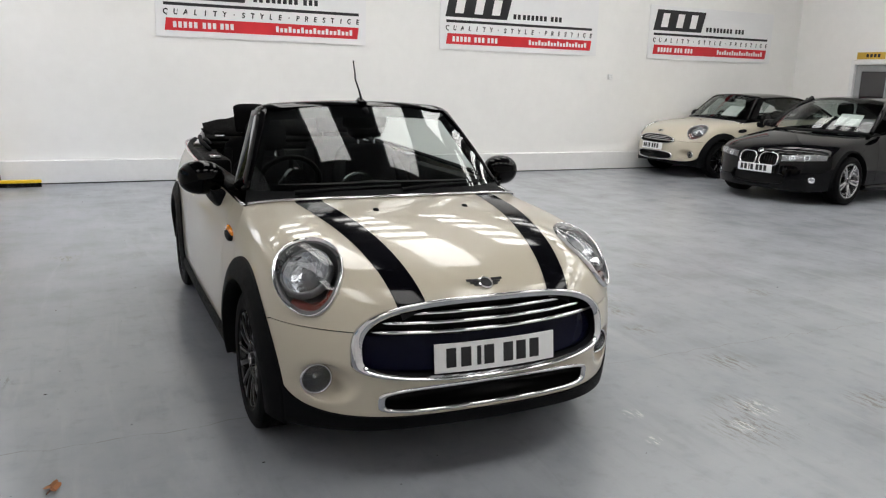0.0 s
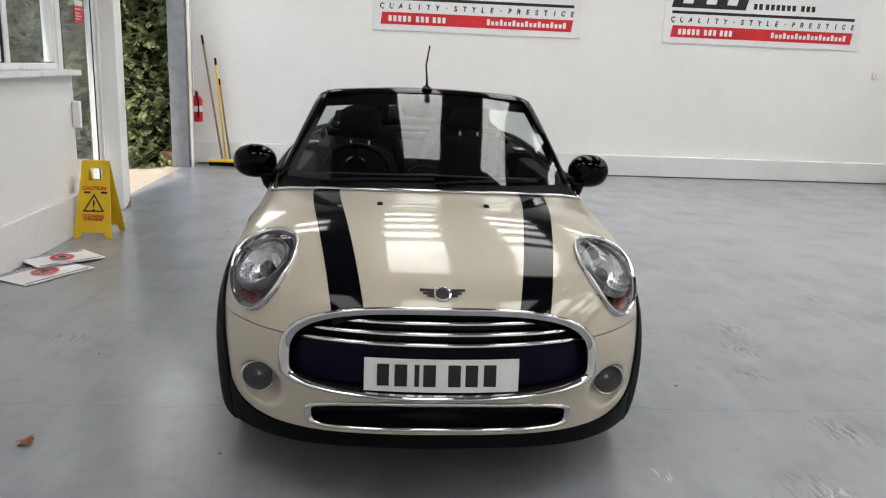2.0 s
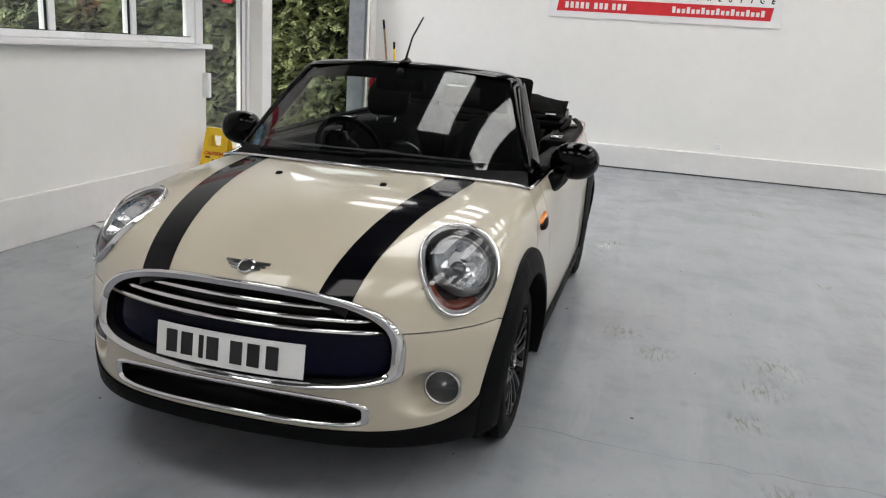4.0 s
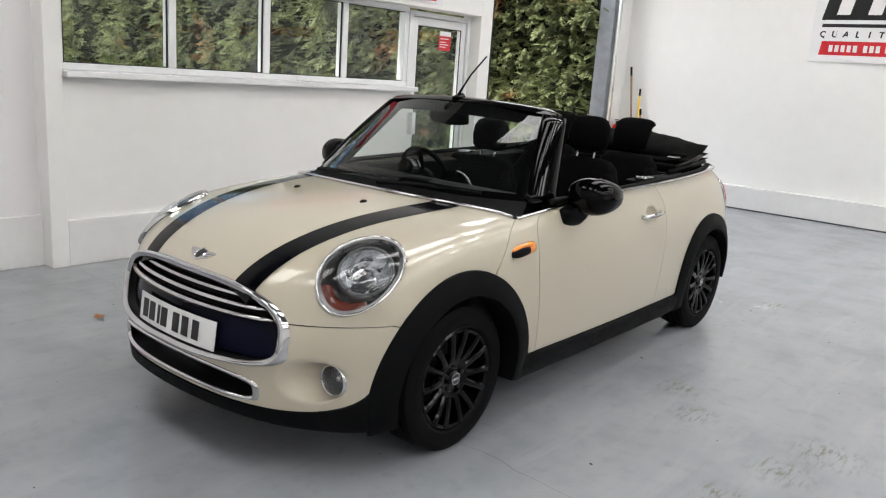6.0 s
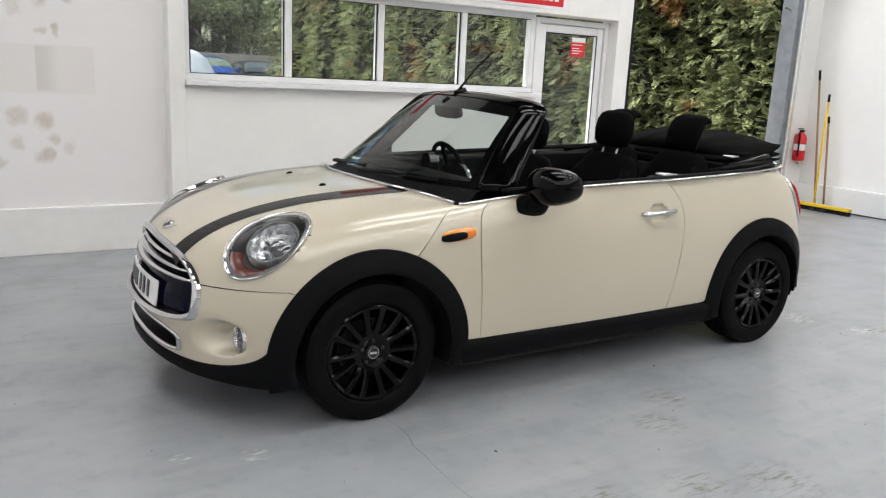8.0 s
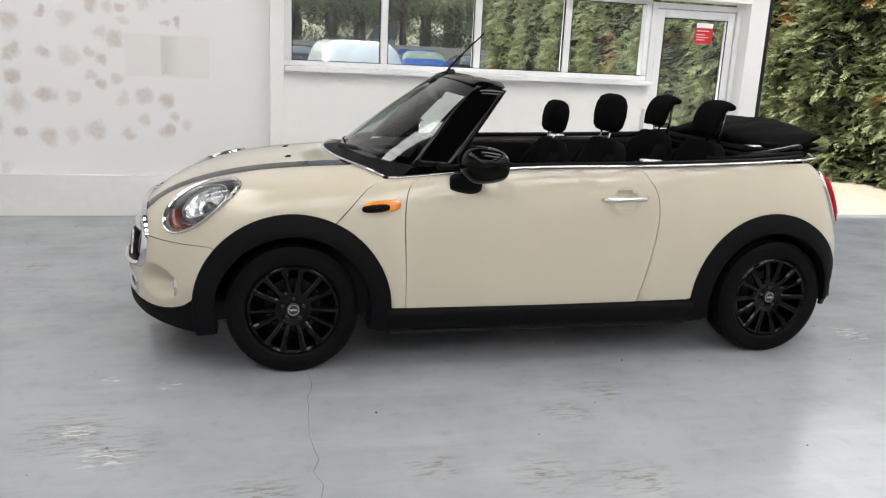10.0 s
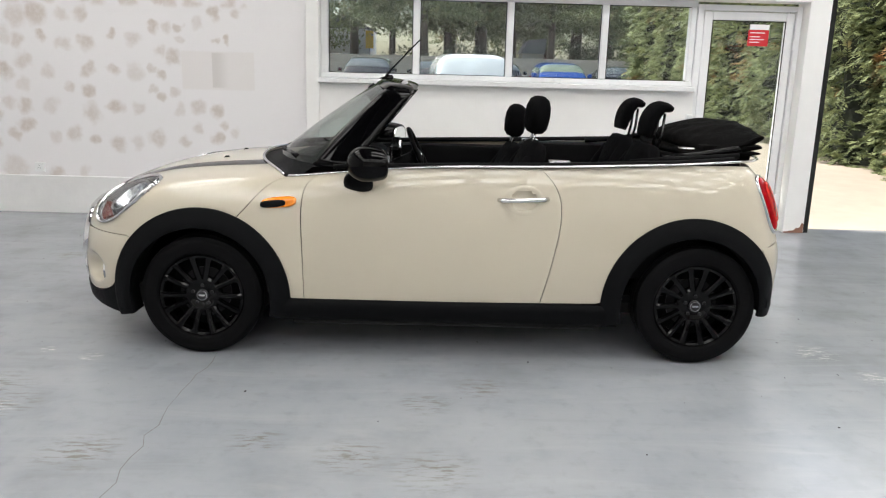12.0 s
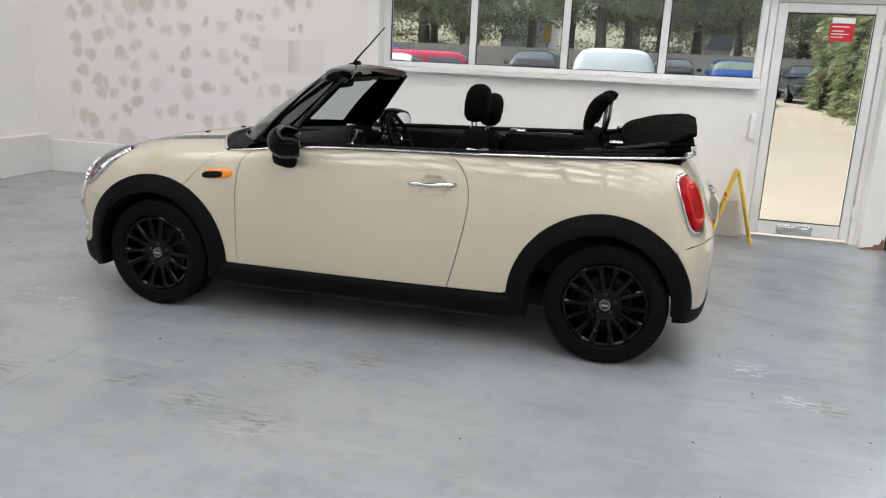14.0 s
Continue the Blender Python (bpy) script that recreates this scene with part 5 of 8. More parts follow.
    door_f = run([(0.762, 0.592, 0.956), (0.79, 0.535, 0.90), (0.81, 0.512, 0.82), (0.83, 0.51, 0.60), (0.83, 0.518, 0.31)], 46)
    sc_left = run(np.vstack([[(0.745, 0.42, 0.945), (0.775, 0.34, 0.88), (0.81, 0.25, 0.78)], arc(0, 0.305, R0, 66, 1, 18)]), 46, smooth=False)
    sc_bot = run([(0.83, 0.435, 0.312), (0.83, 0.518, 0.31)], 12)
    panel(B, "scuttle_panel", sc_top, sc_bot, sc_left, door_f, M_PAINT, car, "cream panel ahead of the door")
    belt = run([(0.762, 0.592, 0.956), (0.772, 1.1, 0.972), (0.775, 1.672, 0.988)], 60)
    door_r = run([(0.775, 1.672, 0.988), (0.80, 1.728, 0.94), (0.82, 1.776, 0.85), (0.835, 1.785, 0.74), (0.838, 1.765, 0.60), (0.835, 1.725, 0.42), (0.83, 1.698, 0.315)], 46)
    dbot = run([(0.83, 0.518, 0.31), (0.832, 1.1, 0.31), (0.83, 1.698, 0.315)], 60)
    dish = lambda P: ((P[:, 1] - 1.60) / 0.058) ** 2 + ((P[:, 2] - 0.830) / 0.044) ** 2 < 1
    doors = panel(B, "door", belt, dbot, door_f, door_r, M_PAINT, car, "cream car door, shut", drop=dish)
    # rear quarter from the door to the tail, arch below
    qtop = run([(0.775, 1.672, 0.988), (0.768, 2.1, 1.003), (0.745, 2.45, 1.018), (0.70, 2.68, 1.028), (0.60, 2.80, 1.025)], 60)
    qf = door_r
    qbot = run(np.vstack([[(0.83, 1.698, 0.315), (0.83, 2.0, 0.318)], arc(2.455, 0.315, R0, 172, 40, 26), [(0.76, 2.86, 0.63), (0.60, 2.95, 0.635)]]), 60, smooth=False)
    qr = run([(0.60, 2.80, 1.025), (0.60, 2.88, 0.90), (0.60, 2.93, 0.75), (0.60, 2.95, 0.635)], 46)
    panel(B, "rear_quarter", qtop, qbot, qf, qr, M_PAINT, car, "cream rear quarter panel")
    mir = np.array([-1, 1, 1])
    bt = run([(0.597, 2.80, 1.025), (0.3, 2.86, 1.03), (0, 2.88, 1.03), (-0.3, 2.86, 1.03), (-0.597, 2.80, 1.025)], 60)
    bb = run([(0.597, 2.93, 0.635), (0.3, 3.0, 0.62), (0, 3.02, 0.62), (-0.3, 3.0, 0.62), (-0.597, 2.93, 0.635)], 60)
    qr2 = run([bt[0], (0.597, 2.86, 0.90), (0.597, 2.91, 0.75), bb[0]], 46)
    panel(B, "boot_lid", bt, bb, qr2, qr2 * mir, M_PAINT, car, "cream boot lid", both=False)
    rt = run([(0.80, 2.80, 0.612), (0.76, 2.86, 0.625), (0.60, 2.93, 0.63), (0.3, 3.0, 0.615), (0, 3.02, 0.615), (-0.3, 3.0, 0.615), (-0.60, 2.93, 0.63), (-0.76, 2.86, 0.625), (-0.80, 2.80, 0.612)], 110)
    rb = run([(0.78, 2.87, 0.30), (0.60, 2.93, 0.30), (0.3, 3.01, 0.30), (0, 3.03, 0.30), (-0.3, 3.01, 0.30), (-0.60, 2.93, 0.30), (-0.78, 2.87, 0.30)], 110)
    rs = run([rt[0], (0.80, 2.87, 0.48), rb[0]], 30)
    panel(B, "rear_bumper", rt, rb, rs, rs * mir, M_PAINT, car, "cream rear bumper", both=False)
    rbl = run([(0.79, 2.82, 0.255), (0.60, 2.92, 0.245), (0.3, 3.0, 0.24), (0, 3.02, 0.24), (-0.3, 3.0, 0.24), (-0.60, 2.92, 0.245), (-0.79, 2.82, 0.255)], 60)
    rbt = run([(0.79, 2.82, 0.345), (0.60, 2.93, 0.30), (0.3, 3.01, 0.30), (0, 3.03, 0.30), (-0.3, 3.01, 0.30), (-0.60, 2.93, 0.30), (-0.79, 2.82, 0.345)], 60)
    rs = run([rbt[0], rbl[0]], 12)
    panel(B, "rear_valance", rbt, rbl, rs, rs * mir, M_BLACKP, car, "black lower rear bumper", off=0.006, both=False)
    # sills, arches, wells
    def sill():
        rows = []
        ys = np.linspace(0.40, 2.10, 40)
        for z, o in ((0.312, 0.0), (0.308, 0.012), (0.27, 0.018), (0.215, 0.012), (0.19, -0.01), (0.185, -0.2)):
            p = np.stack([np.full(40, 0.8), ys, np.full(40, z)], -1)
            p = B.along(p, 0, 1.15, 0.2)
            p[:, 0] += o
            rows.append(p)
        return sheet(np.stack(rows, 1), out=(1, 0, 0))
    both("sill", sill, M_BLACKP, car, "black plastic sill")
    arch_trim(B, car, 0.0, 0.305, 0.352, 0.452, -14, 196)
    arch_trim(B, car, 2.455, 0.310, 0.352, 0.452, -3, 194, flare=0.0)
    for cy in (0.0, 2.475):
        wheel_well(car, cy, 0.305, 0.385)
    # undertray, engine bay block, cabin tub
    part("underbody", boxes((-0.60, 0.60, -0.50, 2.80, 0.20, 0.30), (-0.78, 0.78, 0.45, 2.02, 0.165, 0.30), (-0.50, 0.50, -0.60, 0.05, 0.28, 0.62), (-0.74, 0.74, 2.88, 2.89, 0.28, 0.60), bevel=0.01), M_DARK, car)
    part("bulkhead", boxes((-0.70, 0.70, 0.18, 0.40, 0.30, 0.86)), M_DARK, car)
    part("boot_well", boxes((-0.50, 0.50, 2.35, 2.72, 0.30, 0.98)), M_DARK, car)

    # stripes on the bonnet
    def stripe():
        ys = np.r_[np.linspace(-0.705, -0.50, 26), np.linspace(-0.49, 0.20, 50)]
        rows = []
        for t in np.linspace(0, 1, 9):
            f = np.clip((ys + 0.70) / 0.87, 0, 1)
            f = f ** 0.85
            x0, x1 = 0.262 + (0.402 - 0.262) * f, 0.368 + (0.520 - 0.368) * f
            p = np.stack([x0 + (x1 - x0) * t, ys, np.zeros_like(ys)], -1)
            p[:, 1] = np.where(ys > 0, ys * (0.245 + 0.042 * t) / 0.20, ys)
            q = B.along(p, 2, 1.4, 0.3, 0.0016)
            rows.append(q)
        return sheet(np.stack(rows, 1), out=(0, 0, 1))
    if not coupe:
        both("bonnet_stripe", stripe, M_STRIPE, car, "black bonnet stripe")

    # grille
    def lp(k, off=0.0):
        return front_loop(B, grille_loop(GR, k[0], k[1]), off)
    outer, inner = lp((1.0, 1.0), 0.003), lp((0.928, 0.850), 0.004)
    nn = B.normal(lp((0.97, 0.93)))
    gr = part("grille", sheet(ring_band(inner, outer, 0.018, nn), out=(0, -1, 0), wrap=True), M_CHROME, car, "oval grille in a chrome surround", smooth=True)
    back = lp((0.96, 0.90), 0.0)
    def inset(k, d):
        q = lp(k, 0.0)
        q[:, 1] += d
        return q
    part("grille_mesh", sheet(np.stack([inset((0.955, 0.89), 0.0), inset((0.95, 0.88), 0.05), inset((0.5, 0.45), 0.05), inset((0.01, 0.01), 0.05)], 1), out=(0, -1, 0), wrap=True), M_MESH, gr, smooth=True)
    # navy lower panel
    def half_w(z, k=(0.932, 0.855)):
        cz, up, low = GR[1], GR[3], GR[5]
        mid = (up - low) / 2
        zz = (z - cz - mid) / k[1] + mid
        t, n = (zz / up, GR[4]) if zz >= 0 else (-zz / low, GR[6])
        return GR[2] * k[0] * (1 - min(0.999, t) ** n) ** (1 / n)
    ZLOW = GR[1] + (GR[3] - GR[5]) / 2 - (GR[5] + (GR[3] - GR[5]) / 2) * 0.855
    if not coupe:
      zs = np.linspace(ZLOW, 0.588, 16)
      navy = np.stack([np.stack([np.linspace(-half_w(z), half_w(z), 60), np.zeros(60), np.full(60, z)], -1) for z in zs], 1)
      navy = front_loop(B, navy)
      navy[..., 1] += 0.032
      part("navy_panel", sheet(navy, out=(0, -1, 0)), M_NAVY, gr, "glossy navy lower grille panel", smooth=True)
    for z, hh in ((0.660, 0.007), (0.635, 0.007), (0.61, 0.007)) if coupe else ((0.668, 0.0062), (0.636, 0.0062), (0.604, 0.0062)):
        w = half_w(z) * 0.985
        xs = np.linspace(-w, w, 56)
        rows = []
        for dz, dy in ((hh, 0.030), (hh, 0.002), (hh * 0.5, -0.006), (-hh * 0.6, -0.008), (-hh * 1.1, -0.002), (-hh * 1.1, 0.030)):
            p = front_loop(B, np.stack([xs, np.zeros(56), np.full(56, z)], -1))
            fade = np.clip((1 - np.abs(xs) / w) / 0.10, 0, 1) ** 0.6
            p[:, 2] += dz * fade
            p[:, 1] += dy + 0.02 * (1 - fade) + 0.012
            rows.append(p)
        part("grille_slat", sheet(np.stack(rows, 1), out=(0, -1, 0)), M_CHROME, gr, "chrome grille slat", smooth=True, sharp=60)
    # lower intake
    IL = super_loop(*IN)
    def ip(k, d=0.0, off=0.0):
        L = IL.copy()
        L[:, 0] *= k[0]
        L[:, 2] = IN[1] + (L[:, 2] - IN[1]) * k[1] - (0 if coupe else DROOP) * L[:, 0] ** 2
        q = front_loop(B, L, off)
        q[:, 1] += d
        return q
    it = part("lower_intake", sheet(np.stack([ip((1.0, 1.0), 0, 0.002), ip((0.985, 0.93), 0, 0.009), ip((0.955, 0.80), 0, 0.008), ip((0.945, 0.74), 0.004)], 1), out=(0, -1, 0), wrap=True), M_CHROME, car, "low wide intake in a silver frame", smooth=True)
    part("intake_mesh", sheet(np.stack([ip((0.95, 0.76), 0.002), ip((0.94, 0.7), 0.06), ip((0.01, 0.01), 0.06)], 1), out=(0, -1, 0), wrap=True), M_MESH, it, smooth=True)
    plate(car, "number_plate", Matrix.Translation((0, -0.822 if coupe else -0.785, 0.50 if coupe else 0.506)) @ pose(0, 0, 0, -7, 0, 0), bow=0.36)
    c = B.along(np.array([[0, -0.655, 0]]), 2, 1.4, 0.3)[0]
    badge(car, tuple(c), tuple(B.normal(c[None])[0]))
    for m in (False, True):
        oval_lamp(car, B, *LAMP, m)
        fog_lamp(car, B, m)
    for x in (0.222, -0.222):
        c = B.along(np.array([[x, -0.005, 0]]), 2, 1.4, 0.3)[0]
        part("washer_jet", loft([rounded((c[0], c[1], c[2] - 0.002), (1, 0, 0), (0, 1, 0), None, 0.014, 0.018, 12), rounded((c[0], c[1] + 0.004, c[2] + 0.008), (1, 0, 0), (0, 1, 0), None, 0.010, 0.010, 12)]), M_BLACKP, car, smooth=True, sharp=40)

    # scuttle, chrome line, windscreen with its pillars and header
    strip = B.put(rear_edge, 0.007)
    part("scuttle_trim", tube([tuple(p) for p in strip[2:-2:3]], 0.0075, 8), M_CHROME, car, "thin bright strip along the bonnet edge", smooth=True)
    gb = run([(0.69, 0.562, 0.968), (0.45, 0.375, 0.976), (0.2, 0.305, 0.985), (0, 0.29, 0.988), (-0.2, 0.305, 0.985), (-0.45, 0.375, 0.976), (-0.69, 0.562, 0.968)], 50)
    gt = run([(0.525, 0.905, 1.335), (0.3, 0.845, 1.358), (0, 0.82, 1.366), (-0.3, 0.845, 1.358), (-0.525, 0.905, 1.335)], 50)
    re2 = B.put(run([(0.75, 0.425, 0.93), (0.66, 0.374, 0.935), (0.45, 0.269, 0.94), (0.2, 0.209, 0.95), (0, 0.194, 0.955), (-0.2, 0.209, 0.95), (-0.45, 0.269, 0.94), (-0.66, 0.374, 0.935), (-0.75, 0.425, 0.93)], 50), -0.006)
    cow = np.stack([re2 * (1 - t) + gb * t - np.array([0, 0, 0.015 * math.sin(math.pi * t)]) for t in np.linspace(0, 1, 8)], 1)
    part("scuttle", sheet(cow, out=(0, 0, 1)), M_BLACKP, car, "black plastic scuttle below the windscreen", smooth=True)
    bow = lambda t: np.array([0, -0.010, 0.007]) * math.sin(math.pi * t)
    gg = np.stack([gb * (1 - t) + gt * t + bow(t) for t in np.linspace(0, 1, 14)], 1)
    ws = part("windscreen", sheet(gg, out=(0, -1, 1)), M_CARGLASS, car, "raked windscreen", smooth=True)
    ws.visible_shadow = False
    # black printed edge of the glass
    gi = gg - np.array([0, -0.002, 0.003])
    part("glass_border", sheet(np.concatenate([gi[:, :1] + (gi[:, 1:2] - gi[:, :1]) * f for f in (0.0, 0.5, 1.0)], 1), out=(0, -1, 1)), M_BLACKG, ws)
    part("glass_border", sheet(np.concatenate([gi[:, -1:] + (gi[:, -2:-1] - gi[:, -1:]) * f for f in (0.0, 0.6, 1.2, 1.9)], 1), out=(0, -1, 1)), M_BLACKG, ws)
    for k0, k1 in ((0, 3), (-3, None)):
        part("glass_border", sheet(gi[k0:k1], out=(0, -1, 1)), M_BLACKG, ws)
    def pillar():
        secs = []
        for t in np.linspace(0, 1, 12):
            A = np.array((0.668, 0.548, 0.975)) * (1 - t) + np.array((0.500, 0.880, 1.345)) * t + bow(t)
            Bq = np.array((0.712, 0.552, 0.962)) * (1 - t) + np.array((0.553, 0.915, 1.338)) * t + bow(t)
            Cq = np.array((0.738, 0.735, 0.950)) * (1 - t) + np.array((0.572, 1.035, 1.325)) * t
            Dq = np.array((0.690, 0.735, 0.950)) * (1 - t) + np.array((0.515, 1.035, 1.310)) * t
            ring = []
            for k in range(20):
                w = 2 * math.pi * k / 20 + math.pi / 4
                cx, sx = math.cos(w), math.sin(w)
                uu, vv = math.copysign(abs(cx) ** 0.6, cx), math.copysign(abs(sx) ** 0.6, sx)
                a, b2 = (uu + 1) / 2, (vv + 1) / 2
                ring.append(tuple((1 - a) * (1 - b2) * A + a * (1 - b2) * Bq + a * b2 * Cq + (1 - a) * b2 * Dq))
            secs.append(ring)
        return loft(secs)
    both("windscreen_pillar", pillar, M_BLACKG, car, "gloss black windscreen pillar")
    secs = []
    for w in np.linspace(-1, 1, 31):
        q = 1 - w * w
        x = 0.548 * w
        nip = 1 - 0.45 * max(0.0, (abs(w) - 0.86) / 0.14) ** 2
        dy, dz = -0.085 * q, 0.030 * q
        pts = [(0.905, 1.325), (0.895, 1.340), (0.925, 1.357), (0.985, 1.362), (1.045, 1.350), (1.055, 1.335), (1.040, 1.308), (0.985, 1.298), (0.93, 1.312)]
        secs.append([(x, 0.975 + (yy - 0.975) * nip + dy * (0.9 if yy < 1.0 else 0.65), 1.325 + (zz - 1.325) * nip + dz) for yy, zz in pts])
    hd = part("windscreen_header", loft(secs), M_BLACKG, car, "gloss black windscreen header rail", smooth=True, sharp=50)
    part("header_lining", boxes((-0.40, 0.40, 0.93, 0.99, 1.305, 1.322), bevel=0.008), M_DASH, hd)
    # aerial, with a slight kink
    if not coupe:
        ae = part("aerial", tube([(0, 0.862, 1.400), (0.0, 0.90, 1.445), (-0.003, 0.96, 1.508), (0.004, 0.985, 1.535), (0.016, 1.05, 1.60), (0.018, 1.055, 1.606)], [0.007, 0.005, 0.0042, 0.0045, 0.0036, 0.0046], 8), M_BLACKP, car, "short black rod aerial", smooth=True)
        part("aerial_base", loft([rounded((0, 0.862 + 0.01 * k, 1.386 + 0.008 * k), (1, 0, 0), (0, 1, 0), None, r, r * 1.4, 14, 2.2) for k, r in enumerate((0.030, 0.026, 0.016, 0.006))]), M_BLACKG, ae, smooth=True)
    # wipers
    for pts in ([(-0.50, 0.36, 0.972), (-0.25, 0.325, 0.990), (0.02, 0.305, 1.002)], [(0.02, 0.275, 0.982), (0.25, 0.325, 0.994), (0.52, 0.43, 0.990)]):
        wp = part("wiper", tube(pts, [0.010, 0.008, 0.006], 8), M_BLACKP, car, "black wiper", smooth=True)
        part("blade", tube([(p[0], p[1] + 0.012, p[2] + 0.006) for p in pts], 0.006, 6), M_RUBBER, wp)

    # chrome waistline
    def waist():
        pts = [tuple(q) for q in B.put(np.array([(0.742, 0.43, 0.944), (0.753, 0.51, 0.951), (0.764, 0.61, 0.957)]), 0.003)] + [(0.774, 1.1, 0.977), (0.776, 1.672, 0.993), (0.770, 2.1, 1.008), (0.748, 2.45, 1.023), (0.705, 2.66, 1.033), (0.60, 2.795, 1.035), (0.3, 2.86, 1.038), (0.0, 2.88, 1.038)]
        return tube([tuple(p) for p in run(pts, 60)], 0.0065, 8, rx=1.6)
    both("waist_trim", waist, M_CHROME, car, "chrome waistline strip")
    def seal():
        pts = [(0.742, 0.66, 0.966), (0.750, 1.1, 0.982), (0.752, 1.672, 0.998), (0.744, 2.1, 1.013), (0.715, 2.45, 1.028), (0.66, 2.66, 1.040)]
        return tube([tuple(p) for p in run(pts, 40)], 0.014, 8, rx=1.3)
    both("waist_seal", seal, M_RUBBER, car)

    # door handles, side repeaters, mirrors
    for d, sx in zip(doors, (1, -1)):
        fx = lambda bm: bm if sx > 0 else mirrored(bm)
        px = lambda y, z: float(B.along(np.array([[0, y, z]]), 0, 1.2, 0.2)[0, 0])
        h = part("door_handle", fx(tube([(px(1.475, 0.828) - 0.002, 1.475, 0.829), (px(1.50, 0.83) + 0.022, 1.495, 0.831), (px(1.6, 0.833) + 0.032, 1.595, 0.834), (px(1.69, 0.837) + 0.022, 1.695, 0.838), (px(1.715, 0.838) - 0.002, 1.716, 0.839)], [0.011, 0.013, 0.012, 0.013, 0.011], 12)), M_CHROME, d, "chrome bow handle", smooth=True)
        cup = np.stack([np.stack([B.along(np.array([[0, 1.60 + 0.070 * r * math.cos(w), 0.830 + 0.052 * r * math.sin(w)]]), 0, 1.2, 0.2)[0] + np.array([o3, 0, 0]) for w in TAU[::2]]) for r, o3 in ((1.42, 0.0003), (1.36, 0.0007), (1.08, 0.0007), (1.0, -0.0004), (0.92, -0.0050), (0.75, -0.0125), (0.45, -0.0180), (0.02, -0.0200))], 1)
        part("handle_cup", fx(sheet(cup, out=(1, 0, 0), wrap=True)), M_PAINT, d, smooth=True)
        inner = part("door_card", fx(boxes((0.63, 0.735, 0.66, 1.70, 0.42, 0.962), bevel=0.03)), M_DASH, d, "black inner door trim", smooth=True, sharp=40)
        part("armrest", fx(boxes((0.56, 0.64, 0.95, 1.45, 0.66, 0.72), bevel=0.02)), M_DASH, d)
        part("pull_handle", fx(tube([(0.62, 0.98, 0.80), (0.60, 1.0, 0.82), (0.60, 1.12, 0.82), (0.62, 1.14, 0.80)], 0.012, 8)), M_CHROME_DARK, d, smooth=True)
    def pill(yc, zc, hy, hz, off, n=3.0):
        rows = []
        for r, o in ((1.0, 0.0006), (0.95, off * 0.7), (0.8, off), (0.45, off * 1.15), (0.02, off * 1.2)):
            cw, sw = np.cos(TAU), np.sin(TAU)
            y = yc + hy * r * np.sign(cw) * np.abs(cw) ** (2 / n)
            z = zc + hz * r * np.sign(sw) * np.abs(sw) ** (2 / n) + 0.10 * (y - yc)
            p = B.along(np.stack([np.zeros_like(y), y, z], -1), 0, 1.2, 0.2)
            p[:, 0] += o
            rows.append(p)
        return np.stack(rows, 1)
    for m in (False, True):
        r = part("side_repeater", sheet(pill(0.398, 0.792, 0.086, 0.026, 0.012), out=(1, 0, 0), mirror=m, wrap=True), M_BLACKG if coupe else M_AMBER, car, "black side scoop" if coupe else "amber side repeater with black scoop", smooth=True)
        part("scoop", sheet(pill(0.372, 0.786, 0.066, 0.0185, 0.018), out=(1, 0, 0), mirror=m, wrap=True), M_BLACKP, r, smooth=True)
    def mirror_shell():
        c = Vector((0.866, 0.822, 0.998))
        rows = []
        for t in np.linspace(-1, 0.95, 16):
            rr = math.sqrt(max(0.0, 1 - t * t)) if t < 0 else math.sqrt(max(0, 1 - (t * 0.55) ** 2))
            rows.append(rounded((c.x, c.y + t * 0.086, c.z), (1, 0.42 * max(0.0, (t + 1) / 1.95), 0), (0, 0, 1), None, max(0.002, 0.112 * rr), max(0.002, 0.086 * rr), 26, 2.25))
        return loft(rows)
    ms = both("wing_mirror", mirror_shell, M_BLACKG, car, "gloss black wing mirror")
    for mm, sx in zip(ms, (1, -1)):
        fx = lambda bm: bm if sx > 0 else mirrored(bm)
        part("mirror_foot", fx(loft([rounded((0.775, 0.785, 0.905), (0.2, 1, 0), (0, 0, 1), None, 0.070, 0.040, 18), rounded((0.808, 0.788, 0.896), (0.2, 1, 0), (0.3, 0, 1), None, 0.074, 0.044, 18), rounded((0.834, 0.795, 0.918), (0.2, 1, 0), (0.3, 0, 1), None, 0.058, 0.036, 18), rounded((0.850, 0.805, 0.960), (0.2, 1, 0), (0.3, 0, 1), None, 0.046, 0.036, 18)])), M_BLACKP, mm, "black mirror foot", smooth=True)
        part("mirror_glass", fx(loft([rounded((0.866, 0.899, 0.998), (1, 0.42, 0), (0, 0, 1), None, 0.082, 0.060, 26, 2.4), rounded((0.866, 0.908, 0.998), (1, 0.42, 0), (0, 0, 1), None, 0.080, 0.058, 26, 2.4)])), M_MIRROR, mm)

    # wheels
    for y in (0.0, 2.495):
        for s in (1, -1):
            wheel_thing(car, s * 0.712, y, 0.306, 0.212, 0.196, s, M_RUBBER, M_RIM, M_SIGNK)

    # tail lamps
    o = Oval(B, (0.690, 2.865, 0.835), 0.078, 0.140, 4)
    sq = lambda w, n=3.2: (np.sign(np.cos(w)) * np.abs(np.cos(w)) ** (2 / n), np.sign(np.sin(w)) * np.abs(np.sin(w)) ** (2 / n))
    def tl(r, off):
        cx, sx2 = sq(TAU)
        p = o.c + np.multiply.outer(cx * r * o.a, o.u) + np.multiply.outer(sx2 * r * o.b, o.v)
        return B.put(p, off)
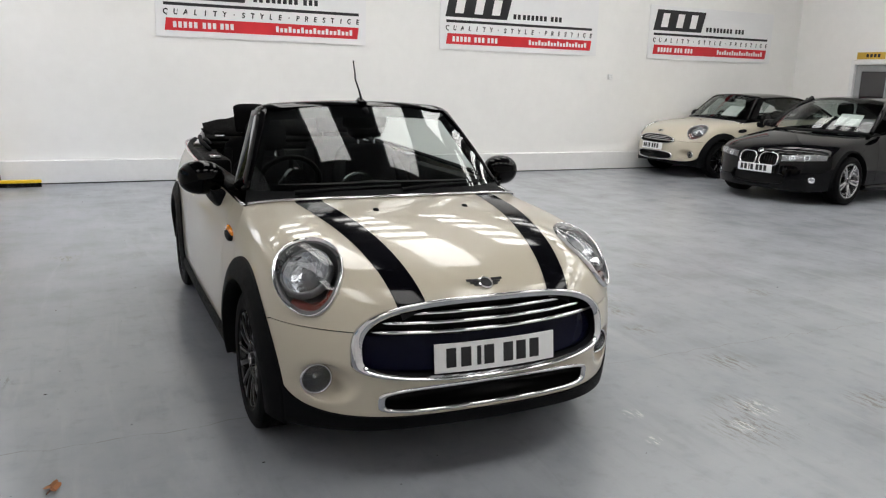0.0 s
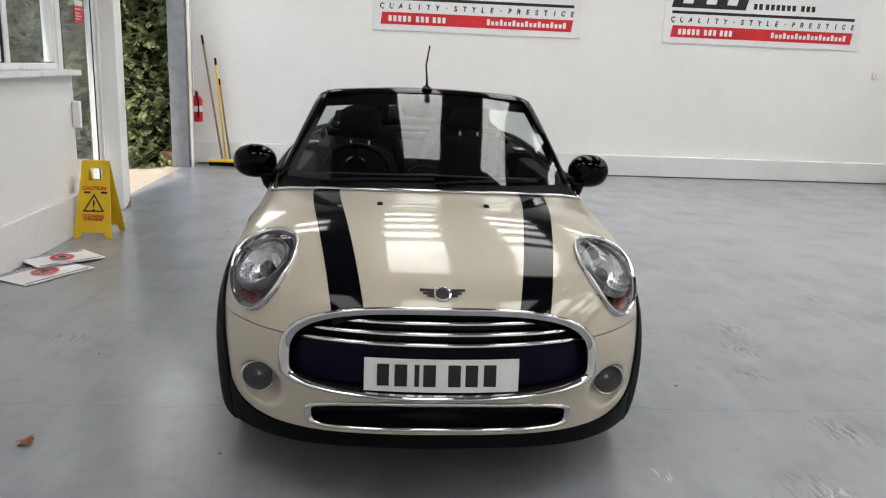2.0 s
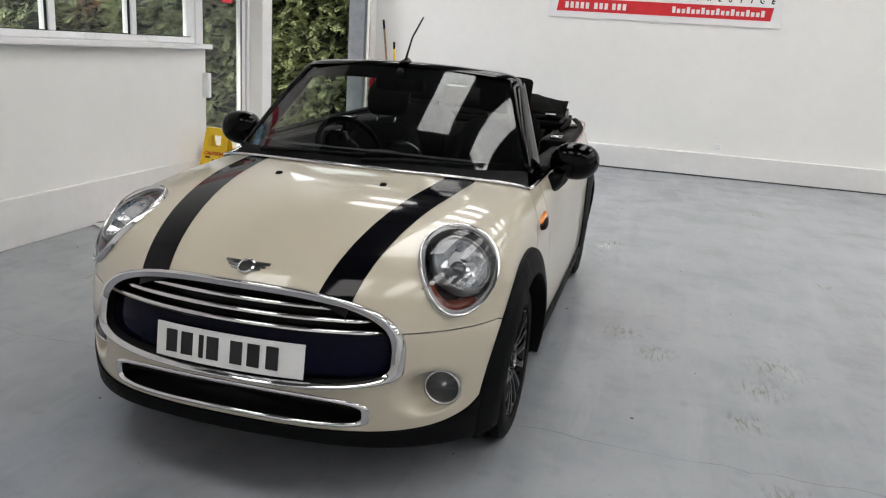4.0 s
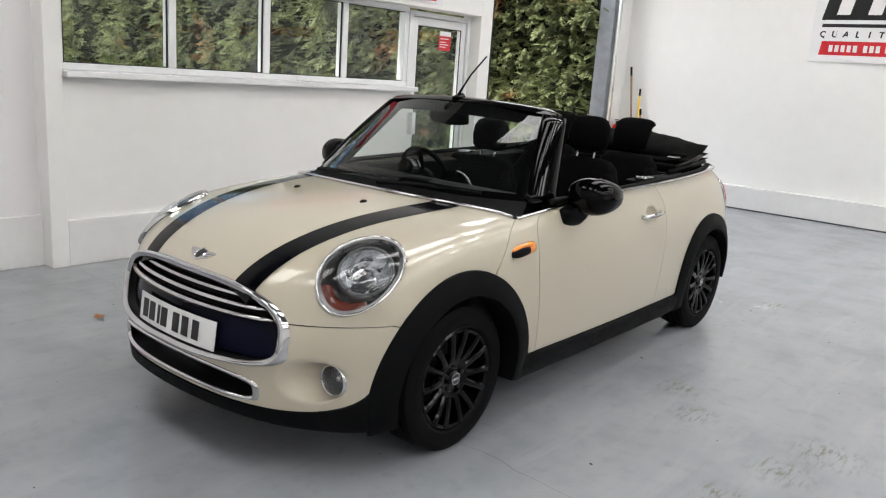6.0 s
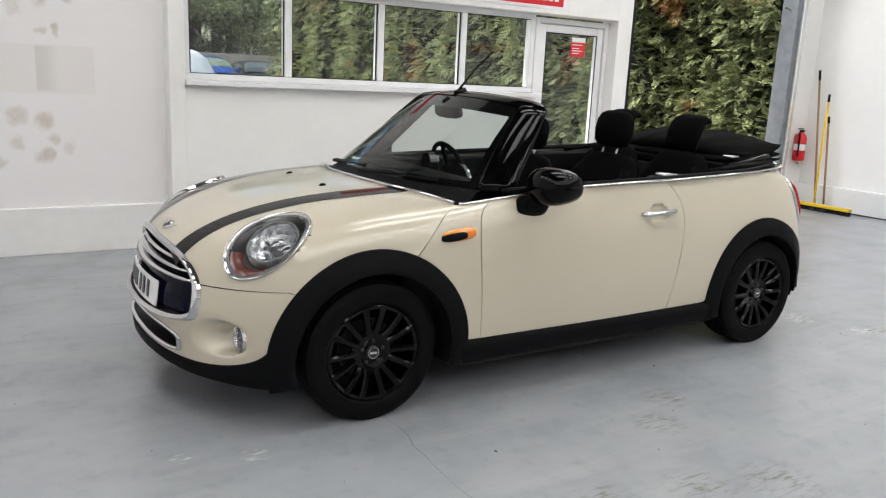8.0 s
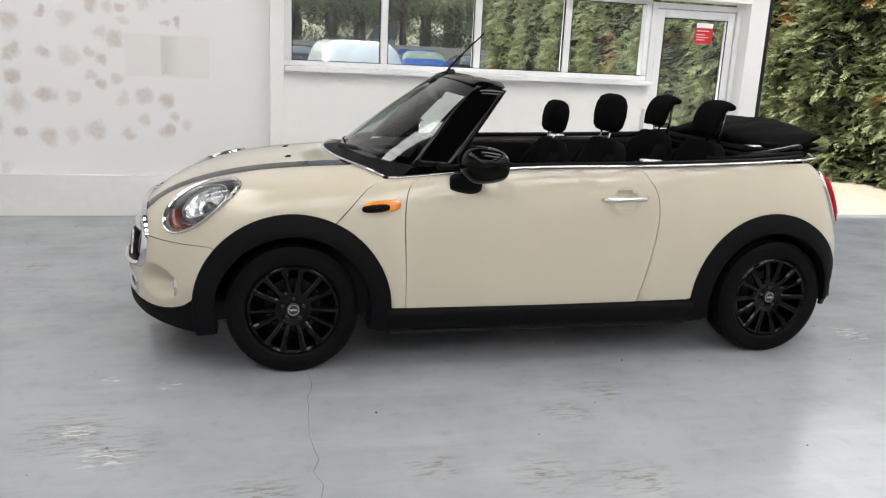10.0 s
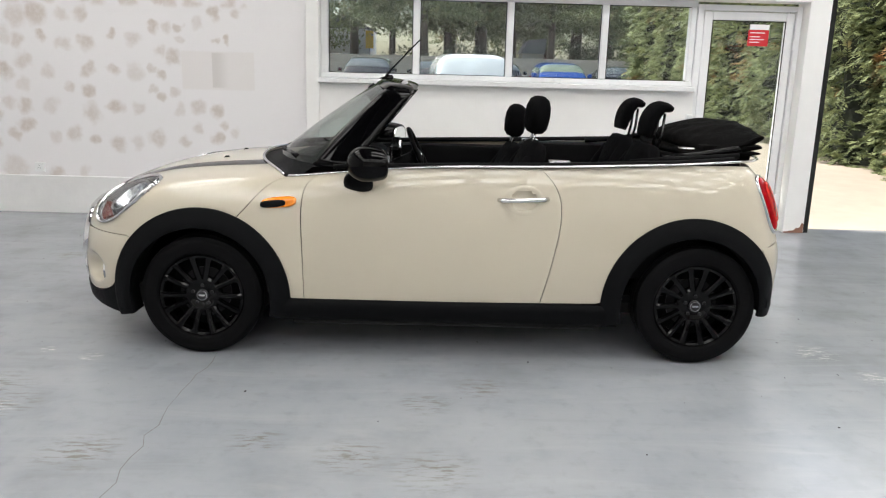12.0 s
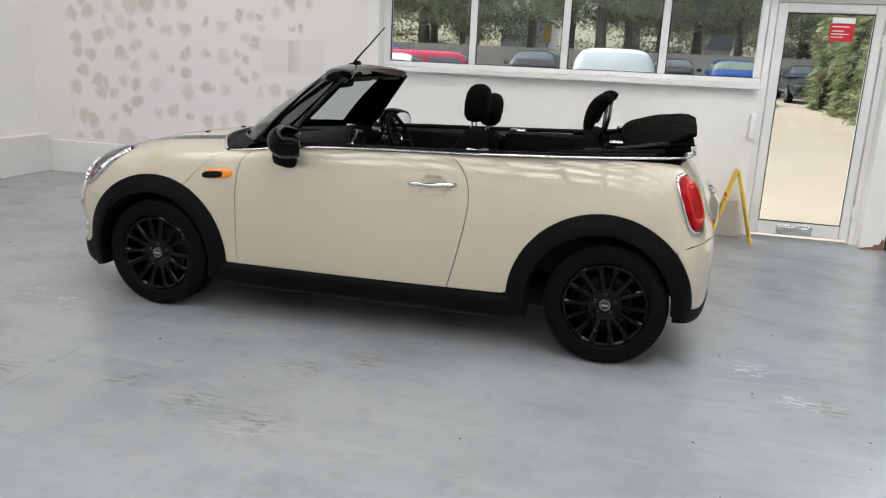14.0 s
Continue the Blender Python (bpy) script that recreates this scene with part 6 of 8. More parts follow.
    for m in (False, True):
        fl = mirrored if m else (lambda q: q)
        t = part("tail_lamp", fl(sheet(np.stack([tl(1.13, 0.001), tl(1.12, 0.010), tl(1.06, 0.015), tl(0.99, 0.012)], 1), out=o.n, wrap=True)), M_CHROME, car, "upright red tail lamp in a chrome frame", smooth=True)
        part("lens", fl(sheet(np.stack([tl(1.0, 0.010), tl(0.95, 0.020), tl(0.7, 0.027), tl(0.35, 0.030), tl(0.01, 0.031)], 1), out=o.n, wrap=True)), M_TAIL, t, "red lens", smooth=True)
        part("light_guide", fl(sheet(np.stack([tl(0.72, 0.0275), tl(0.69, 0.031), tl(0.60, 0.032), tl(0.57, 0.0285)], 1), out=o.n, wrap=True)), M_TAILB, t, "brighter red ring in the lens", smooth=True)
    part("boot_handle", boxes((-0.19, 0.19, 2.975, 3.0, 0.80, 0.835), bevel=0.01), M_CHROME, car, smooth=True, sharp=40)
    plate(car, "number_plate", Matrix.Translation((0, 3.015, 0.72)) @ pose(0, 0, 0, 0, 0, 180))

    # cabin: floor, dashboard, binnacle, wheel, console, rear side trim
    part("cabin_floor", boxes((-0.70, 0.70, 0.40, 2.36, 0.29, 0.33)), M_DASH, car)
    secs = []
    for x in np.linspace(-0.67, 0.67, 23):
        cen = 1 - (x / 0.70) ** 2
        secs.append([(x, 0.52 - 0.16 * cen, 0.945 + 0.02 * cen), (x, 0.64, 0.965 + 0.015 * cen), (x, 0.80, 0.955), (x, 0.865, 0.925), (x, 0.88, 0.86), (x, 0.84, 0.72), (x, 0.78, 0.55), (x, 0.58, 0.45), (x, 0.52, 0.45)])
    dash = part("dashboard", loft(secs), M_DASH, car, "black dashboard", smooth=True, sharp=50)
    part("centre_dial", lathe([(0.875, 0.118), (0.905, 0.112), (0.908, 0.098), (0.895, 0.095), (0.893, 0.001)], 40, "y", (0, 0, 0.885)), M_CHROME_DARK, dash, "round centre display in a dark ring", smooth=True, sharp=40)
    part("speaker_hump", lathe([(0.968, 0.10), (0.985, 0.085), (0.987, 0.0005)], 28, "z", (0, 0.56, 0)), M_DASH, dash, smooth=True)
    for x in (0.60, -0.60):
        part("air_vent", lathe([(0.86, 0.055), (0.895, 0.053), (0.897, 0.042), (0.885, 0.001)], 28, "y", (x, 0, 0.86)), M_CHROME_DARK, dash, "round air vent", smooth=True, sharp=40)
    part("instrument", lathe([(0.88, 0.06), (0.93, 0.062), (0.935, 0.052), (0.925, 0.001)], 28, "y", (-0.36, 0.0, 0.965)), M_CHROME_DARK, dash, "round instrument pod", smooth=True, sharp=40)
    for x, z, r in ((0.60, 0.86, 0.055), (-0.60, 0.86, 0.055), (0.0, 0.885, 0.114)):
        part("chrome_ring", lathe([(0.894, r), (0.904, r * 1.0), (0.906, r * 0.93), (0.896, r * 0.90)], 40, "y", (x, 0, z)), M_CHROME, dash, "chrome ring", smooth=True, sharp=40)
    part("chrome_ring", lathe([(0.93, 0.063), (0.940, 0.061), (0.940, 0.055), (0.93, 0.053)], 36, "y", (-0.36, 0, 0.965)), M_CHROME, dash, "chrome ring", smooth=True, sharp=40)
    def ring_pts(r, n=40):
        c, ax = Vector((-0.36, 1.06, 0.915)), Vector((0, 0.90, 0.42)).normalized()
        u = Vector((1, 0, 0))
        v = ax.cross(u).normalized()
        return [tuple(c + u * math.cos(a) * r + v * math.sin(a) * r) for a in (2 * math.pi * k / n for k in range(n))], c, u, v, ax
    pts, c, u, v, ax = ring_pts(0.178)
    stw = part("steering_wheel", tube(pts, 0.0145, 10, closed=True), M_DASH, car, "black leather steering wheel", smooth=True)
    part("wheel_boss", loft([[tuple(c + u * math.cos(a) * r + v * math.sin(a) * r * 0.9 + ax * d) for a in (2 * math.pi * k / 20 for k in range(20))] for r, d in ((0.05, -0.05), (0.068, -0.03), (0.064, 0.0), (0.03, 0.012))]), M_DASH, stw, smooth=True)
    for a in (0.15, math.pi - 0.15, -math.pi / 2):
        part("wheel_spoke", tube([tuple(c + u * math.cos(a) * 0.05 + v * math.sin(a) * 0.05 - ax * 0.015), tuple(c + u * math.cos(a) * 0.17 + v * math.sin(a) * 0.17)], 0.014, 8), M_DASH, stw, smooth=True)
    part("wheel_emblem", loft([[tuple(c + u * math.cos(a) * r + v * math.sin(a) * r + ax * d) for a in (2 * math.pi * k / 20 for k in range(20))] for r, d in ((0.02, 0.010), (0.018, 0.015))]), M_CHROME, stw)
    part("steering_column", tube([tuple(c - ax * 0.03), tuple(c - ax * 0.25)], 0.045, 12), M_DASH, car, smooth=True)
    part("centre_console", boxes((-0.10, 0.10, 0.80, 1.75, 0.33, 0.52), (-0.07, 0.07, 1.30, 1.62, 0.5, 0.62), bevel=0.02), M_DASH, car, smooth=True, sharp=40)
    part("gear_lever", tube([(0, 1.05, 0.52), (0, 1.06, 0.64), (0, 1.06, 0.70)], [0.01, 0.012, 0.022], 10), M_DASH, car, smooth=True)
    both("rear_side_trim", lambda: boxes((0.56, 0.735, 1.71, 2.50, 0.42, 0.995), bevel=0.03), M_DASH, car, "black rear side trim", sharp=40)
    both("belt_guide", lambda: boxes((0.62, 0.69, 1.73, 1.84, 0.990, 1.014), bevel=0.010), M_CHROME, car, "chrome trim at the seat belt outlet", sharp=40)
    both("roof_catch", lambda: boxes((0.48, 0.55, 2.43, 2.50, 1.070, 1.085), bevel=0.007), M_CHROME, car, "chrome catch by the folded roof", sharp=40)
    # inner mirror
    im = part("rear_view_mirror", pad([((x, 0.80, 1.285), Vector((0, 1, 0.2)).normalized(), Vector((0, -0.2, 1)).normalized(), d, h) for x, d, h in ((-0.125, 0.006, 0.010), (-0.118, 0.016, 0.028), (-0.08, 0.024, 0.036), (0.0, 0.027, 0.039), (0.08, 0.024, 0.036), (0.118, 0.016, 0.028), (0.125, 0.006, 0.010))], 18), M_BLACKP, car, "black rear view mirror", smooth=True)
    part("mirror_stem", tube([(0, 0.79, 1.30), (0, 0.775, 1.335), (0, 0.80, 1.35)], 0.016, 8), M_BLACKP, im, smooth=True)
    both("sun_visor", lambda: boxes((0.10, 0.44, 0.90, 1.015, 1.300, 1.316), bevel=0.006), M_DASH, car)
    # seats
    for x in (0.315, -0.36):
        dy = 0.02 if x > 0 else -0.03
        low = 0.0 if x > 0 or coupe else 0.072
        s = seat("black cloth front seat", x, 1.52 + dy, 0.50 - low, parent=car)
        headrest(s, x, 1.685 + dy, 1.122 - low, d=0.066)
        r = seat("black cloth rear seat", x * 0.86, 2.20, 0.50, rear=True, width=0.24, parent=car, name="rear_seat")
        rear_headrest(r, x * 0.86)
    if coupe:
        hard_roof(car, B)
        return car
    # tonneau and folded roof in layers
    part("tonneau", boxes((-0.62, 0.62, 2.40, 2.72, 0.985, 1.035), (-0.54, 0.54, 2.54, 2.80, 1.02, 1.10), bevel=0.02), M_CANVAS, car, smooth=True, sharp=40)
    def bundle(w, yf, yr, zf, zr, th, sag, seed, amp=0.004, n=56):
        """A folded pack of canvas across the car: front edge yf at height zf, rear edge yr at zr, th thick, sinking by sag to its ends."""
        rnd = random.Random(seed)
        ph = [rnd.uniform(0, 6) for _ in range(4)]
        secs = []
        for i in range(n):
            t = -1 + 2 * i / (n - 1)
            drop = sag * abs(t) ** 2.6
            e = max(0.0, (abs(t) - 0.95) / 0.05) ** 2
            y0, y1, h = yf + 0.09 * t * t + 0.02 * e, yr - 0.015 * t * t - 0.02 * e, th * (1 - 0.50 * abs(t) ** 3 - 0.30 * e)
            ring = []
            for k in range(40):
                a = 2 * math.pi * k / 40
                c, q = math.cos(a), math.sin(a)
                u = (math.copysign(abs(c) ** 0.55, c) + 1) / 2
                v = math.copysign(abs(q) ** 0.7, q) * 0.5
                crease = amp * math.sin(7 * t + ph[0] + 5 * u) + amp * 0.7 * math.sin(17 * t + ph[1] - 6 * u) + amp * 0.45 * math.sin(36 * t + ph[2] + 9 * u)
                dome = 0.008 * math.sin(math.pi * u)
                h2 = h * (1.10 - 0.45 * u)
                ring.append((w * t, y0 + (y1 - y0) * u, zf + (zr - zf) * u - drop * (1.35 - 0.35 * u) - h / 2 + h2 * v + (dome if v > 0 else 0) + crease * (1 if v > 0 else 0.4)))
            secs.append(ring)
        return loft(secs)
    rf = part("folded_roof", bundle(0.585, 2.475, 2.858, 1.140, 1.226, 0.078, 0.070, 3), M_CANVAS, car, "black canvas roof folded flat in layers", smooth=True, sharp=70)
    part("roof_fold", bundle(0.595, 2.49, 2.852, 1.098, 1.128, 0.050, 0.022, 5, 0.003), M_CANVAS, rf, smooth=True, sharp=70)
    part("roof_fold", bundle(0.605, 2.42, 2.842, 1.068, 1.082, 0.044, 0.006, 8, 0.002), M_CANVAS, rf, smooth=True, sharp=70)
    for s in (1, -1):
        part("roof_frame", tube([(s * 0.60, 2.32, 1.030), (s * 0.615, 2.50, 1.055), (s * 0.60, 2.68, 1.085), (s * 0.56, 2.76, 1.09)], 0.016, 8), M_BLACKG, rf, smooth=True)
        part("roof_frame", tube([(s * 0.63, 2.15, 1.012), (s * 0.645, 2.45, 1.038), (s * 0.62, 2.70, 1.055)], 0.015, 8), M_RUBBER, rf, smooth=True)
    return car


small_car()
small_car(True, pose(7.95 + 0.30, 7.32, 0, 0, 0, -92))


# ---- the dark saloon beside the coupe ----
M_DARKPAINT = mat("black_car_paint", (0.0015, 0.0015, 0.0022), 0.04, var=0.0, rvar=0.0, spec=0.25)
M_SILVER = mat("silver_alloy", (0.45, 0.45, 0.46), 0.25, metal=0.9, var=0.1)
saloon_body = Body(
    side=((0.05, 0.2, 0.35, 0.55, 0.70, 0.82, 0.93, 1.1), (0.80, 0.86, 0.885, 0.895, 0.885, 0.86, 0.82, 0.75)),
    plan=((-0.9, -0.5, 0.0, 1.0, 2.5, 3.2, 3.8), (-0.10, -0.02, 0.0, 0.005, 0.005, -0.02, -0.12)),
    front=((0.05, 0.2, 0.35, 0.5, 0.62, 0.72, 0.85, 1.0), (-0.72, -0.80, -0.815, -0.81, -0.795, -0.75, -0.55, -0.2)), fcurve=(0.22, 0.34),
    top=((-1.0, -0.8, -0.6, -0.3, 0.1, 0.5, 1.0, 2.0, 3.0, 3.5, 3.9), (0.62, 0.715, 0.785, 0.85, 0.915, 0.965, 1.03, 1.10, 1.05, 1.02, 0.9)), crown=(0.06, 0.12),
    rear=((0.05, 0.4, 0.7, 0.9, 1.1), (3.75, 3.82, 3.82, 3.78, 3.7)), rcurve=(0.12, 0.15), k=(0.08, 0.10, 0.10))


def saloon(m):
    B = saloon_body
    car = tagged(thing("saloon_car", "glossy black four-door saloon with a twin grille, parked", "car", m=m))
    mir = np.array([-1, 1, 1])
    R0, wb = 0.40, 2.81
    kid = [((s * 0.155, 0.575), 0.135, 0.092) for s in (1, -1)]

    def holes(P):
        r = np.zeros(len(P), bool)
        for (cx, cz), a, b2 in kid:
            r |= in_loop(P, cx, cz, a, b2, 3.0, r=0.95)
        return r | in_loop(P, 0, 0.33, 0.40, 0.085, 3.5, r=0.95)
    edge = run([(0.86, -0.33, 0.56), (0.78, -0.52, 0.60), (0.5, -0.72, 0.655), (0.25, -0.77, 0.67), (0, -0.78, 0.675), (-0.25, -0.77, 0.67), (-0.5, -0.72, 0.655), (-0.78, -0.52, 0.60), (-0.86, -0.33, 0.56)], 110)
    side = run(np.vstack([arc(0, 0.33, R0, 145, 60, 20, 0.88), [(0.87, 0.40, 0.80), (0.80, 0.52, 0.92)]]), 46, smooth=False)
    rear_e = run([(0.80, 0.52, 0.92), (0.55, 0.34, 0.935), (0.25, 0.25, 0.945), (0, 0.23, 0.95), (-0.25, 0.25, 0.945), (-0.55, 0.34, 0.935), (-0.80, 0.52, 0.92)], 110)
    edge[0], edge[-1] = side[0], side[0] * mir
    rear_e[0], rear_e[-1] = side[-1], side[-1] * mir
    panel(B, "bonnet", edge, rear_e, side, side * mir, M_DARKPAINT, car, "long black bonnet", both=False, drop=holes)
    bl = run([(0.84, -0.40, 0.20), (0.6, -0.68, 0.19), (0.3, -0.78, 0.19), (0, -0.81, 0.19), (-0.3, -0.78, 0.19), (-0.6, -0.68, 0.19), (-0.84, -0.40, 0.20)], 110)
    bs = run([(0.84, -0.40, 0.20), (0.87, -0.40, 0.38), side[0]], 36)
    bl[0], bl[-1] = bs[0], bs[0] * mir
    panel(B, "front_bumper", bl, edge, bs, bs * mir, M_DARKPAINT, car, "black front bumper", both=False, drop=holes)
    wing_l = run(np.vstack([[(0.80, 0.52, 0.92), (0.87, 0.40, 0.80)], arc(0, 0.33, R0, 60, -12, 20, 0.88)]), 36, smooth=False)
    d1 = run([(0.795, 0.70, 0.925), (0.87, 0.66, 0.75), (0.885, 0.64, 0.45), (0.87, 0.64, 0.24)], 36)
    panel(B, "front_wing", run([wing_l[0], d1[0]], 10), run([wing_l[-1], d1[-1]], 10), wing_l, d1, M_DARKPAINT, car)
    d2 = run([(0.79, 1.75, 0.955), (0.87, 1.75, 0.75), (0.885, 1.74, 0.45), (0.87, 1.74, 0.24)], 36)
    panel(B, "front_door", run([d1[0], (0.79, 1.2, 0.945), d2[0]], 40), run([d1[-1], d2[-1]], 40), d1, d2, M_DARKPAINT, car)
    d3 = run([(0.78, 2.55, 0.965), (0.86, 2.55, 0.80), (0.885, 2.42, 0.55), (0.87, 2.38, 0.24)], 36)
    panel(B, "rear_door", run([d2[0], d3[0]], 30), run([d2[-1], d3[-1]], 30), d2, d3, M_DARKPAINT, car)
    d4 = run([(0.70, 3.6, 0.96), (0.72, 3.72, 0.75), (0.74, 3.74, 0.45), (0.74, 3.70, 0.24)], 36)
    qb = run(np.vstack([[d3[-1]], arc(wb, 0.33, R0, 190, 0, 24, 0.88), [d4[-1]]]), 50, smooth=False)
    panel(B, "rear_quarter", run([d3[0], (0.76, 3.1, 0.97), d4[0]], 50), qb, d3, d4, M_DARKPAINT, car)
    both("sill", lambda: boxes((0.80, 0.885, 0.42, 2.40, 0.17, 0.245), bevel=0.015), M_DARKPAINT, car, sharp=40)
    arch_trim(B, car, 0.0, 0.33, 0.375, 0.405, -12, 192, name="arch_lip", lift=0.003)
    arch_trim(B, car, wb, 0.33, 0.375, 0.405, -12, 192, name="arch_lip", lift=0.003)
    for y in (0.0, wb):
        wheel_well(car, y, 0.33, 0.39, 0.5, 0.86)
        for s in (1, -1):
            wheel_thing(car, s * 0.775, y, 0.325, 0.235, 0.225, s, M_RUBBER, M_SILVER, M_SIGNK, spokes=10, pair=True, spread=(0.20, 0.13), hub_r=0.06)
    part("underbody", boxes((-0.6, 0.6, -0.6, 3.6, 0.16, 0.5), (-0.8, 0.8, 0.45, 2.35, 0.16, 0.5), (-0.75, 0.75, 0.3, 0.6, 0.3, 0.88), bevel=0.01), M_DARK, car)
    # twin grille, lower intake, lamps
    for (cx, cz), a, b2 in kid:
        L = super_loop(cx, cz, a, b2, 3.0, 60)
        def lp(k, d=0.0, off=0.0, cx=cx, cz=cz, L=L):
            Q = L.copy()
            Q[:, 0] = cx + (Q[:, 0] - cx) * k
            Q[:, 2] = cz + (Q[:, 2] - cz) * k
            q = front_loop(B, Q, off)
            q[:, 1] += d
            return q
        g = part("grille", sheet(np.stack([lp(1.03, 0, 0.002), lp(0.98, 0, 0.018), lp(0.90, 0, 0.012), lp(0.88, 0.01)], 1), out=(0, -1, 0), wrap=True), M_CHROME, car, "chrome-rimmed half of the twin grille", smooth=True)
        part("grille_mesh", sheet(np.stack([lp(0.9, 0.01), lp(0.88, 0.05), lp(0.02, 0.05)], 1), out=(0, -1, 0), wrap=True), M_MESH, g)
        for k in range(6):
            x = cx - a * 0.7 + a * 1.4 * k / 5
            p = front_loop(B, np.array([[x, 0, cz - b2 * 0.75], [x, 0, cz], [x, 0, cz + b2 * 0.75]]))
            part("grille_bar", tube([tuple(q + np.array([0, 0.02, 0])) for q in p], 0.005, 6), M_BLACKG, g)
    L = super_loop(0, 0.33, 0.40, 0.085, 3.5, 60)
    rows = []
    for k, d in ((0.99, 0.0), (0.96, 0.05), (0.02, 0.06)):
        Q = L.copy()
        Q[:, 0] *= k
        Q[:, 2] = 0.33 + (Q[:, 2] - 0.33) * k
        q = front_loop(B, Q)
        q[:, 1] += d
        rows.append(q)
    part("lower_intake", sheet(np.stack(rows, 1), out=(0, -1, 0), wrap=True), M_MESH, car)
    def lamp_grid(off, x0=0.335, x1=0.80, lo=0.0, hi=1.0):
        g = []
        for t in np.linspace(0, 1, 26):
            col = []
            for v in np.linspace(lo, hi, 8):
                x = x0 + (x1 - x0) * t
                zb, zt = 0.565 + 0.04 * t, 0.640 + 0.045 * t - 0.02 * t ** 4
                col.append((x, 0, zb + (zt - zb) * v))
            g.append(col)
        q = front_loop(B, np.array(g))
        return q + B.normal(q) * off
    for s in (False, True):
        lamp = part("headlamp", sheet(lamp_grid(0.004), out=(0.5, -1, 0.3), mirror=s), M_LAMPIN, car, "slanted twin headlamp", smooth=True)
        for cx in (0.46, 0.62):
            c = front_loop(B, np.array([[cx, 0, 0.612 + (cx - 0.46) * 0.1]]))[0]
            o = Oval(B, tuple(c), 0.042, 0.042)
            fl = mirrored if s else (lambda q: q)
            part("lamp_ring", fl(sheet(np.stack([o.at(TAU[::2], 1.0, 0.006, on=False), o.at(TAU[::2], 0.95, 0.02, on=False), o.at(TAU[::2], 0.75, 0.014, on=False), o.at(TAU[::2], 0.55, 0.0, on=False), o.at(TAU[::2], 0.02, 0.008, on=False)], 1), out=o.n, wrap=True)), M_REFLECT, lamp, smooth=True)
        p = part("lens", sheet(lamp_grid(0.024), out=(0.5, -1, 0.3), mirror=s), M_LENS, lamp, smooth=True)
        p.visible_shadow = False
        o = Oval(B, (0.70, -0.6, 0.34), 0.045, 0.04)
        fl = mirrored if s else (lambda q: q)
        part("fog_lamp", fl(sheet(np.stack([o.at(TAU[::2], r, d) for r, d in ((1.0, 0.002), (0.9, 0.010), (0.7, 0.004), (0.02, 0.006))], 1), out=o.n, wrap=True)), M_REFLECT, car, smooth=True)
    plate(car, "number_plate", Matrix.Translation((0, -0.835, 0.455)))
    c = B.along(np.array([[0, -0.73, 0]]), 2, 1.4, 0.3)[0]
    o = Oval(B, tuple(c), 0.04, 0.04)
    part("badge", sheet(np.stack([o.at(TAU[::3], r, d, on=False) for r, d in ((1, 0.002), (0.95, 0.008), (0.7, 0.009), (0.02, 0.009))], 1), out=o.n, wrap=True), M_CHROME, car, "plain round badge", smooth=True)
    # glasshouse
    gb = run([(0.76, 0.60, 0.95), (0.5, 0.42, 0.965), (0, 0.32, 0.975), (-0.5, 0.42, 0.965), (-0.76, 0.60, 0.95)], 40)
    gt = run([(0.57, 1.30, 1.375), (0.3, 1.22, 1.40), (0, 1.20, 1.405), (-0.3, 1.22, 1.40), (-0.57, 1.30, 1.375)], 40)
    g = np.stack([gb * (1 - t) + gt * t + np.array([0, -0.03, 0.03]) * math.sin(math.pi * t) for t in np.linspace(0, 1, 10)], 1)
    ws = part("windscreen", sheet(g, out=(0, -1, 1)), M_CARGLASS, car, smooth=True)
    ws.visible_shadow = False
    both("windscreen_pillar", lambda: tube([(0.77, 0.60, 0.95), (0.68, 0.96, 1.19), (0.58, 1.30, 1.385)], 0.035, 8), M_DARKPAINT, car)
    canopy(car, [(1.25, 0.78, 0.945, 0.575, 1.405), (1.9, 0.785, 0.955, 0.60, 1.43), (2.5, 0.77, 0.965, 0.58, 1.39), (3.1, 0.73, 0.975, 0.54, 1.20), (3.45, 0.70, 0.98, 0.52, 1.05)], M_DARKPAINT, (0, 30))
    part("dashboard", boxes((-0.72, 0.72, 0.55, 1.0, 0.80, 0.93), bevel=0.04), M_DASH, car, smooth=True, sharp=40)
    for x in (0.38, -0.38):
        s = seat("dark front seat", x, 1.75, 0.5, parent=car)
        headrest(s, x, 1.93, 1.12)
    part("price_sheet", loft([[(0.20, 0.62, 1.03), (0.52, 0.68, 1.02), (0.45, 0.95, 1.17), (0.15, 0.90, 1.18)], [(0.20, 0.624, 1.026), (0.52, 0.684, 1.016), (0.45, 0.954, 1.166), (0.15, 0.904, 1.176)]]), M_PAPER, car, "white price sheet behind the windscreen")
    def mshell():
        return loft([rounded((0.95, 0.80 + 0.06 * t, 0.98), (1, 0, 0), (0, 0, 1), None, 0.10 * r, 0.06 * r, 18, 2.6) for t, r in ((-1.2, 0.1), (-1, 0.5), (-0.5, 0.85), (0.3, 1.0), (0.8, 0.98))])
    both("wing_mirror", mshell, M_DARKPAINT, car)
    both("mirror_foot", lambda: tube([(0.80, 0.80, 0.93), (0.90, 0.80, 0.96)], 0.02, 8), M_BLACKP, car)
    return car


saloon(pose(7.75, 4.70, 0, 0, 0, -81))

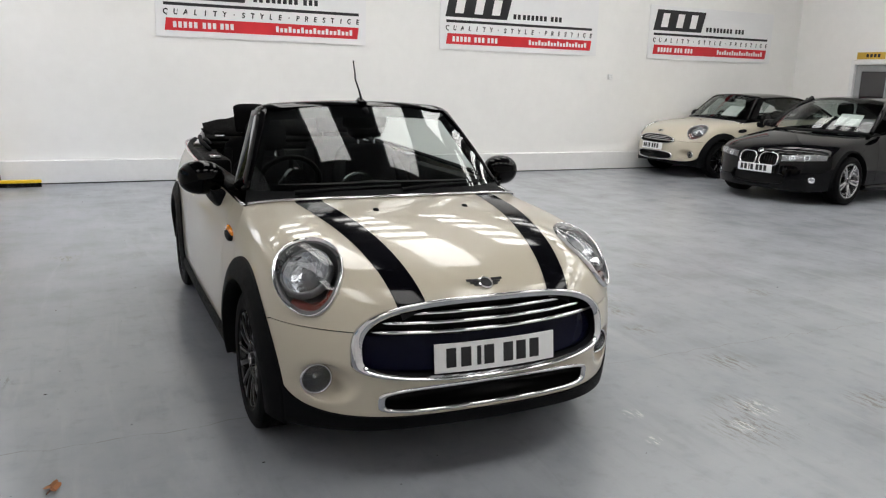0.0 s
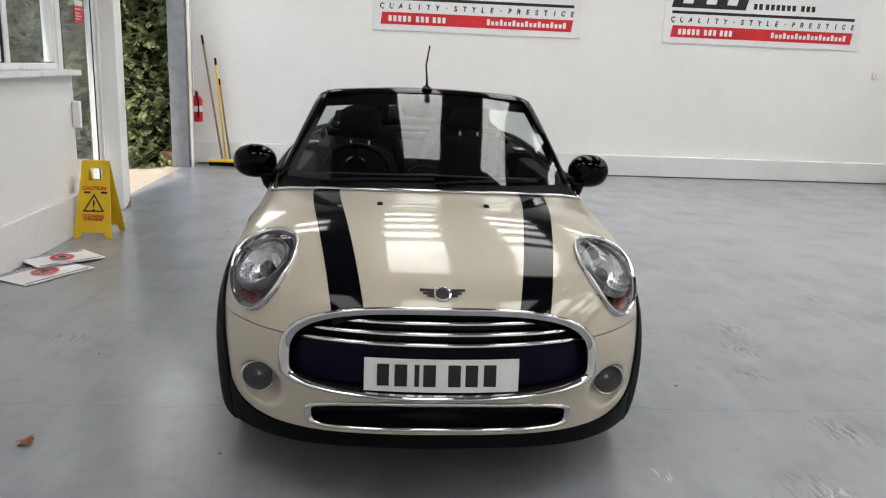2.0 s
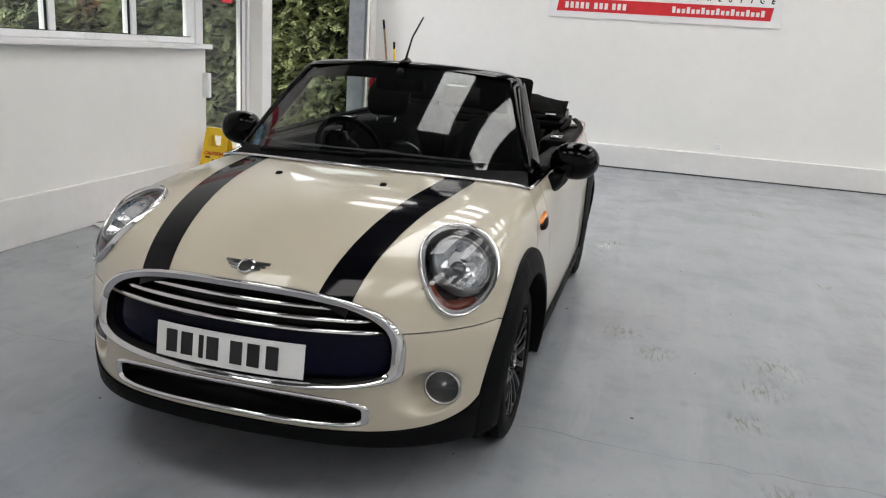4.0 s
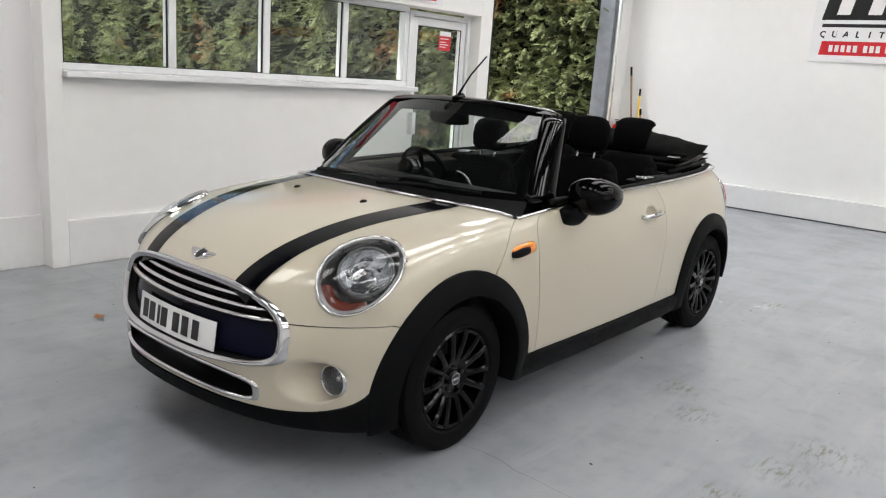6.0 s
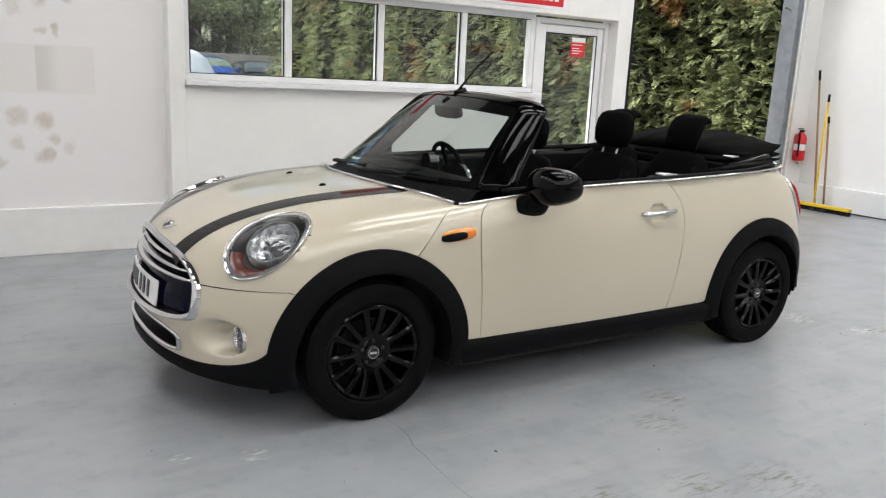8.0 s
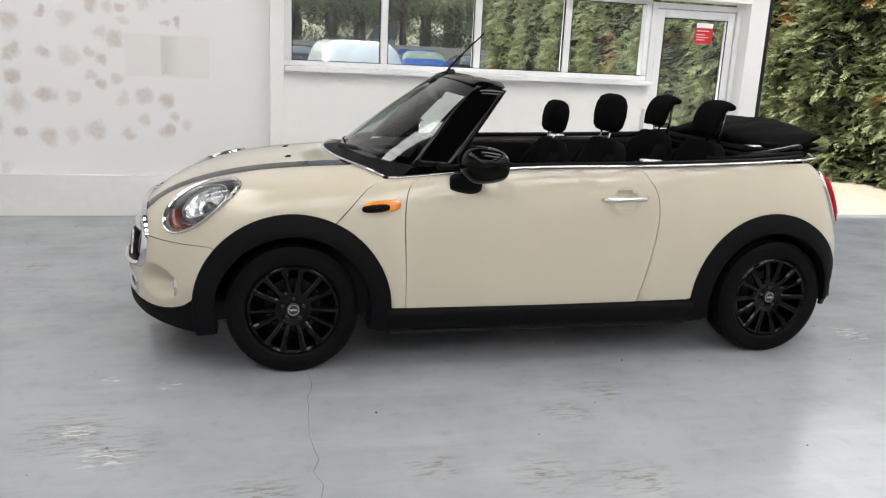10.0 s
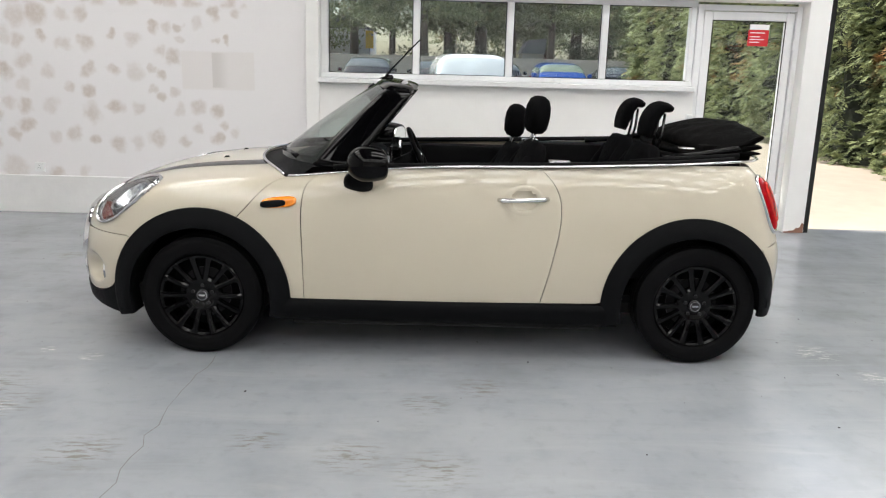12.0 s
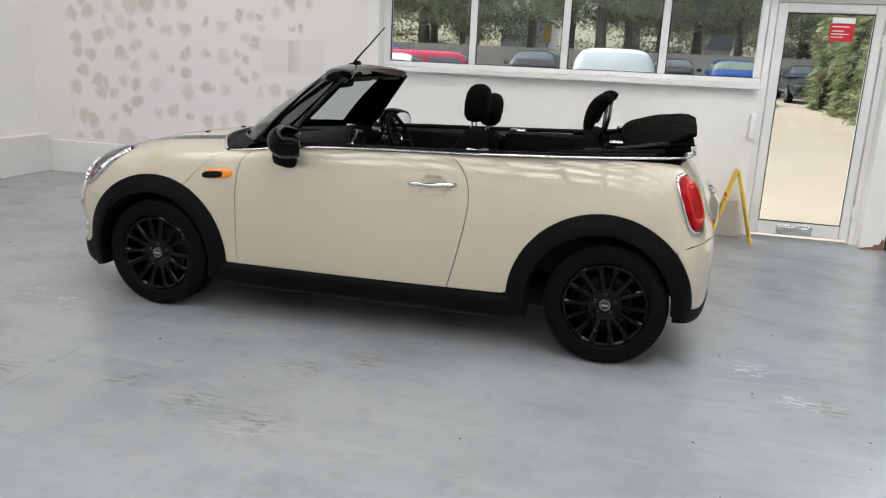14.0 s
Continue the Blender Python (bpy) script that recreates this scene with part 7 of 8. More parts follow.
# ---- end wall: office door, board, stained lower patch ----
od = setting(thing("door_2", "grey glazed office door in a white frame", "door"), "grey glazed office door in a white frame", "door")
part("door_frame", boxes((EX - 0.03, EX + 0.12, 6.05, 6.13, 0, 2.05), (EX - 0.03, EX + 0.12, 6.87, 6.95, 0, 2.05), (EX - 0.03, EX + 0.12, 6.13, 6.87, 1.97, 2.05), bevel=0.008), M_FRAME, od)
M_GREYDOOR = mat("grey_door_paint", (0.30, 0.31, 0.32), 0.5, var=0.08)
lf = part("door_leaf", boxes((EX + 0.02, EX + 0.06, 6.135, 6.25, 0.01, 1.965), (EX + 0.02, EX + 0.06, 6.75, 6.865, 0.01, 1.965), (EX + 0.02, EX + 0.06, 6.25, 6.75, 1.85, 1.965), (EX + 0.02, EX + 0.06, 6.25, 6.75, 0.01, 1.0), bevel=0.006), M_GREYDOOR, od)
part("pane", boxes((EX + 0.035, EX + 0.045, 6.24, 6.76, 0.99, 1.86)), M_CHROME_DARK, od)
part("door_handle", boxes((EX - 0.03, EX + 0.02, 6.20, 6.22, 0.98, 1.02), (EX - 0.035, EX - 0.02, 6.20, 6.33, 0.99, 1.01), bevel=0.004), M_ALU, od)
bd = tagged(thing("door_board", "small yellow name board over the office door", "sign"))
part("board", boxes((EX - 0.012, EX - 0.001, 6.30, 6.86, 2.07, 2.19), bevel=0.003), mat("ochre_board", (0.55, 0.36, 0.05), 0.5), bd)
for k in range(4):
    part("writing", boxes((EX - 0.0145, EX - 0.012, 6.62 - 0.075 * k, 6.67 - 0.075 * k, 2.10, 2.16)), M_SIGNK, bd)

# ---- loose things by the west wall ----
def caution_sign():
    s = tagged(thing("caution_sign", "yellow folding caution wet floor sign, standing open", "floor sign", m=pose(-2.60, 3.43, 0, 0, 0, 0)))
    H = 0.62
    for sg, nm in ((-1, "front_panel"), (1, "rear_panel")):
        def P(x, z, d=0.0):
            t = z / H
            yy = sg * (0.17 * (1 - t) + 0.012) + sg * d
            return (x, yy, z)
        bm = bmesh.new()
        th = 0.012
        def solid(poly):
            a = [bm.verts.new(P(x, z)) for x, z in poly]
            c = [bm.verts.new(P(x, z, -th)) for x, z in poly]
            n = len(poly)
            bm.faces.new(a)
            bm.faces.new(c[::-1])
            for i in range(n):
                bm.faces.new((a[i], a[(i + 1) % n], c[(i + 1) % n], c[i]))
        solid([(-0.15, 0), (-0.105, 0), (-0.085, 0.045), (0.085, 0.045), (0.105, 0), (0.15, 0), (0.118, 0.46), (-0.118, 0.46)])
        solid([(-0.118, 0.46), (-0.055, 0.46), (-0.055, 0.56), (-0.108, 0.62)])
        solid([(0.055, 0.46), (0.118, 0.46), (0.108, 0.62), (0.055, 0.56)])
        solid([(-0.055, 0.56), (0.055, 0.56), (0.108, 0.62), (-0.108, 0.62)])
        bmesh.ops.recalc_face_normals(bm, faces=bm.faces[:])
        part(nm, bm, M_YEL, s)
    tilt = math.degrees(math.atan2(0.17, H))
    base = pose(0, -0.183, 0, 90 - tilt, 0, 0)
    M_TXT = mat("red_print", (0.50, 0.04, 0.01), 0.5)
    text_mesh("writing", "CAUTION", 0.042, base @ pose(0, 0.402, 0.001), M_TXT, s, bold=0.0015)
    text_mesh("writing", "CLEANING", 0.036, base @ pose(0, 0.172, 0.001), M_TXT, s, bold=0.0013)
    text_mesh("writing", "IN PROGRESS", 0.026, base @ pose(0, 0.148, 0.001), M_TXT, s, bold=0.001)
    for x in (-0.082, 0.055):
        part("writing", boxes((x, x + 0.05, 0.372, 0.388, 0.0, 0.0015)), M_SIGNK, s).matrix_local = base
    tri = bmesh.new()
    for i in range(3):
        a0, a1 = math.pi / 2 + i * 2 * math.pi / 3, math.pi / 2 + (i + 1) * 2 * math.pi / 3
        q = [(math.cos(a0) * 0.10, math.sin(a0) * 0.10), (math.cos(a1) * 0.10, math.sin(a1) * 0.10), (math.cos(a1) * 0.078, math.sin(a1) * 0.078), (math.cos(a0) * 0.078, math.sin(a0) * 0.078)]
        lo = [tri.verts.new((x, y + 0.27, 0.0005)) for x, y in q]
        hi = [tri.verts.new((x, y + 0.27, 0.002)) for x, y in q]
        tri.faces.new(hi)
        for j in range(4):
            tri.faces.new((lo[j], lo[(j + 1) % 4], hi[(j + 1) % 4], hi[j]))
    part("warning_triangle", tri, M_SIGNK, s).matrix_local = base
    text_mesh("warning_mark", "!", 0.13, base @ pose(0, 0.228, 0.001), M_SIGNK, s)
    part("hinge", tube([(-0.10, 0, 0.615), (0.10, 0, 0.615)], 0.011, 8), M_YEL, s, smooth=True)
    return s


caution_sign()


def paper(m, w, h, label, seed):
    p = tagged(thing("paper_flag", label, "paper", "printed sheets on the floor", m=m))
    rnd = random.Random(seed)
    a, b2 = rnd.uniform(0, 6), rnd.uniform(0, 6)
    def hgt(u, v):
        return 0.006 + 0.010 * (0.5 + 0.5 * math.sin(3.1 * u + a)) * (0.5 + 0.5 * math.sin(2.6 * v + b2))
    def strip(u0, u1, v0, v1, up, n=14):
        return quad_grid(lambda s, t: ((u0 + (u1 - u0) * s - 0.5) * w, (v0 + (v1 - v0) * t - 0.5) * h, hgt(u0 + (u1 - u0) * s, v0 + (v1 - v0) * t) + up), n, n)
    part("sheet", strip(0, 1, 0, 1, 0.0), M_PAPER, p, smooth=True)
    part("under_side", strip(0, 1, 0, 1, -0.0012), M_PAPER, p, smooth=True)
    M_NAVYP = mat("navy_print", (0.03, 0.03, 0.08), 0.5)
    for v in (0.08, 0.84, 0.92):
        part("printed_bar", strip(0.05, 0.95, v, v + 0.045, 0.0012), M_NAVYP, p)
    def disc(r0, r1, mt, up):
        bm = quad_grid(lambda s, t: ((0.5 + 0.17 * (r0 + (r1 - r0) * t) * math.cos(2 * math.pi * s) - 0.5) * w, (0.48 + 0.24 * (r0 + (r1 - r0) * t) * math.sin(2 * math.pi * s) - 0.5) * h, hgt(0.5, 0.5) + 0.008 + up), 28, 2, wrap=True)
        part("printed_ring", bm, mt, p)
    disc(0.6, 1.0, M_RED, 0.001)
    disc(0.02, 0.35, M_NAVYP, 0.002)
    return p


paper(pose(-2.53, 2.15, 0, 0, 0, 62), 0.56, 0.34, "white printed sheet with a red ring", 1)
paper(pose(-2.55, 2.50, 0.012, 0, 0, 48), 0.50, 0.34, "crumpled white printed sheet, half under another", 4)


def broom(x, y, head_len, ht, hb, col, label, head=True):
    b = tagged(thing("broom", label, "broom", "brooms in the corner"))
    part("handle", tube([hb, ht], 0.0135, 10), col, b, smooth=True)
    part("grip", tube([tuple(Vector(ht) * 0.93 + Vector(hb) * 0.07), tuple(Vector(ht) * 1.0)], 0.016, 10), M_BLACKP, b, smooth=True)
    if head:
        part("broom_head", boxes((x - head_len / 2, x + head_len / 2, y - 0.035, y + 0.035, 0.055, 0.095), bevel=0.012), M_YEL, b)
        rnd = random.Random(9)
        bm = bmesh.new()
        for i in range(56):
            xx = x - head_len / 2 + 0.012 + (head_len - 0.024) * i / 55
            for yy in (-0.022, 0.0, 0.022):
                dx, dy = rnd.uniform(-0.006, 0.006), rnd.uniform(-0.008, 0.008)
                tube([(xx, y + yy, 0.06), (xx + dx, y + yy + dy, 0.001)], 0.0045, 4, bm=bm)
        part("bristles", bm, M_BLACKP, b)
    return b


broom(-2.30, 7.89, 0.75, (-2.60, 8.14, 1.48), (-2.44, 7.90, 0.09), M_YEL, "wide yellow broom leaning in the corner")
broom(0, 0, 0, (-2.77, 8.12, 1.78), (-2.50, 8.02, 0.012), M_WOOD, "bare wooden broom handle leaning on the wall", head=False)
broom(0, 0, 0, (-2.55, 8.12, 1.20), (-2.40, 8.06, 0.012), M_WOOD, "short wooden broom handle leaning on the wall", head=False)

fe = tagged(thing("fire_extinguisher", "red fire extinguisher hung on the wall return", "fire extinguisher"))
XE, YE = WX - 0.062, 8.03
part("cylinder", lathe([(0.60, 0.001), (0.60, 0.066), (0.62, 0.075), (0.90, 0.075), (0.945, 0.056), (0.965, 0.024), (0.98, 0.020)], 28, "z", (XE, YE, 0)), M_RED, fe, smooth=True, sharp=50)
part("valve", boxes((XE - 0.016, XE + 0.016, YE - 0.03, YE + 0.04, 0.975, 1.005), (XE - 0.009, XE + 0.009, YE - 0.08, YE + 0.02, 1.012, 1.026), bevel=0.004), M_BLACKP, fe)
part("hose", tube([(XE, YE - 0.04, 0.985), (XE + 0.04, YE - 0.085, 0.90), (XE + 0.04, YE - 0.085, 0.75), (XE + 0.03, YE - 0.075, 0.66)], 0.010, 8), M_BLACKP, fe, smooth=True)
part("label", lathe([(0.74, 0.0756), (0.82, 0.0756)], 28, "z", (XE, YE, 0)), M_SIGNT, fe)
part("bracket", boxes((WX - 0.14, XE, YE - 0.02, YE + 0.02, 0.86, 0.88)), M_STEEL, fe)


def socket(m):
    s = tagged(thing("wall_socket", "white surface wall socket", "socket", "wall sockets", m=m))
    part("box", boxes((-0.045, 0.045, -0.032, 0, -0.045, 0.045), bevel=0.006), M_FRAME, s)
    part("faceplate", boxes((-0.043, 0.043, -0.038, -0.033, -0.043, 0.043), bevel=0.003), M_FRAME, s)
    for x, z in ((0, 0.018), (-0.012, -0.008), (0.012, -0.008)):
        part("slot", boxes((x - 0.003, x + 0.003, -0.0385, -0.0379, z - 0.004, z + 0.004)), M_DARK, s)
    return s


socket(pose(2.03, NY - 0.001, 0.40))
socket(pose(WX - 0.139, -2.65, 0.44, 0, 0, 90))
socket(pose(7.1, NY - 0.001, 1.62))

# floor joint, fallen leaf, dark grit
jt = setting(thing("floor_joint", "hairline crack along a floor joint", "crack"), "hairline crack along a floor joint", "crack")
rj = random.Random(5)
pts = [(x, 0.055 + rj.uniform(-0.022, 0.022)) for x in np.arange(-2.6, 6.0, 0.09)]
for k in range(0, len(pts) - 6, 6):
    bm = bmesh.new()
    for (x0, y0), (x1, y1) in zip(pts[k:k + 6], pts[k + 1:k + 7]):
        w0 = rj.uniform(0.0006, 0.0020)
        vs = [bm.verts.new(p) for p in ((x0, y0 - w0, 0.0012), (x1, y1 - w0, 0.0012), (x1, y1 + w0, 0.0012), (x0, y0 + w0, 0.0012))]
        bm.faces.new(vs)
    part("crack", bm, mat("crack_dirt", (0.13, 0.125, 0.12), 0.8) if k == 0 else bpy.data.materials["crack_dirt"], jt)
M_LEAF = mat("dry_leaf", (0.28, 0.11, 0.04), 0.7, var=0.3, scale=40)


def fallen_leaf(x, y, r, a, seed):
    rnd = random.Random(seed)
    lf = tagged(thing("dry_leaf", "curled brown dry leaf on the floor", "leaf", "dry leaves on the floor", m=pose(x, y, 0.002, 0, 0, a)))
    bm = bmesh.new()
    c = bm.verts.new((0, 0, 0.012))
    ring = [bm.verts.new((math.cos(t) * r * (0.55 + 0.45 * abs(math.cos(2.5 * t))), math.sin(t) * r * 0.75 * (0.6 + 0.4 * abs(math.cos(2.5 * t))), 0.004 + 0.018 * abs(math.sin(t + seed)))) for t in np.linspace(0, 2 * math.pi, 19)[:-1]]
    for i in range(18):
        bm.faces.new((c, ring[i], ring[(i + 1) % 18]))
    part("blade", bm, M_LEAF, lf)
    part("stalk", tube([(0, 0, 0.010), (-r * 1.0, 0.004, 0.006)], 0.0015, 5), M_LEAF, lf)
    return lf


fallen_leaf(-1.585, -0.30, 0.042, 70, 2)
gr = tagged(thing("floor_grit", "scattered dark grit and bits on the floor", "grit"), kind="stuff")
rnd = random.Random(11)
bm = bmesh.new()
for k in range(260):
    x, y = rnd.uniform(-2.5, 8), rnd.uniform(-2.5, 7.9)
    r = rnd.choice((0.0015, 0.002, 0.0025, 0.003, 0.004, 0.005))
    bmesh.ops.create_icosphere(bm, subdivisions=1, radius=r, matrix=Matrix.Translation((x, y, r * 0.3)) @ Matrix.Diagonal((rnd.uniform(0.7, 2.2), rnd.uniform(0.7, 1.4), 0.4, 1)))
g2 = part("bits", bm, M_DARK, gr)
g2["kind"] = "stuff"


# ---- outside ----
def leafy(name, parent, spots, size, material, seed, along=None, aspect=2.2):
    """Many small bent leaves or sprays, as one mesh of joined quads."""
    rng = np.random.default_rng(seed)
    n = len(spots)
    d = rng.normal(size=(n, 3))
    if along is not None:
        d = d * 0.55 + along
    d /= np.linalg.norm(d, axis=1, keepdims=True)
    s = np.cross(d, rng.normal(size=(n, 3)))
    s /= np.linalg.norm(s, axis=1, keepdims=True)
    nn = np.cross(d, s)
    L = size * rng.uniform(0.6, 1.4, (n, 1))
    W = L / aspect
    a = spots - d * L * 0.5
    m1, m2 = spots + s * W * 0.5 + nn * W * 0.15, spots - s * W * 0.5 + nn * W * 0.15
    e = spots + d * L * 0.5 - nn * L * 0.12
    V = np.stack([a, m1, e, m2], 1).reshape(-1, 3)
    F = np.arange(4 * n).reshape(n, 4)
    me = bpy.data.meshes.new(name)
    me.from_pydata(V.tolist(), [], F.tolist())
    me.materials.append(material)
    ob = new(name, me)
    ob.parent = parent
    return ob


def leaf_mat(name, dark, light, rust):
    m = bpy.data.materials.new(name)
    m.use_nodes = True
    nt = m.node_tree
    b = nt.nodes["Principled BSDF"]
    b.inputs["Roughness"].default_value = 0.6
    b.inputs["Specular IOR Level"].default_value = 0.25
    geo = nt.nodes.new("ShaderNodeNewGeometry")
    tc = nt.nodes.new("ShaderNodeTexCoord")
    n = nt.nodes.new("ShaderNodeTexNoise")
    n.inputs["Scale"].default_value, n.inputs["Detail"].default_value = 0.9, 4
    link(nt, tc.outputs["Object"], n.inputs["Vector"])
    cr = nt.nodes.new("ShaderNodeValToRGB")
    cr.color_ramp.elements[0].color = (*dark, 1)
    cr.color_ramp.elements[1].color = (*light, 1)
    patch = nt.nodes.new("ShaderNodeTexNoise")
    patch.inputs["Scale"].default_value, patch.inputs["Detail"].default_value = 5.5, 3
    link(nt, tc.outputs["Object"], patch.inputs["Vector"])
    blend = nt.nodes.new("ShaderNodeMath")
    blend.operation, blend.inputs[1].default_value = "MULTIPLY_ADD", 0.45
    lift = nt.nodes.new("ShaderNodeMapRange")
    for k, v in (("From Min", 0.32), ("From Max", 0.68), ("To Min", 0.0), ("To Max", 0.6)):
        lift.inputs[k].default_value = v
    link(nt, patch.outputs["Fac"], lift.inputs["Value"])
    link(nt, geo.outputs["Random Per Island"], blend.inputs[0])
    link(nt, lift.outputs[0], blend.inputs[2])
    link(nt, blend.outputs[0], cr.inputs[0])
    mr = nt.nodes.new("ShaderNodeMapRange")
    mr.inputs["From Min"].default_value, mr.inputs["From Max"].default_value = 0.62, 0.70
    link(nt, n.outputs["Fac"], mr.inputs["Value"])
    mx = nt.nodes.new("ShaderNodeMix")
    mx.data_type = "RGBA"
    link(nt, mr.outputs[0], mx.inputs["Factor"])
    link(nt, cr.outputs[0], mx.inputs["A"])
    mx.inputs["B"].default_value = (*rust, 1)
    link(nt, mx.outputs["Result"], b.inputs["Base Color"])
    tr = nt.nodes.new("ShaderNodeBsdfTranslucent")
    link(nt, mx.outputs["Result"], tr.inputs["Color"])
    ms = nt.nodes.new("ShaderNodeMixShader")
    ms.inputs[0].default_value = 0.25
    link(nt, b.outputs[0], ms.inputs[1])
    link(nt, tr.outputs[0], ms.inputs[2])
    link(nt, ms.outputs[0], nt.nodes["Material Output"].inputs["Surface"])
    return m


M_HEDGE = leaf_mat("conifer_sprays", (0.04, 0.058, 0.03), (0.36, 0.41, 0.20), (0.36, 0.20, 0.09))
M_TREE = leaf_mat("tree_leaves", (0.04, 0.06, 0.03), (0.30, 0.34, 0.16), (0.24, 0.16, 0.08))
M_HEDGE_SHADE = mat("hedge_shade", (0.012, 0.016, 0.007), 0.9, var=0.4, scale=6)
M_BARK = mat("bark", (0.09, 0.07, 0.05), 0.9, var=0.35, scale=8, bump=0.6, bscale=30)
M_FENCE = mat("concrete_fence", (0.36, 0.33, 0.27), 0.85, var=0.15, scale=2, bump=0.3)

hg = tagged(thing("hedge", "tall clipped conifer hedge along the drive", "hedge"), kind="stuff")


def hedge_face(x, z):
    return 8.12 + 0.22 * np.sin(x * 2.3 + 0.5 * np.sin(z * 1.3)) + 0.10 * np.sin(x * 6.1 + z * 2.0) + 0.10 * np.sin(z * 3.1 + x) + 0.03 * z


# near-black sheet behind the sprays: the hedge's inner shade put in as colour
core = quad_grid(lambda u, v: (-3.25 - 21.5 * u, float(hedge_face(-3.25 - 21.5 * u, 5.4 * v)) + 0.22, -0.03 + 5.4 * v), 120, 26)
c_ob = part("hedge_shade_sheet", core, M_HEDGE_SHADE, hg)
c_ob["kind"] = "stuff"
rng = np.random.default_rng(21)


def fronds(name, x0, x1, n, per, length, seed):
    """Drooping fan-shaped conifer sprays: each a stem set with many small flat leaflets on both sides."""
    g = np.random.default_rng(seed)
    x, z = g.uniform(x1, x0, n), g.uniform(0.0, 5.4, n)
    hollow = 0.16 * np.sin(x * 4.1 + 1.7 * np.sin(z * 2.2)) * np.sin(z * 3.4 + 1.1 * np.sin(x * 2.9)) + 0.09 * np.sin(x * 9.7 + z * 7.3)
    root = np.stack([x, hedge_face(x, z) + hollow + 0.05, z], -1)
    d = np.stack([g.normal(0, 0.55, n), -np.abs(g.normal(0.75, 0.25, n)), g.normal(0.12, 0.45, n)], -1)
    d /= np.linalg.norm(d, axis=1, keepdims=True)
    across = np.cross(d, np.stack([g.normal(0, 0.5, n), g.normal(0, 0.4, n), np.ones(n)], -1))
    across /= np.linalg.norm(across, axis=1, keepdims=True)
    L = length * g.uniform(0.6, 1.35, n)
    t = np.tile(np.linspace(0.08, 1.0, per), (n, 1)) + g.normal(0, 0.03, (n, per))
    side = np.where(np.arange(per) % 2, 1.0, -1.0)[None] * np.ones((n, 1))
    reach = (0.07 + 0.21 * np.sin(np.pi * np.clip(t, 0, 1)) ** 0.8) * L[:, None]
    stem = root[:, None] + d[:, None] * (t * L[:, None])[..., None] - np.array([0, 0, 1.0]) * (0.28 * t ** 2 * L[:, None])[..., None]
    leafdir = d[:, None] * 0.75 + across[:, None] * side[..., None] * 0.75 + g.normal(0, 0.16, (n, per, 3))
    leafdir /= np.linalg.norm(leafdir, axis=2, keepdims=True)
    wid = np.cross(leafdir, np.cross(d, across)[:, None])
    wid /= np.linalg.norm(wid, axis=2, keepdims=True) + 1e-9
    tip = stem + leafdir * reach[..., None] - np.array([0, 0, 1.0]) * (0.25 * reach)[..., None]
    mid = stem * 0.45 + tip * 0.55
    hw = (0.15 * reach + 0.004)[..., None]
    V = np.stack([stem, mid + wid * hw, tip, mid - wid * hw], 2).reshape(-1, 3)
    me = bpy.data.meshes.new(name)
    me.from_pydata(V.tolist(), [], np.arange(len(V)).reshape(-1, 4).tolist())
    me.materials.append(M_HEDGE)
    ob = new(name, me)
    ob.parent = hg
    ob["kind"] = "stuff"
    return ob


fronds("hedge_sprays", -3.15, -8.5, 8500, 30, 0.25, 5)
fronds("hedge_sprays", -8.5, -24.75, 7500, 18, 0.32, 6)
# the near end of the hedge
n = 5000
y, z = rng.uniform(8.1, 9.6, n), rng.uniform(0, 5.4, n)
o = leafy("hedge_sprays", hg, np.stack([-3.2 - rng.exponential(0.08, n), y, z], -1), 0.13, M_HEDGE, 4, along=np.array([0.4, 0, 0.3]))
o["kind"] = "stuff"


def tree(x, y, h, r, seed, low):
    rnd = random.Random(seed)
    t = tagged(thing("tree", "tall dark tree behind the parked cars", "tree", "trees behind the yard", m=pose(x, y, yard(x) - 0.02)))
    pts = [(0, 0, 0), (rnd.uniform(-0.1, 0.1), rnd.uniform(-0.1, 0.1), h * 0.35), (rnd.uniform(-0.3, 0.3), rnd.uniform(-0.3, 0.3), h * 0.75), (0, 0, h)]
    bm = tube(pts, [r * 1.25, r, r * 0.6, 0.03], 10)
    for k in range(9):
        z0 = low + (h - low) * (k + 0.5) / 10
        a = rnd.uniform(0, 6.28)
        ln = rnd.uniform(1.2, 2.6)
        tube([(0, 0, z0), (math.cos(a) * ln * 0.5, math.sin(a) * ln * 0.5, z0 + 0.25), (math.cos(a) * ln, math.sin(a) * ln, z0 + rnd.uniform(-0.2, 0.6))], [r * 0.35, r * 0.2, 0.02], 6, bm=bm)
    part("trunk", bm, M_BARK, t, smooth=True)
    g = np.random.default_rng(seed)
    clumps = g.uniform(-1, 1, (38, 3)) * np.array([2.9, 2.9, (h - low) / 2]) + np.array([0, 0, (h + low) / 2])
    sp = np.concatenate([c + g.normal(size=(300, 3)) * np.array([0.62, 0.62, 0.24]) for c in clumps])
    sp = sp[sp[:, 2] > low - 0.5]
    leafy("crown", t, sp, 0.18, M_TREE, seed + 50, along=np.array([0, 0, -0.2]))
    return t


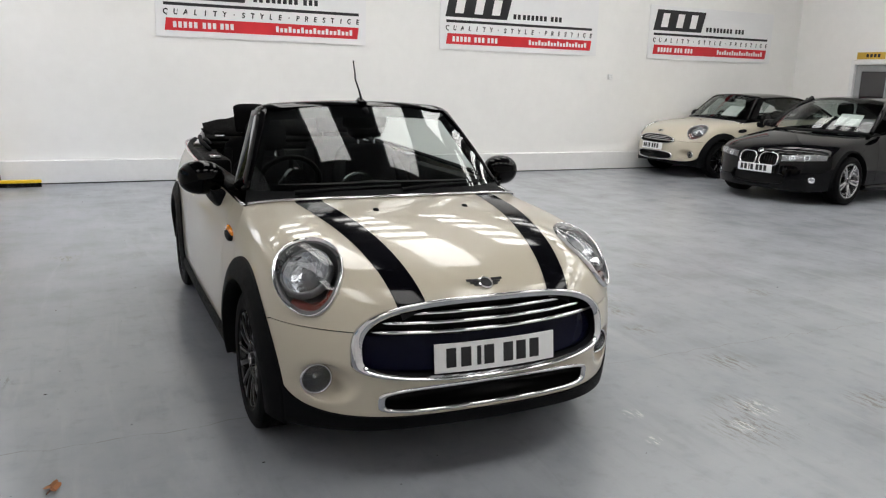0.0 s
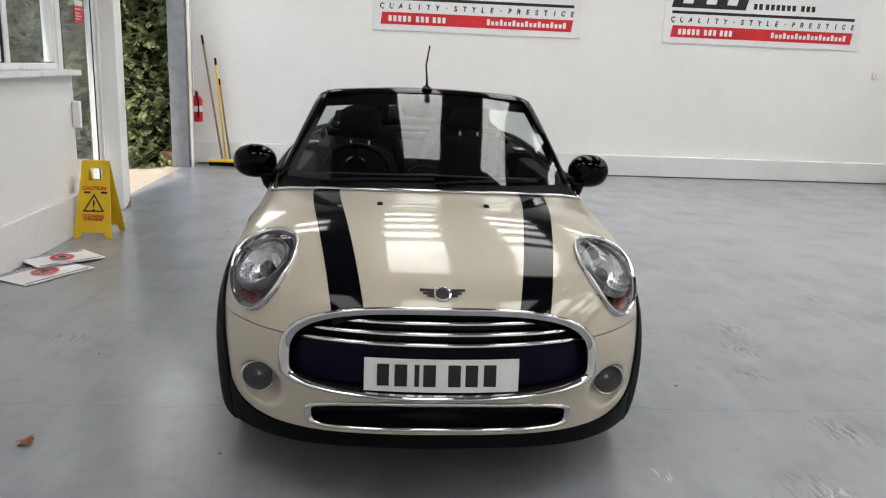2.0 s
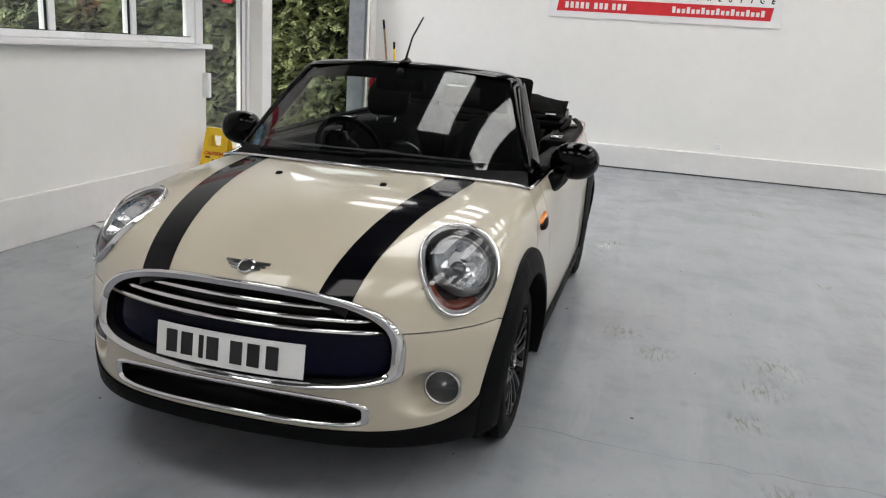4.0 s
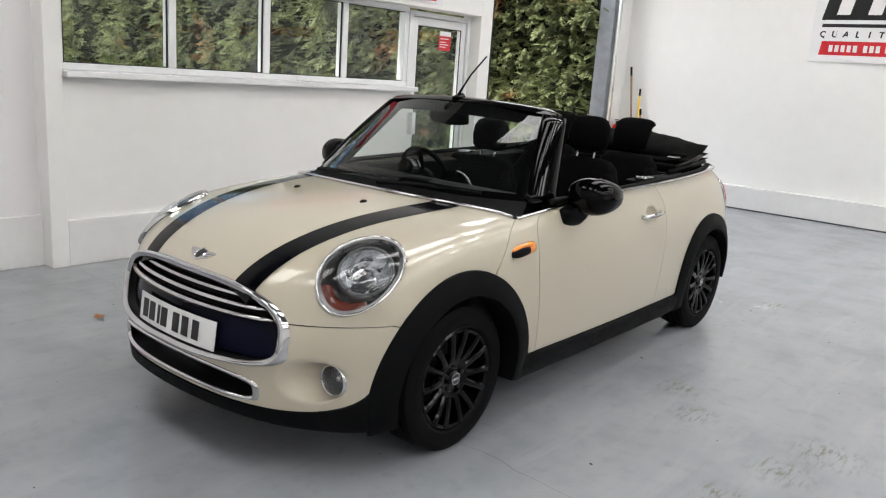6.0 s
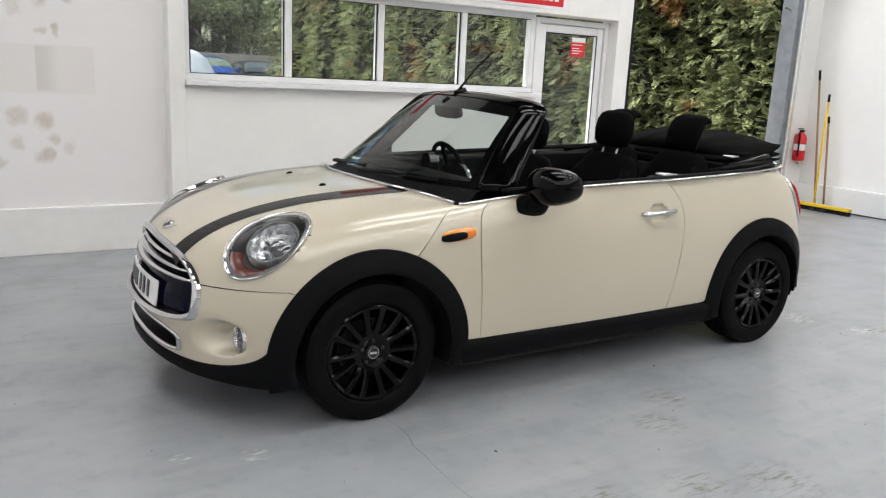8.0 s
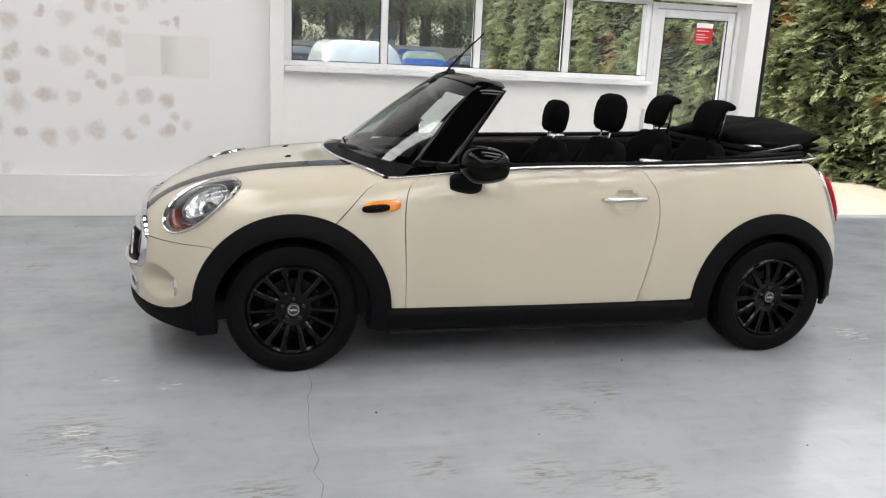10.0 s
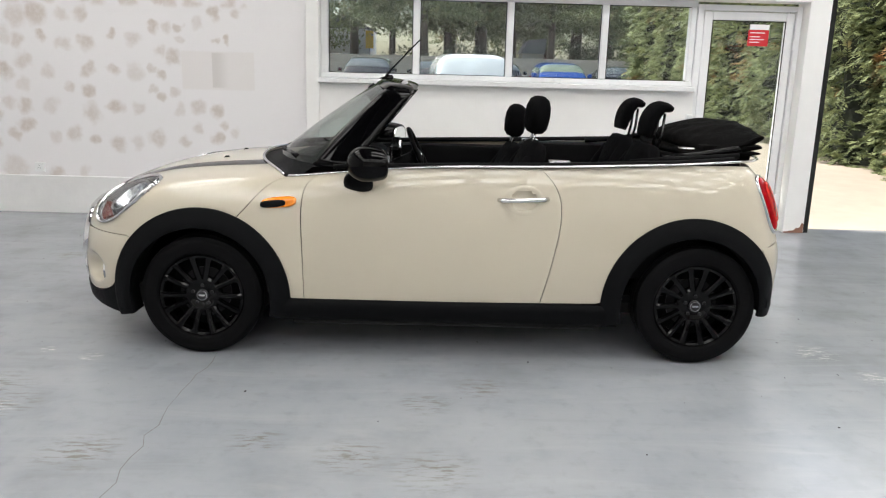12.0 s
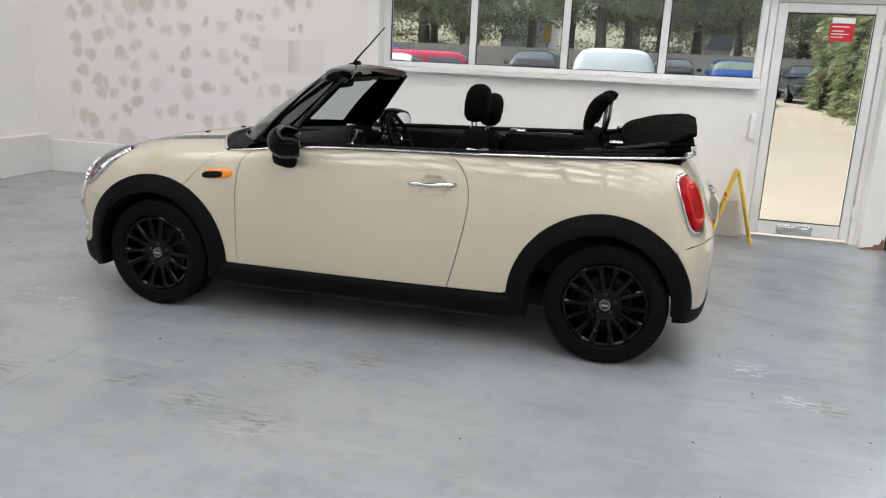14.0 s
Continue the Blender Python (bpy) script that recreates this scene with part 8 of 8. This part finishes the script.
TREES = ((-35.5, -1.2, 2.9), (-35.0, 1.6, 2.6), (-36.0, 4.8, 2.7), (-35.5, 8.0, 2.5), (-36.5, -7.0, 2.3), (-43.0, 7.4, 1.0), (-33.0, -12.0, 2.2), (-34.0, -8.4, 2.0), (-32.6, -5.6, 2.0), (-33.5, -2.9, 3.0), (-32.8, 0.4, 2.4), (-34.2, 3.2, 2.6), (-33.0, 6.4, 2.5), (-34.6, 9.4, 2.8), (-33.4, 12.4, 2.2), (-38, -13, 1.6), (-39, -6.8, 2.2), (-40, 1.9, 2.6), (-38.5, 5.0, 3.2), (-41, 10.5, 3.0), (-39, 14.5, 1.6), (-32.2, -15.5, 1.6), (-40, -9.5, 1.6))
for k, (x, y, low) in enumerate(TREES):
    tree(x, y, 9.0 + (k * 37 % 10) * 0.2, 0.15 + 0.04 * (k % 4), 100 + k, low + (0.25 if x > -37 else 0.0))

def shrub(x, y, h, w, seed):
    t = tagged(thing("shrub", "dark overgrown shrub behind the concrete fence", "shrub", "shrubs behind the fence", m=pose(x, y, yard(x) - 0.02)))
    g = np.random.default_rng(seed)
    bm = bmesh.new()
    for k in range(5):
        a = 1.2566 * k + g.uniform(-0.4, 0.4)
        tube([(0, 0, 0), (math.cos(a) * 0.25, math.sin(a) * w * 0.2, h * 0.5), (math.cos(a) * 0.5, math.sin(a) * w * 0.4, h * 0.9)], [0.05, 0.03, 0.01], 6, bm=bm)
    part("stem", bm, M_BARK, t, smooth=True)
    sp = np.concatenate([np.array([g.uniform(-0.5, 0.5), g.uniform(-w / 2, w / 2), g.uniform(0.3, h)]) + g.normal(size=(160, 3)) * np.array([0.3, 0.35, 0.22]) for _ in range(12)])
    leafy("leaf_mass", t, sp[sp[:, 2] > 0.02], 0.13, M_SHRUB, seed + 9, along=np.array([0, 0, 0.2]))


M_SHRUB = leaf_mat("shrub_leaves", (0.02, 0.03, 0.016), (0.10, 0.12, 0.06), (0.12, 0.08, 0.04))
for k, (y, h, w) in enumerate(((-7.4, 1.8, 2.4), (0.6, 1.9, 2.4), (3.0, 2.1, 2.0), (8.0, 2.1, 2.4), (11.4, 2.2, 2.6))):
    shrub(-32.1 - 0.4 * (k % 2), y, h, w, 300 + k)

# fence of concrete posts and boards
fc = tagged(thing("fence", "low concrete panel fence behind the parked cars", "fence"))
for y in np.arange(-20, 20, 2.4):
    z0 = yard(-31)
    part("post", boxes((-31.06, -30.94, y - 0.06, y + 0.06, z0 - 0.05, z0 + 1.66), bevel=0.01), M_FENCE, fc)
    for k in range(4):
        part("panel", boxes((-31.03, -30.97, y + 0.062, y + 2.338, z0 + 0.01 + 0.40 * k, z0 + 0.405 + 0.40 * k), bevel=0.008), M_FENCE, fc)


def parked(m, paint, label, L=4.1, W=1.74, H=1.48, kind="hatch", name="parked_car", glass_m=None):
    """A parked car far off: shaped body, glasshouse, wheels, lamps; its nose points along -y."""
    car = tagged(thing(name, label, "car", "cars parked in the yard", m=m))
    van = kind == "van"
    hb = 1.05 if van else 0.92
    prof = [(0.0, 0.30, 0.60), (0.06, 0.24, 0.72), (0.18, 0.22, 0.80 if not van else 0.95), (0.30, 0.22, hb), (0.55, 0.22, hb + 0.02), (0.85, 0.22, hb + 0.04), (0.97, 0.24, hb), (1.0, 0.32, hb - 0.12)]
    secs = []
    for i, (t, z0, z1) in enumerate(prof):
        w = W / 2 * (0.80 if i in (0,) else 0.92 if i in (1, len(prof) - 1) else 1.0)
        y = L * t
        pts = []
        for k in range(20):
            a = 2 * math.pi * k / 20
            c, s = math.cos(a), math.sin(a)
            pts.append((math.copysign(abs(c) ** 0.45, c) * w, y, (z0 + z1) / 2 + math.copysign(abs(s) ** 0.5, s) * (z1 - z0) / 2))
        secs.append(pts)
    body = part("body", loft(secs), paint, car, smooth=True, sharp=60)
    a0, a1, b0, b1 = (0.26, 0.42, 0.66, 0.96) if not van else (0.16, 0.34, 0.90, 0.99)
    if kind == "suv":
        a1, b0 = 0.40, 0.82
    hs = spline((L * a0, L * (a0 * 0.45 + a1 * 0.55), L * a1, L * (a1 + b0) / 2, L * b0, L * (b0 * 0.5 + b1 * 0.5), L * b1), (0.02, 0.70, 0.96, 1.0, 0.95, 0.62 if not van else 0.8, 0.02))
    ty = np.linspace(L * a0, L * b1, 37)
    wb = W / 2 * 0.94
    taper = 0.10 if H > 1.6 else 0.20
    def shell(i0, i1, v0, v1, off):
        v = np.linspace(v0, v1, 25)
        th = v * math.pi / 2
        g = []
        for y in ty[i0:i1]:
            hh = float(np.clip(hs(y), 0.02, 1.0)) * (H - hb)
            z = np.abs(np.cos(th)) ** 0.40 * hh
            x = np.sign(v) * np.abs(np.sin(th)) ** 0.40 * wb * (1 - taper * z / (H - hb))
            g.append(np.stack([x * (1 + off / wb), np.full(25, y), hb - 0.03 + z + off], -1))
        return np.stack(g)
    part("roof", sheet(shell(0, 37, -1, 1, 0.0), out=(0, 0, 1)), paint, car, smooth=True)
    ia, ib = int(36 * (a1 - a0) / (b1 - a0)), int(36 * (b0 - a0) / (b1 - a0))
    glass = part("windscreen", sheet(shell(2, max(4, ia), -0.80, 0.80, 0.012), out=(0, -1, 1)), glass_m or M_TINT, car, smooth=True)
    if not van:
        part("rear_window", sheet(shell(min(34, ib + 2), 36, -0.72, 0.72, 0.012), out=(0, 1, 1)), glass_m or M_TINT, car, smooth=True)
    for s in (1, -1):
        for j0, j1 in ((ia, (ia + ib) // 2), ((ia + ib) // 2 + 1, ib + 1)):
            if van and j0 != ia:
                continue
            part("side_window", sheet(shell(j0, max(j0 + 2, j1), s * 0.80, s * 0.985, 0.012), out=(s, 0, 0)), glass_m or M_TINT, car, smooth=True)
    for s in (1, -1):
        part("wing_mirror", boxes((s * (W / 2 + 0.06) - 0.08, s * (W / 2 + 0.06) + 0.08, L * a0 + 0.12, L * a0 + 0.22, hb, hb + 0.13), bevel=0.03), paint, car)
        part("headlamp", boxes((s * W * 0.36 - 0.13, s * W * 0.36 + 0.13, 0.03, 0.20, 0.60, 0.74), bevel=0.04), M_REFLECT, car)
        part("tail_lamp", boxes((s * W * 0.42 - 0.07, s * W * 0.42 + 0.07, L - 0.10, L + 0.005, 0.70, 0.92), bevel=0.03), M_TAIL, car)
        for yy in (0.19 * L, 0.80 * L):
            w = part("wheel", lathe([(s * (W / 2 - 0.2), 0.31), (s * (W / 2 + 0.004), 0.31), (s * (W / 2 + 0.012), 0.27), (s * (W / 2 + 0.01), 0.22)], 28, "x", (0, yy, 0.31)), M_RUBBER, car, smooth=True, sharp=40)
            part("rim", lathe([(s * (W / 2 + 0.009), 0.22), (s * (W / 2 + 0.012), 0.20), (s * (W / 2 - 0.02), 0.12), (s * (W / 2), 0.001)], 20, "x", (0, yy, 0.31)), M_SILVER, w)
    part("grille", boxes((-W * 0.24, W * 0.24, -0.012, 0.10, 0.42, 0.58), bevel=0.03), M_MESH, car)
    part("bumper", boxes((-W * 0.44, W * 0.44, -0.03, 0.15, 0.26, 0.42), bevel=0.05), paint, car, smooth=True, sharp=40)
    part("number_plate", boxes((-0.26, 0.26, -0.04, -0.03, 0.33, 0.43)), M_PLATE, car)
    return car


M_TINT = mat("tinted_glass", (0.09, 0.105, 0.11), 0.05, var=0.3, scale=3, spec=0.8)
M_TINTG = mat("greenish_glass", (0.16, 0.20, 0.15), 0.05, var=0.6, scale=5, spec=0.8)
# pale base colour stands in for sky reflected in the car's glass
M_TINTL = mat("sky_bright_glass", (0.42, 0.46, 0.48), 0.05, var=0.2, scale=3, spec=0.8)
def paintm(n, c):
    return mat(n, c, 0.25, var=0.0, coat=0.8)
P_RED, P_WHITE, P_BLACK, P_BLUE, P_GREY = (paintm(n, c) for n, c in (("red_paint", (0.45, 0.02, 0.05)), ("white_paint", (0.78, 0.78, 0.78)), ("black_paint", (0.012, 0.012, 0.014)), ("blue_paint", (0.02, 0.07, 0.30)), ("grey_paint", (0.05, 0.053, 0.06))))
def bay(x, y, turn):
    """A place in the yard for a car whose nose is at x, y; one that faces the hall lies along the slope."""
    return pose(x, y, yard(x), 1.26 if abs(turn - 90) < 20 else 0, 0, turn)


parked(bay(-10.6, 2.02, 94), P_WHITE, "white people carrier parked facing the hall", 4.4, 1.84, 1.66, "suv", "people_carrier", M_TINTL)
parked(bay(-22.7, -1.42, 90), P_BLACK, "black off-roader parked facing the hall", 4.3, 1.84, 1.46, "suv")
parked(bay(-22.3, 1.05, 90), P_BLACK, "black hatchback parked facing the hall", 4.0, 1.76, 1.40, "suv")
parked(bay(-23.8, 3.45, 90), P_BLACK, "black estate car parked beside the blue hatchback", 4.2, 1.72, 1.38, "suv")
parked(bay(-21.9, 5.47, 90), P_BLUE, "blue hatchback parked facing the hall", 4.0, 1.80, 1.43, "suv", glass_m=M_TINTG)
parked(bay(-24.9, 8.32, 92), P_GREY, "small dark grey hatchback parked facing the hall", 3.6, 1.72, 1.32, "hatch")
parked(bay(-15.6, -0.45, 197), P_RED, "red hatchback parked sideways", 4.3, 1.74, 1.42, "suv")
parked(bay(-13.2, -1.1, 194), P_WHITE, "white hatchback parked sideways", 3.9, 1.70, 1.36, "hatch")
parked(bay(-19.8, -3.4, 190), P_BLUE, "blue estate car parked behind the others", 4.4, 1.78, 1.48, "suv")
parked(bay(-22.6, -7.6, 90), P_BLACK, "dark estate car parked facing the hall", 4.3, 1.78, 1.42, "suv")
ys = tagged(thing("yard_sign", "upright yellow sign board beyond the fence", "sign"))
part("board", boxes((-34.35, -34.30, -2.44, -2.06, 2.42, 3.26), bevel=0.01), M_YEL, ys)
part("post", boxes((-34.36, -34.30, -2.28, -2.22, 0.45, 2.42)), M_STEEL, ys)
hs2 = tagged(thing("outbuilding", "small white gabled outbuilding beyond the fence", "building"))
part("wall", boxes((-43.0, -38.0, -5.2, -2.6, 0.42, 3.5)), M_WALL, hs2)
part("roof", prism([(-5.4, 3.5), (-3.9, 4.3), (-2.4, 3.5)], -43.2, -37.8, "x"), M_ROOF, hs2)
shed = tagged(thing("shed", "low grey shed with a sloping roof beyond the fence", "shed"))
part("wall", boxes((-35.0, -33.2, 5.1, 6.1, 0.42, 2.35)), M_FENCE, shed)
part("roof", prism([(5.0, 2.35), (5.35, 2.95), (6.2, 3.05), (6.15, 2.35)], -35.1, -33.1, "x"), M_ROOF, shed)
rb2 = tagged(thing("rust_patch", "rusty flaking patch at the foot of the door post", "rust"))
rr = random.Random(3)
out = [(4.525 + 0.19 * k / 11, 0.012 + 0.10 * (k / 11) ** 2 * rr.uniform(0.5, 1.1)) for k in range(12)]
part("flake", prism([(4.525, 0.002)] + out + [(4.715, 0.002)], WX + 0.031, WX + 0.034, "x"), M_BROWN, rb2)
br = tagged(thing("brick_stub", "low red brick stub beside the roller opening", "brick"))
for k in range(3):
    part("brick", boxes((-3.30, -3.12, 7.76, 7.90, -0.03 + 0.075 * k, 0.04 + 0.075 * k), bevel=0.004), M_BROWN, br)
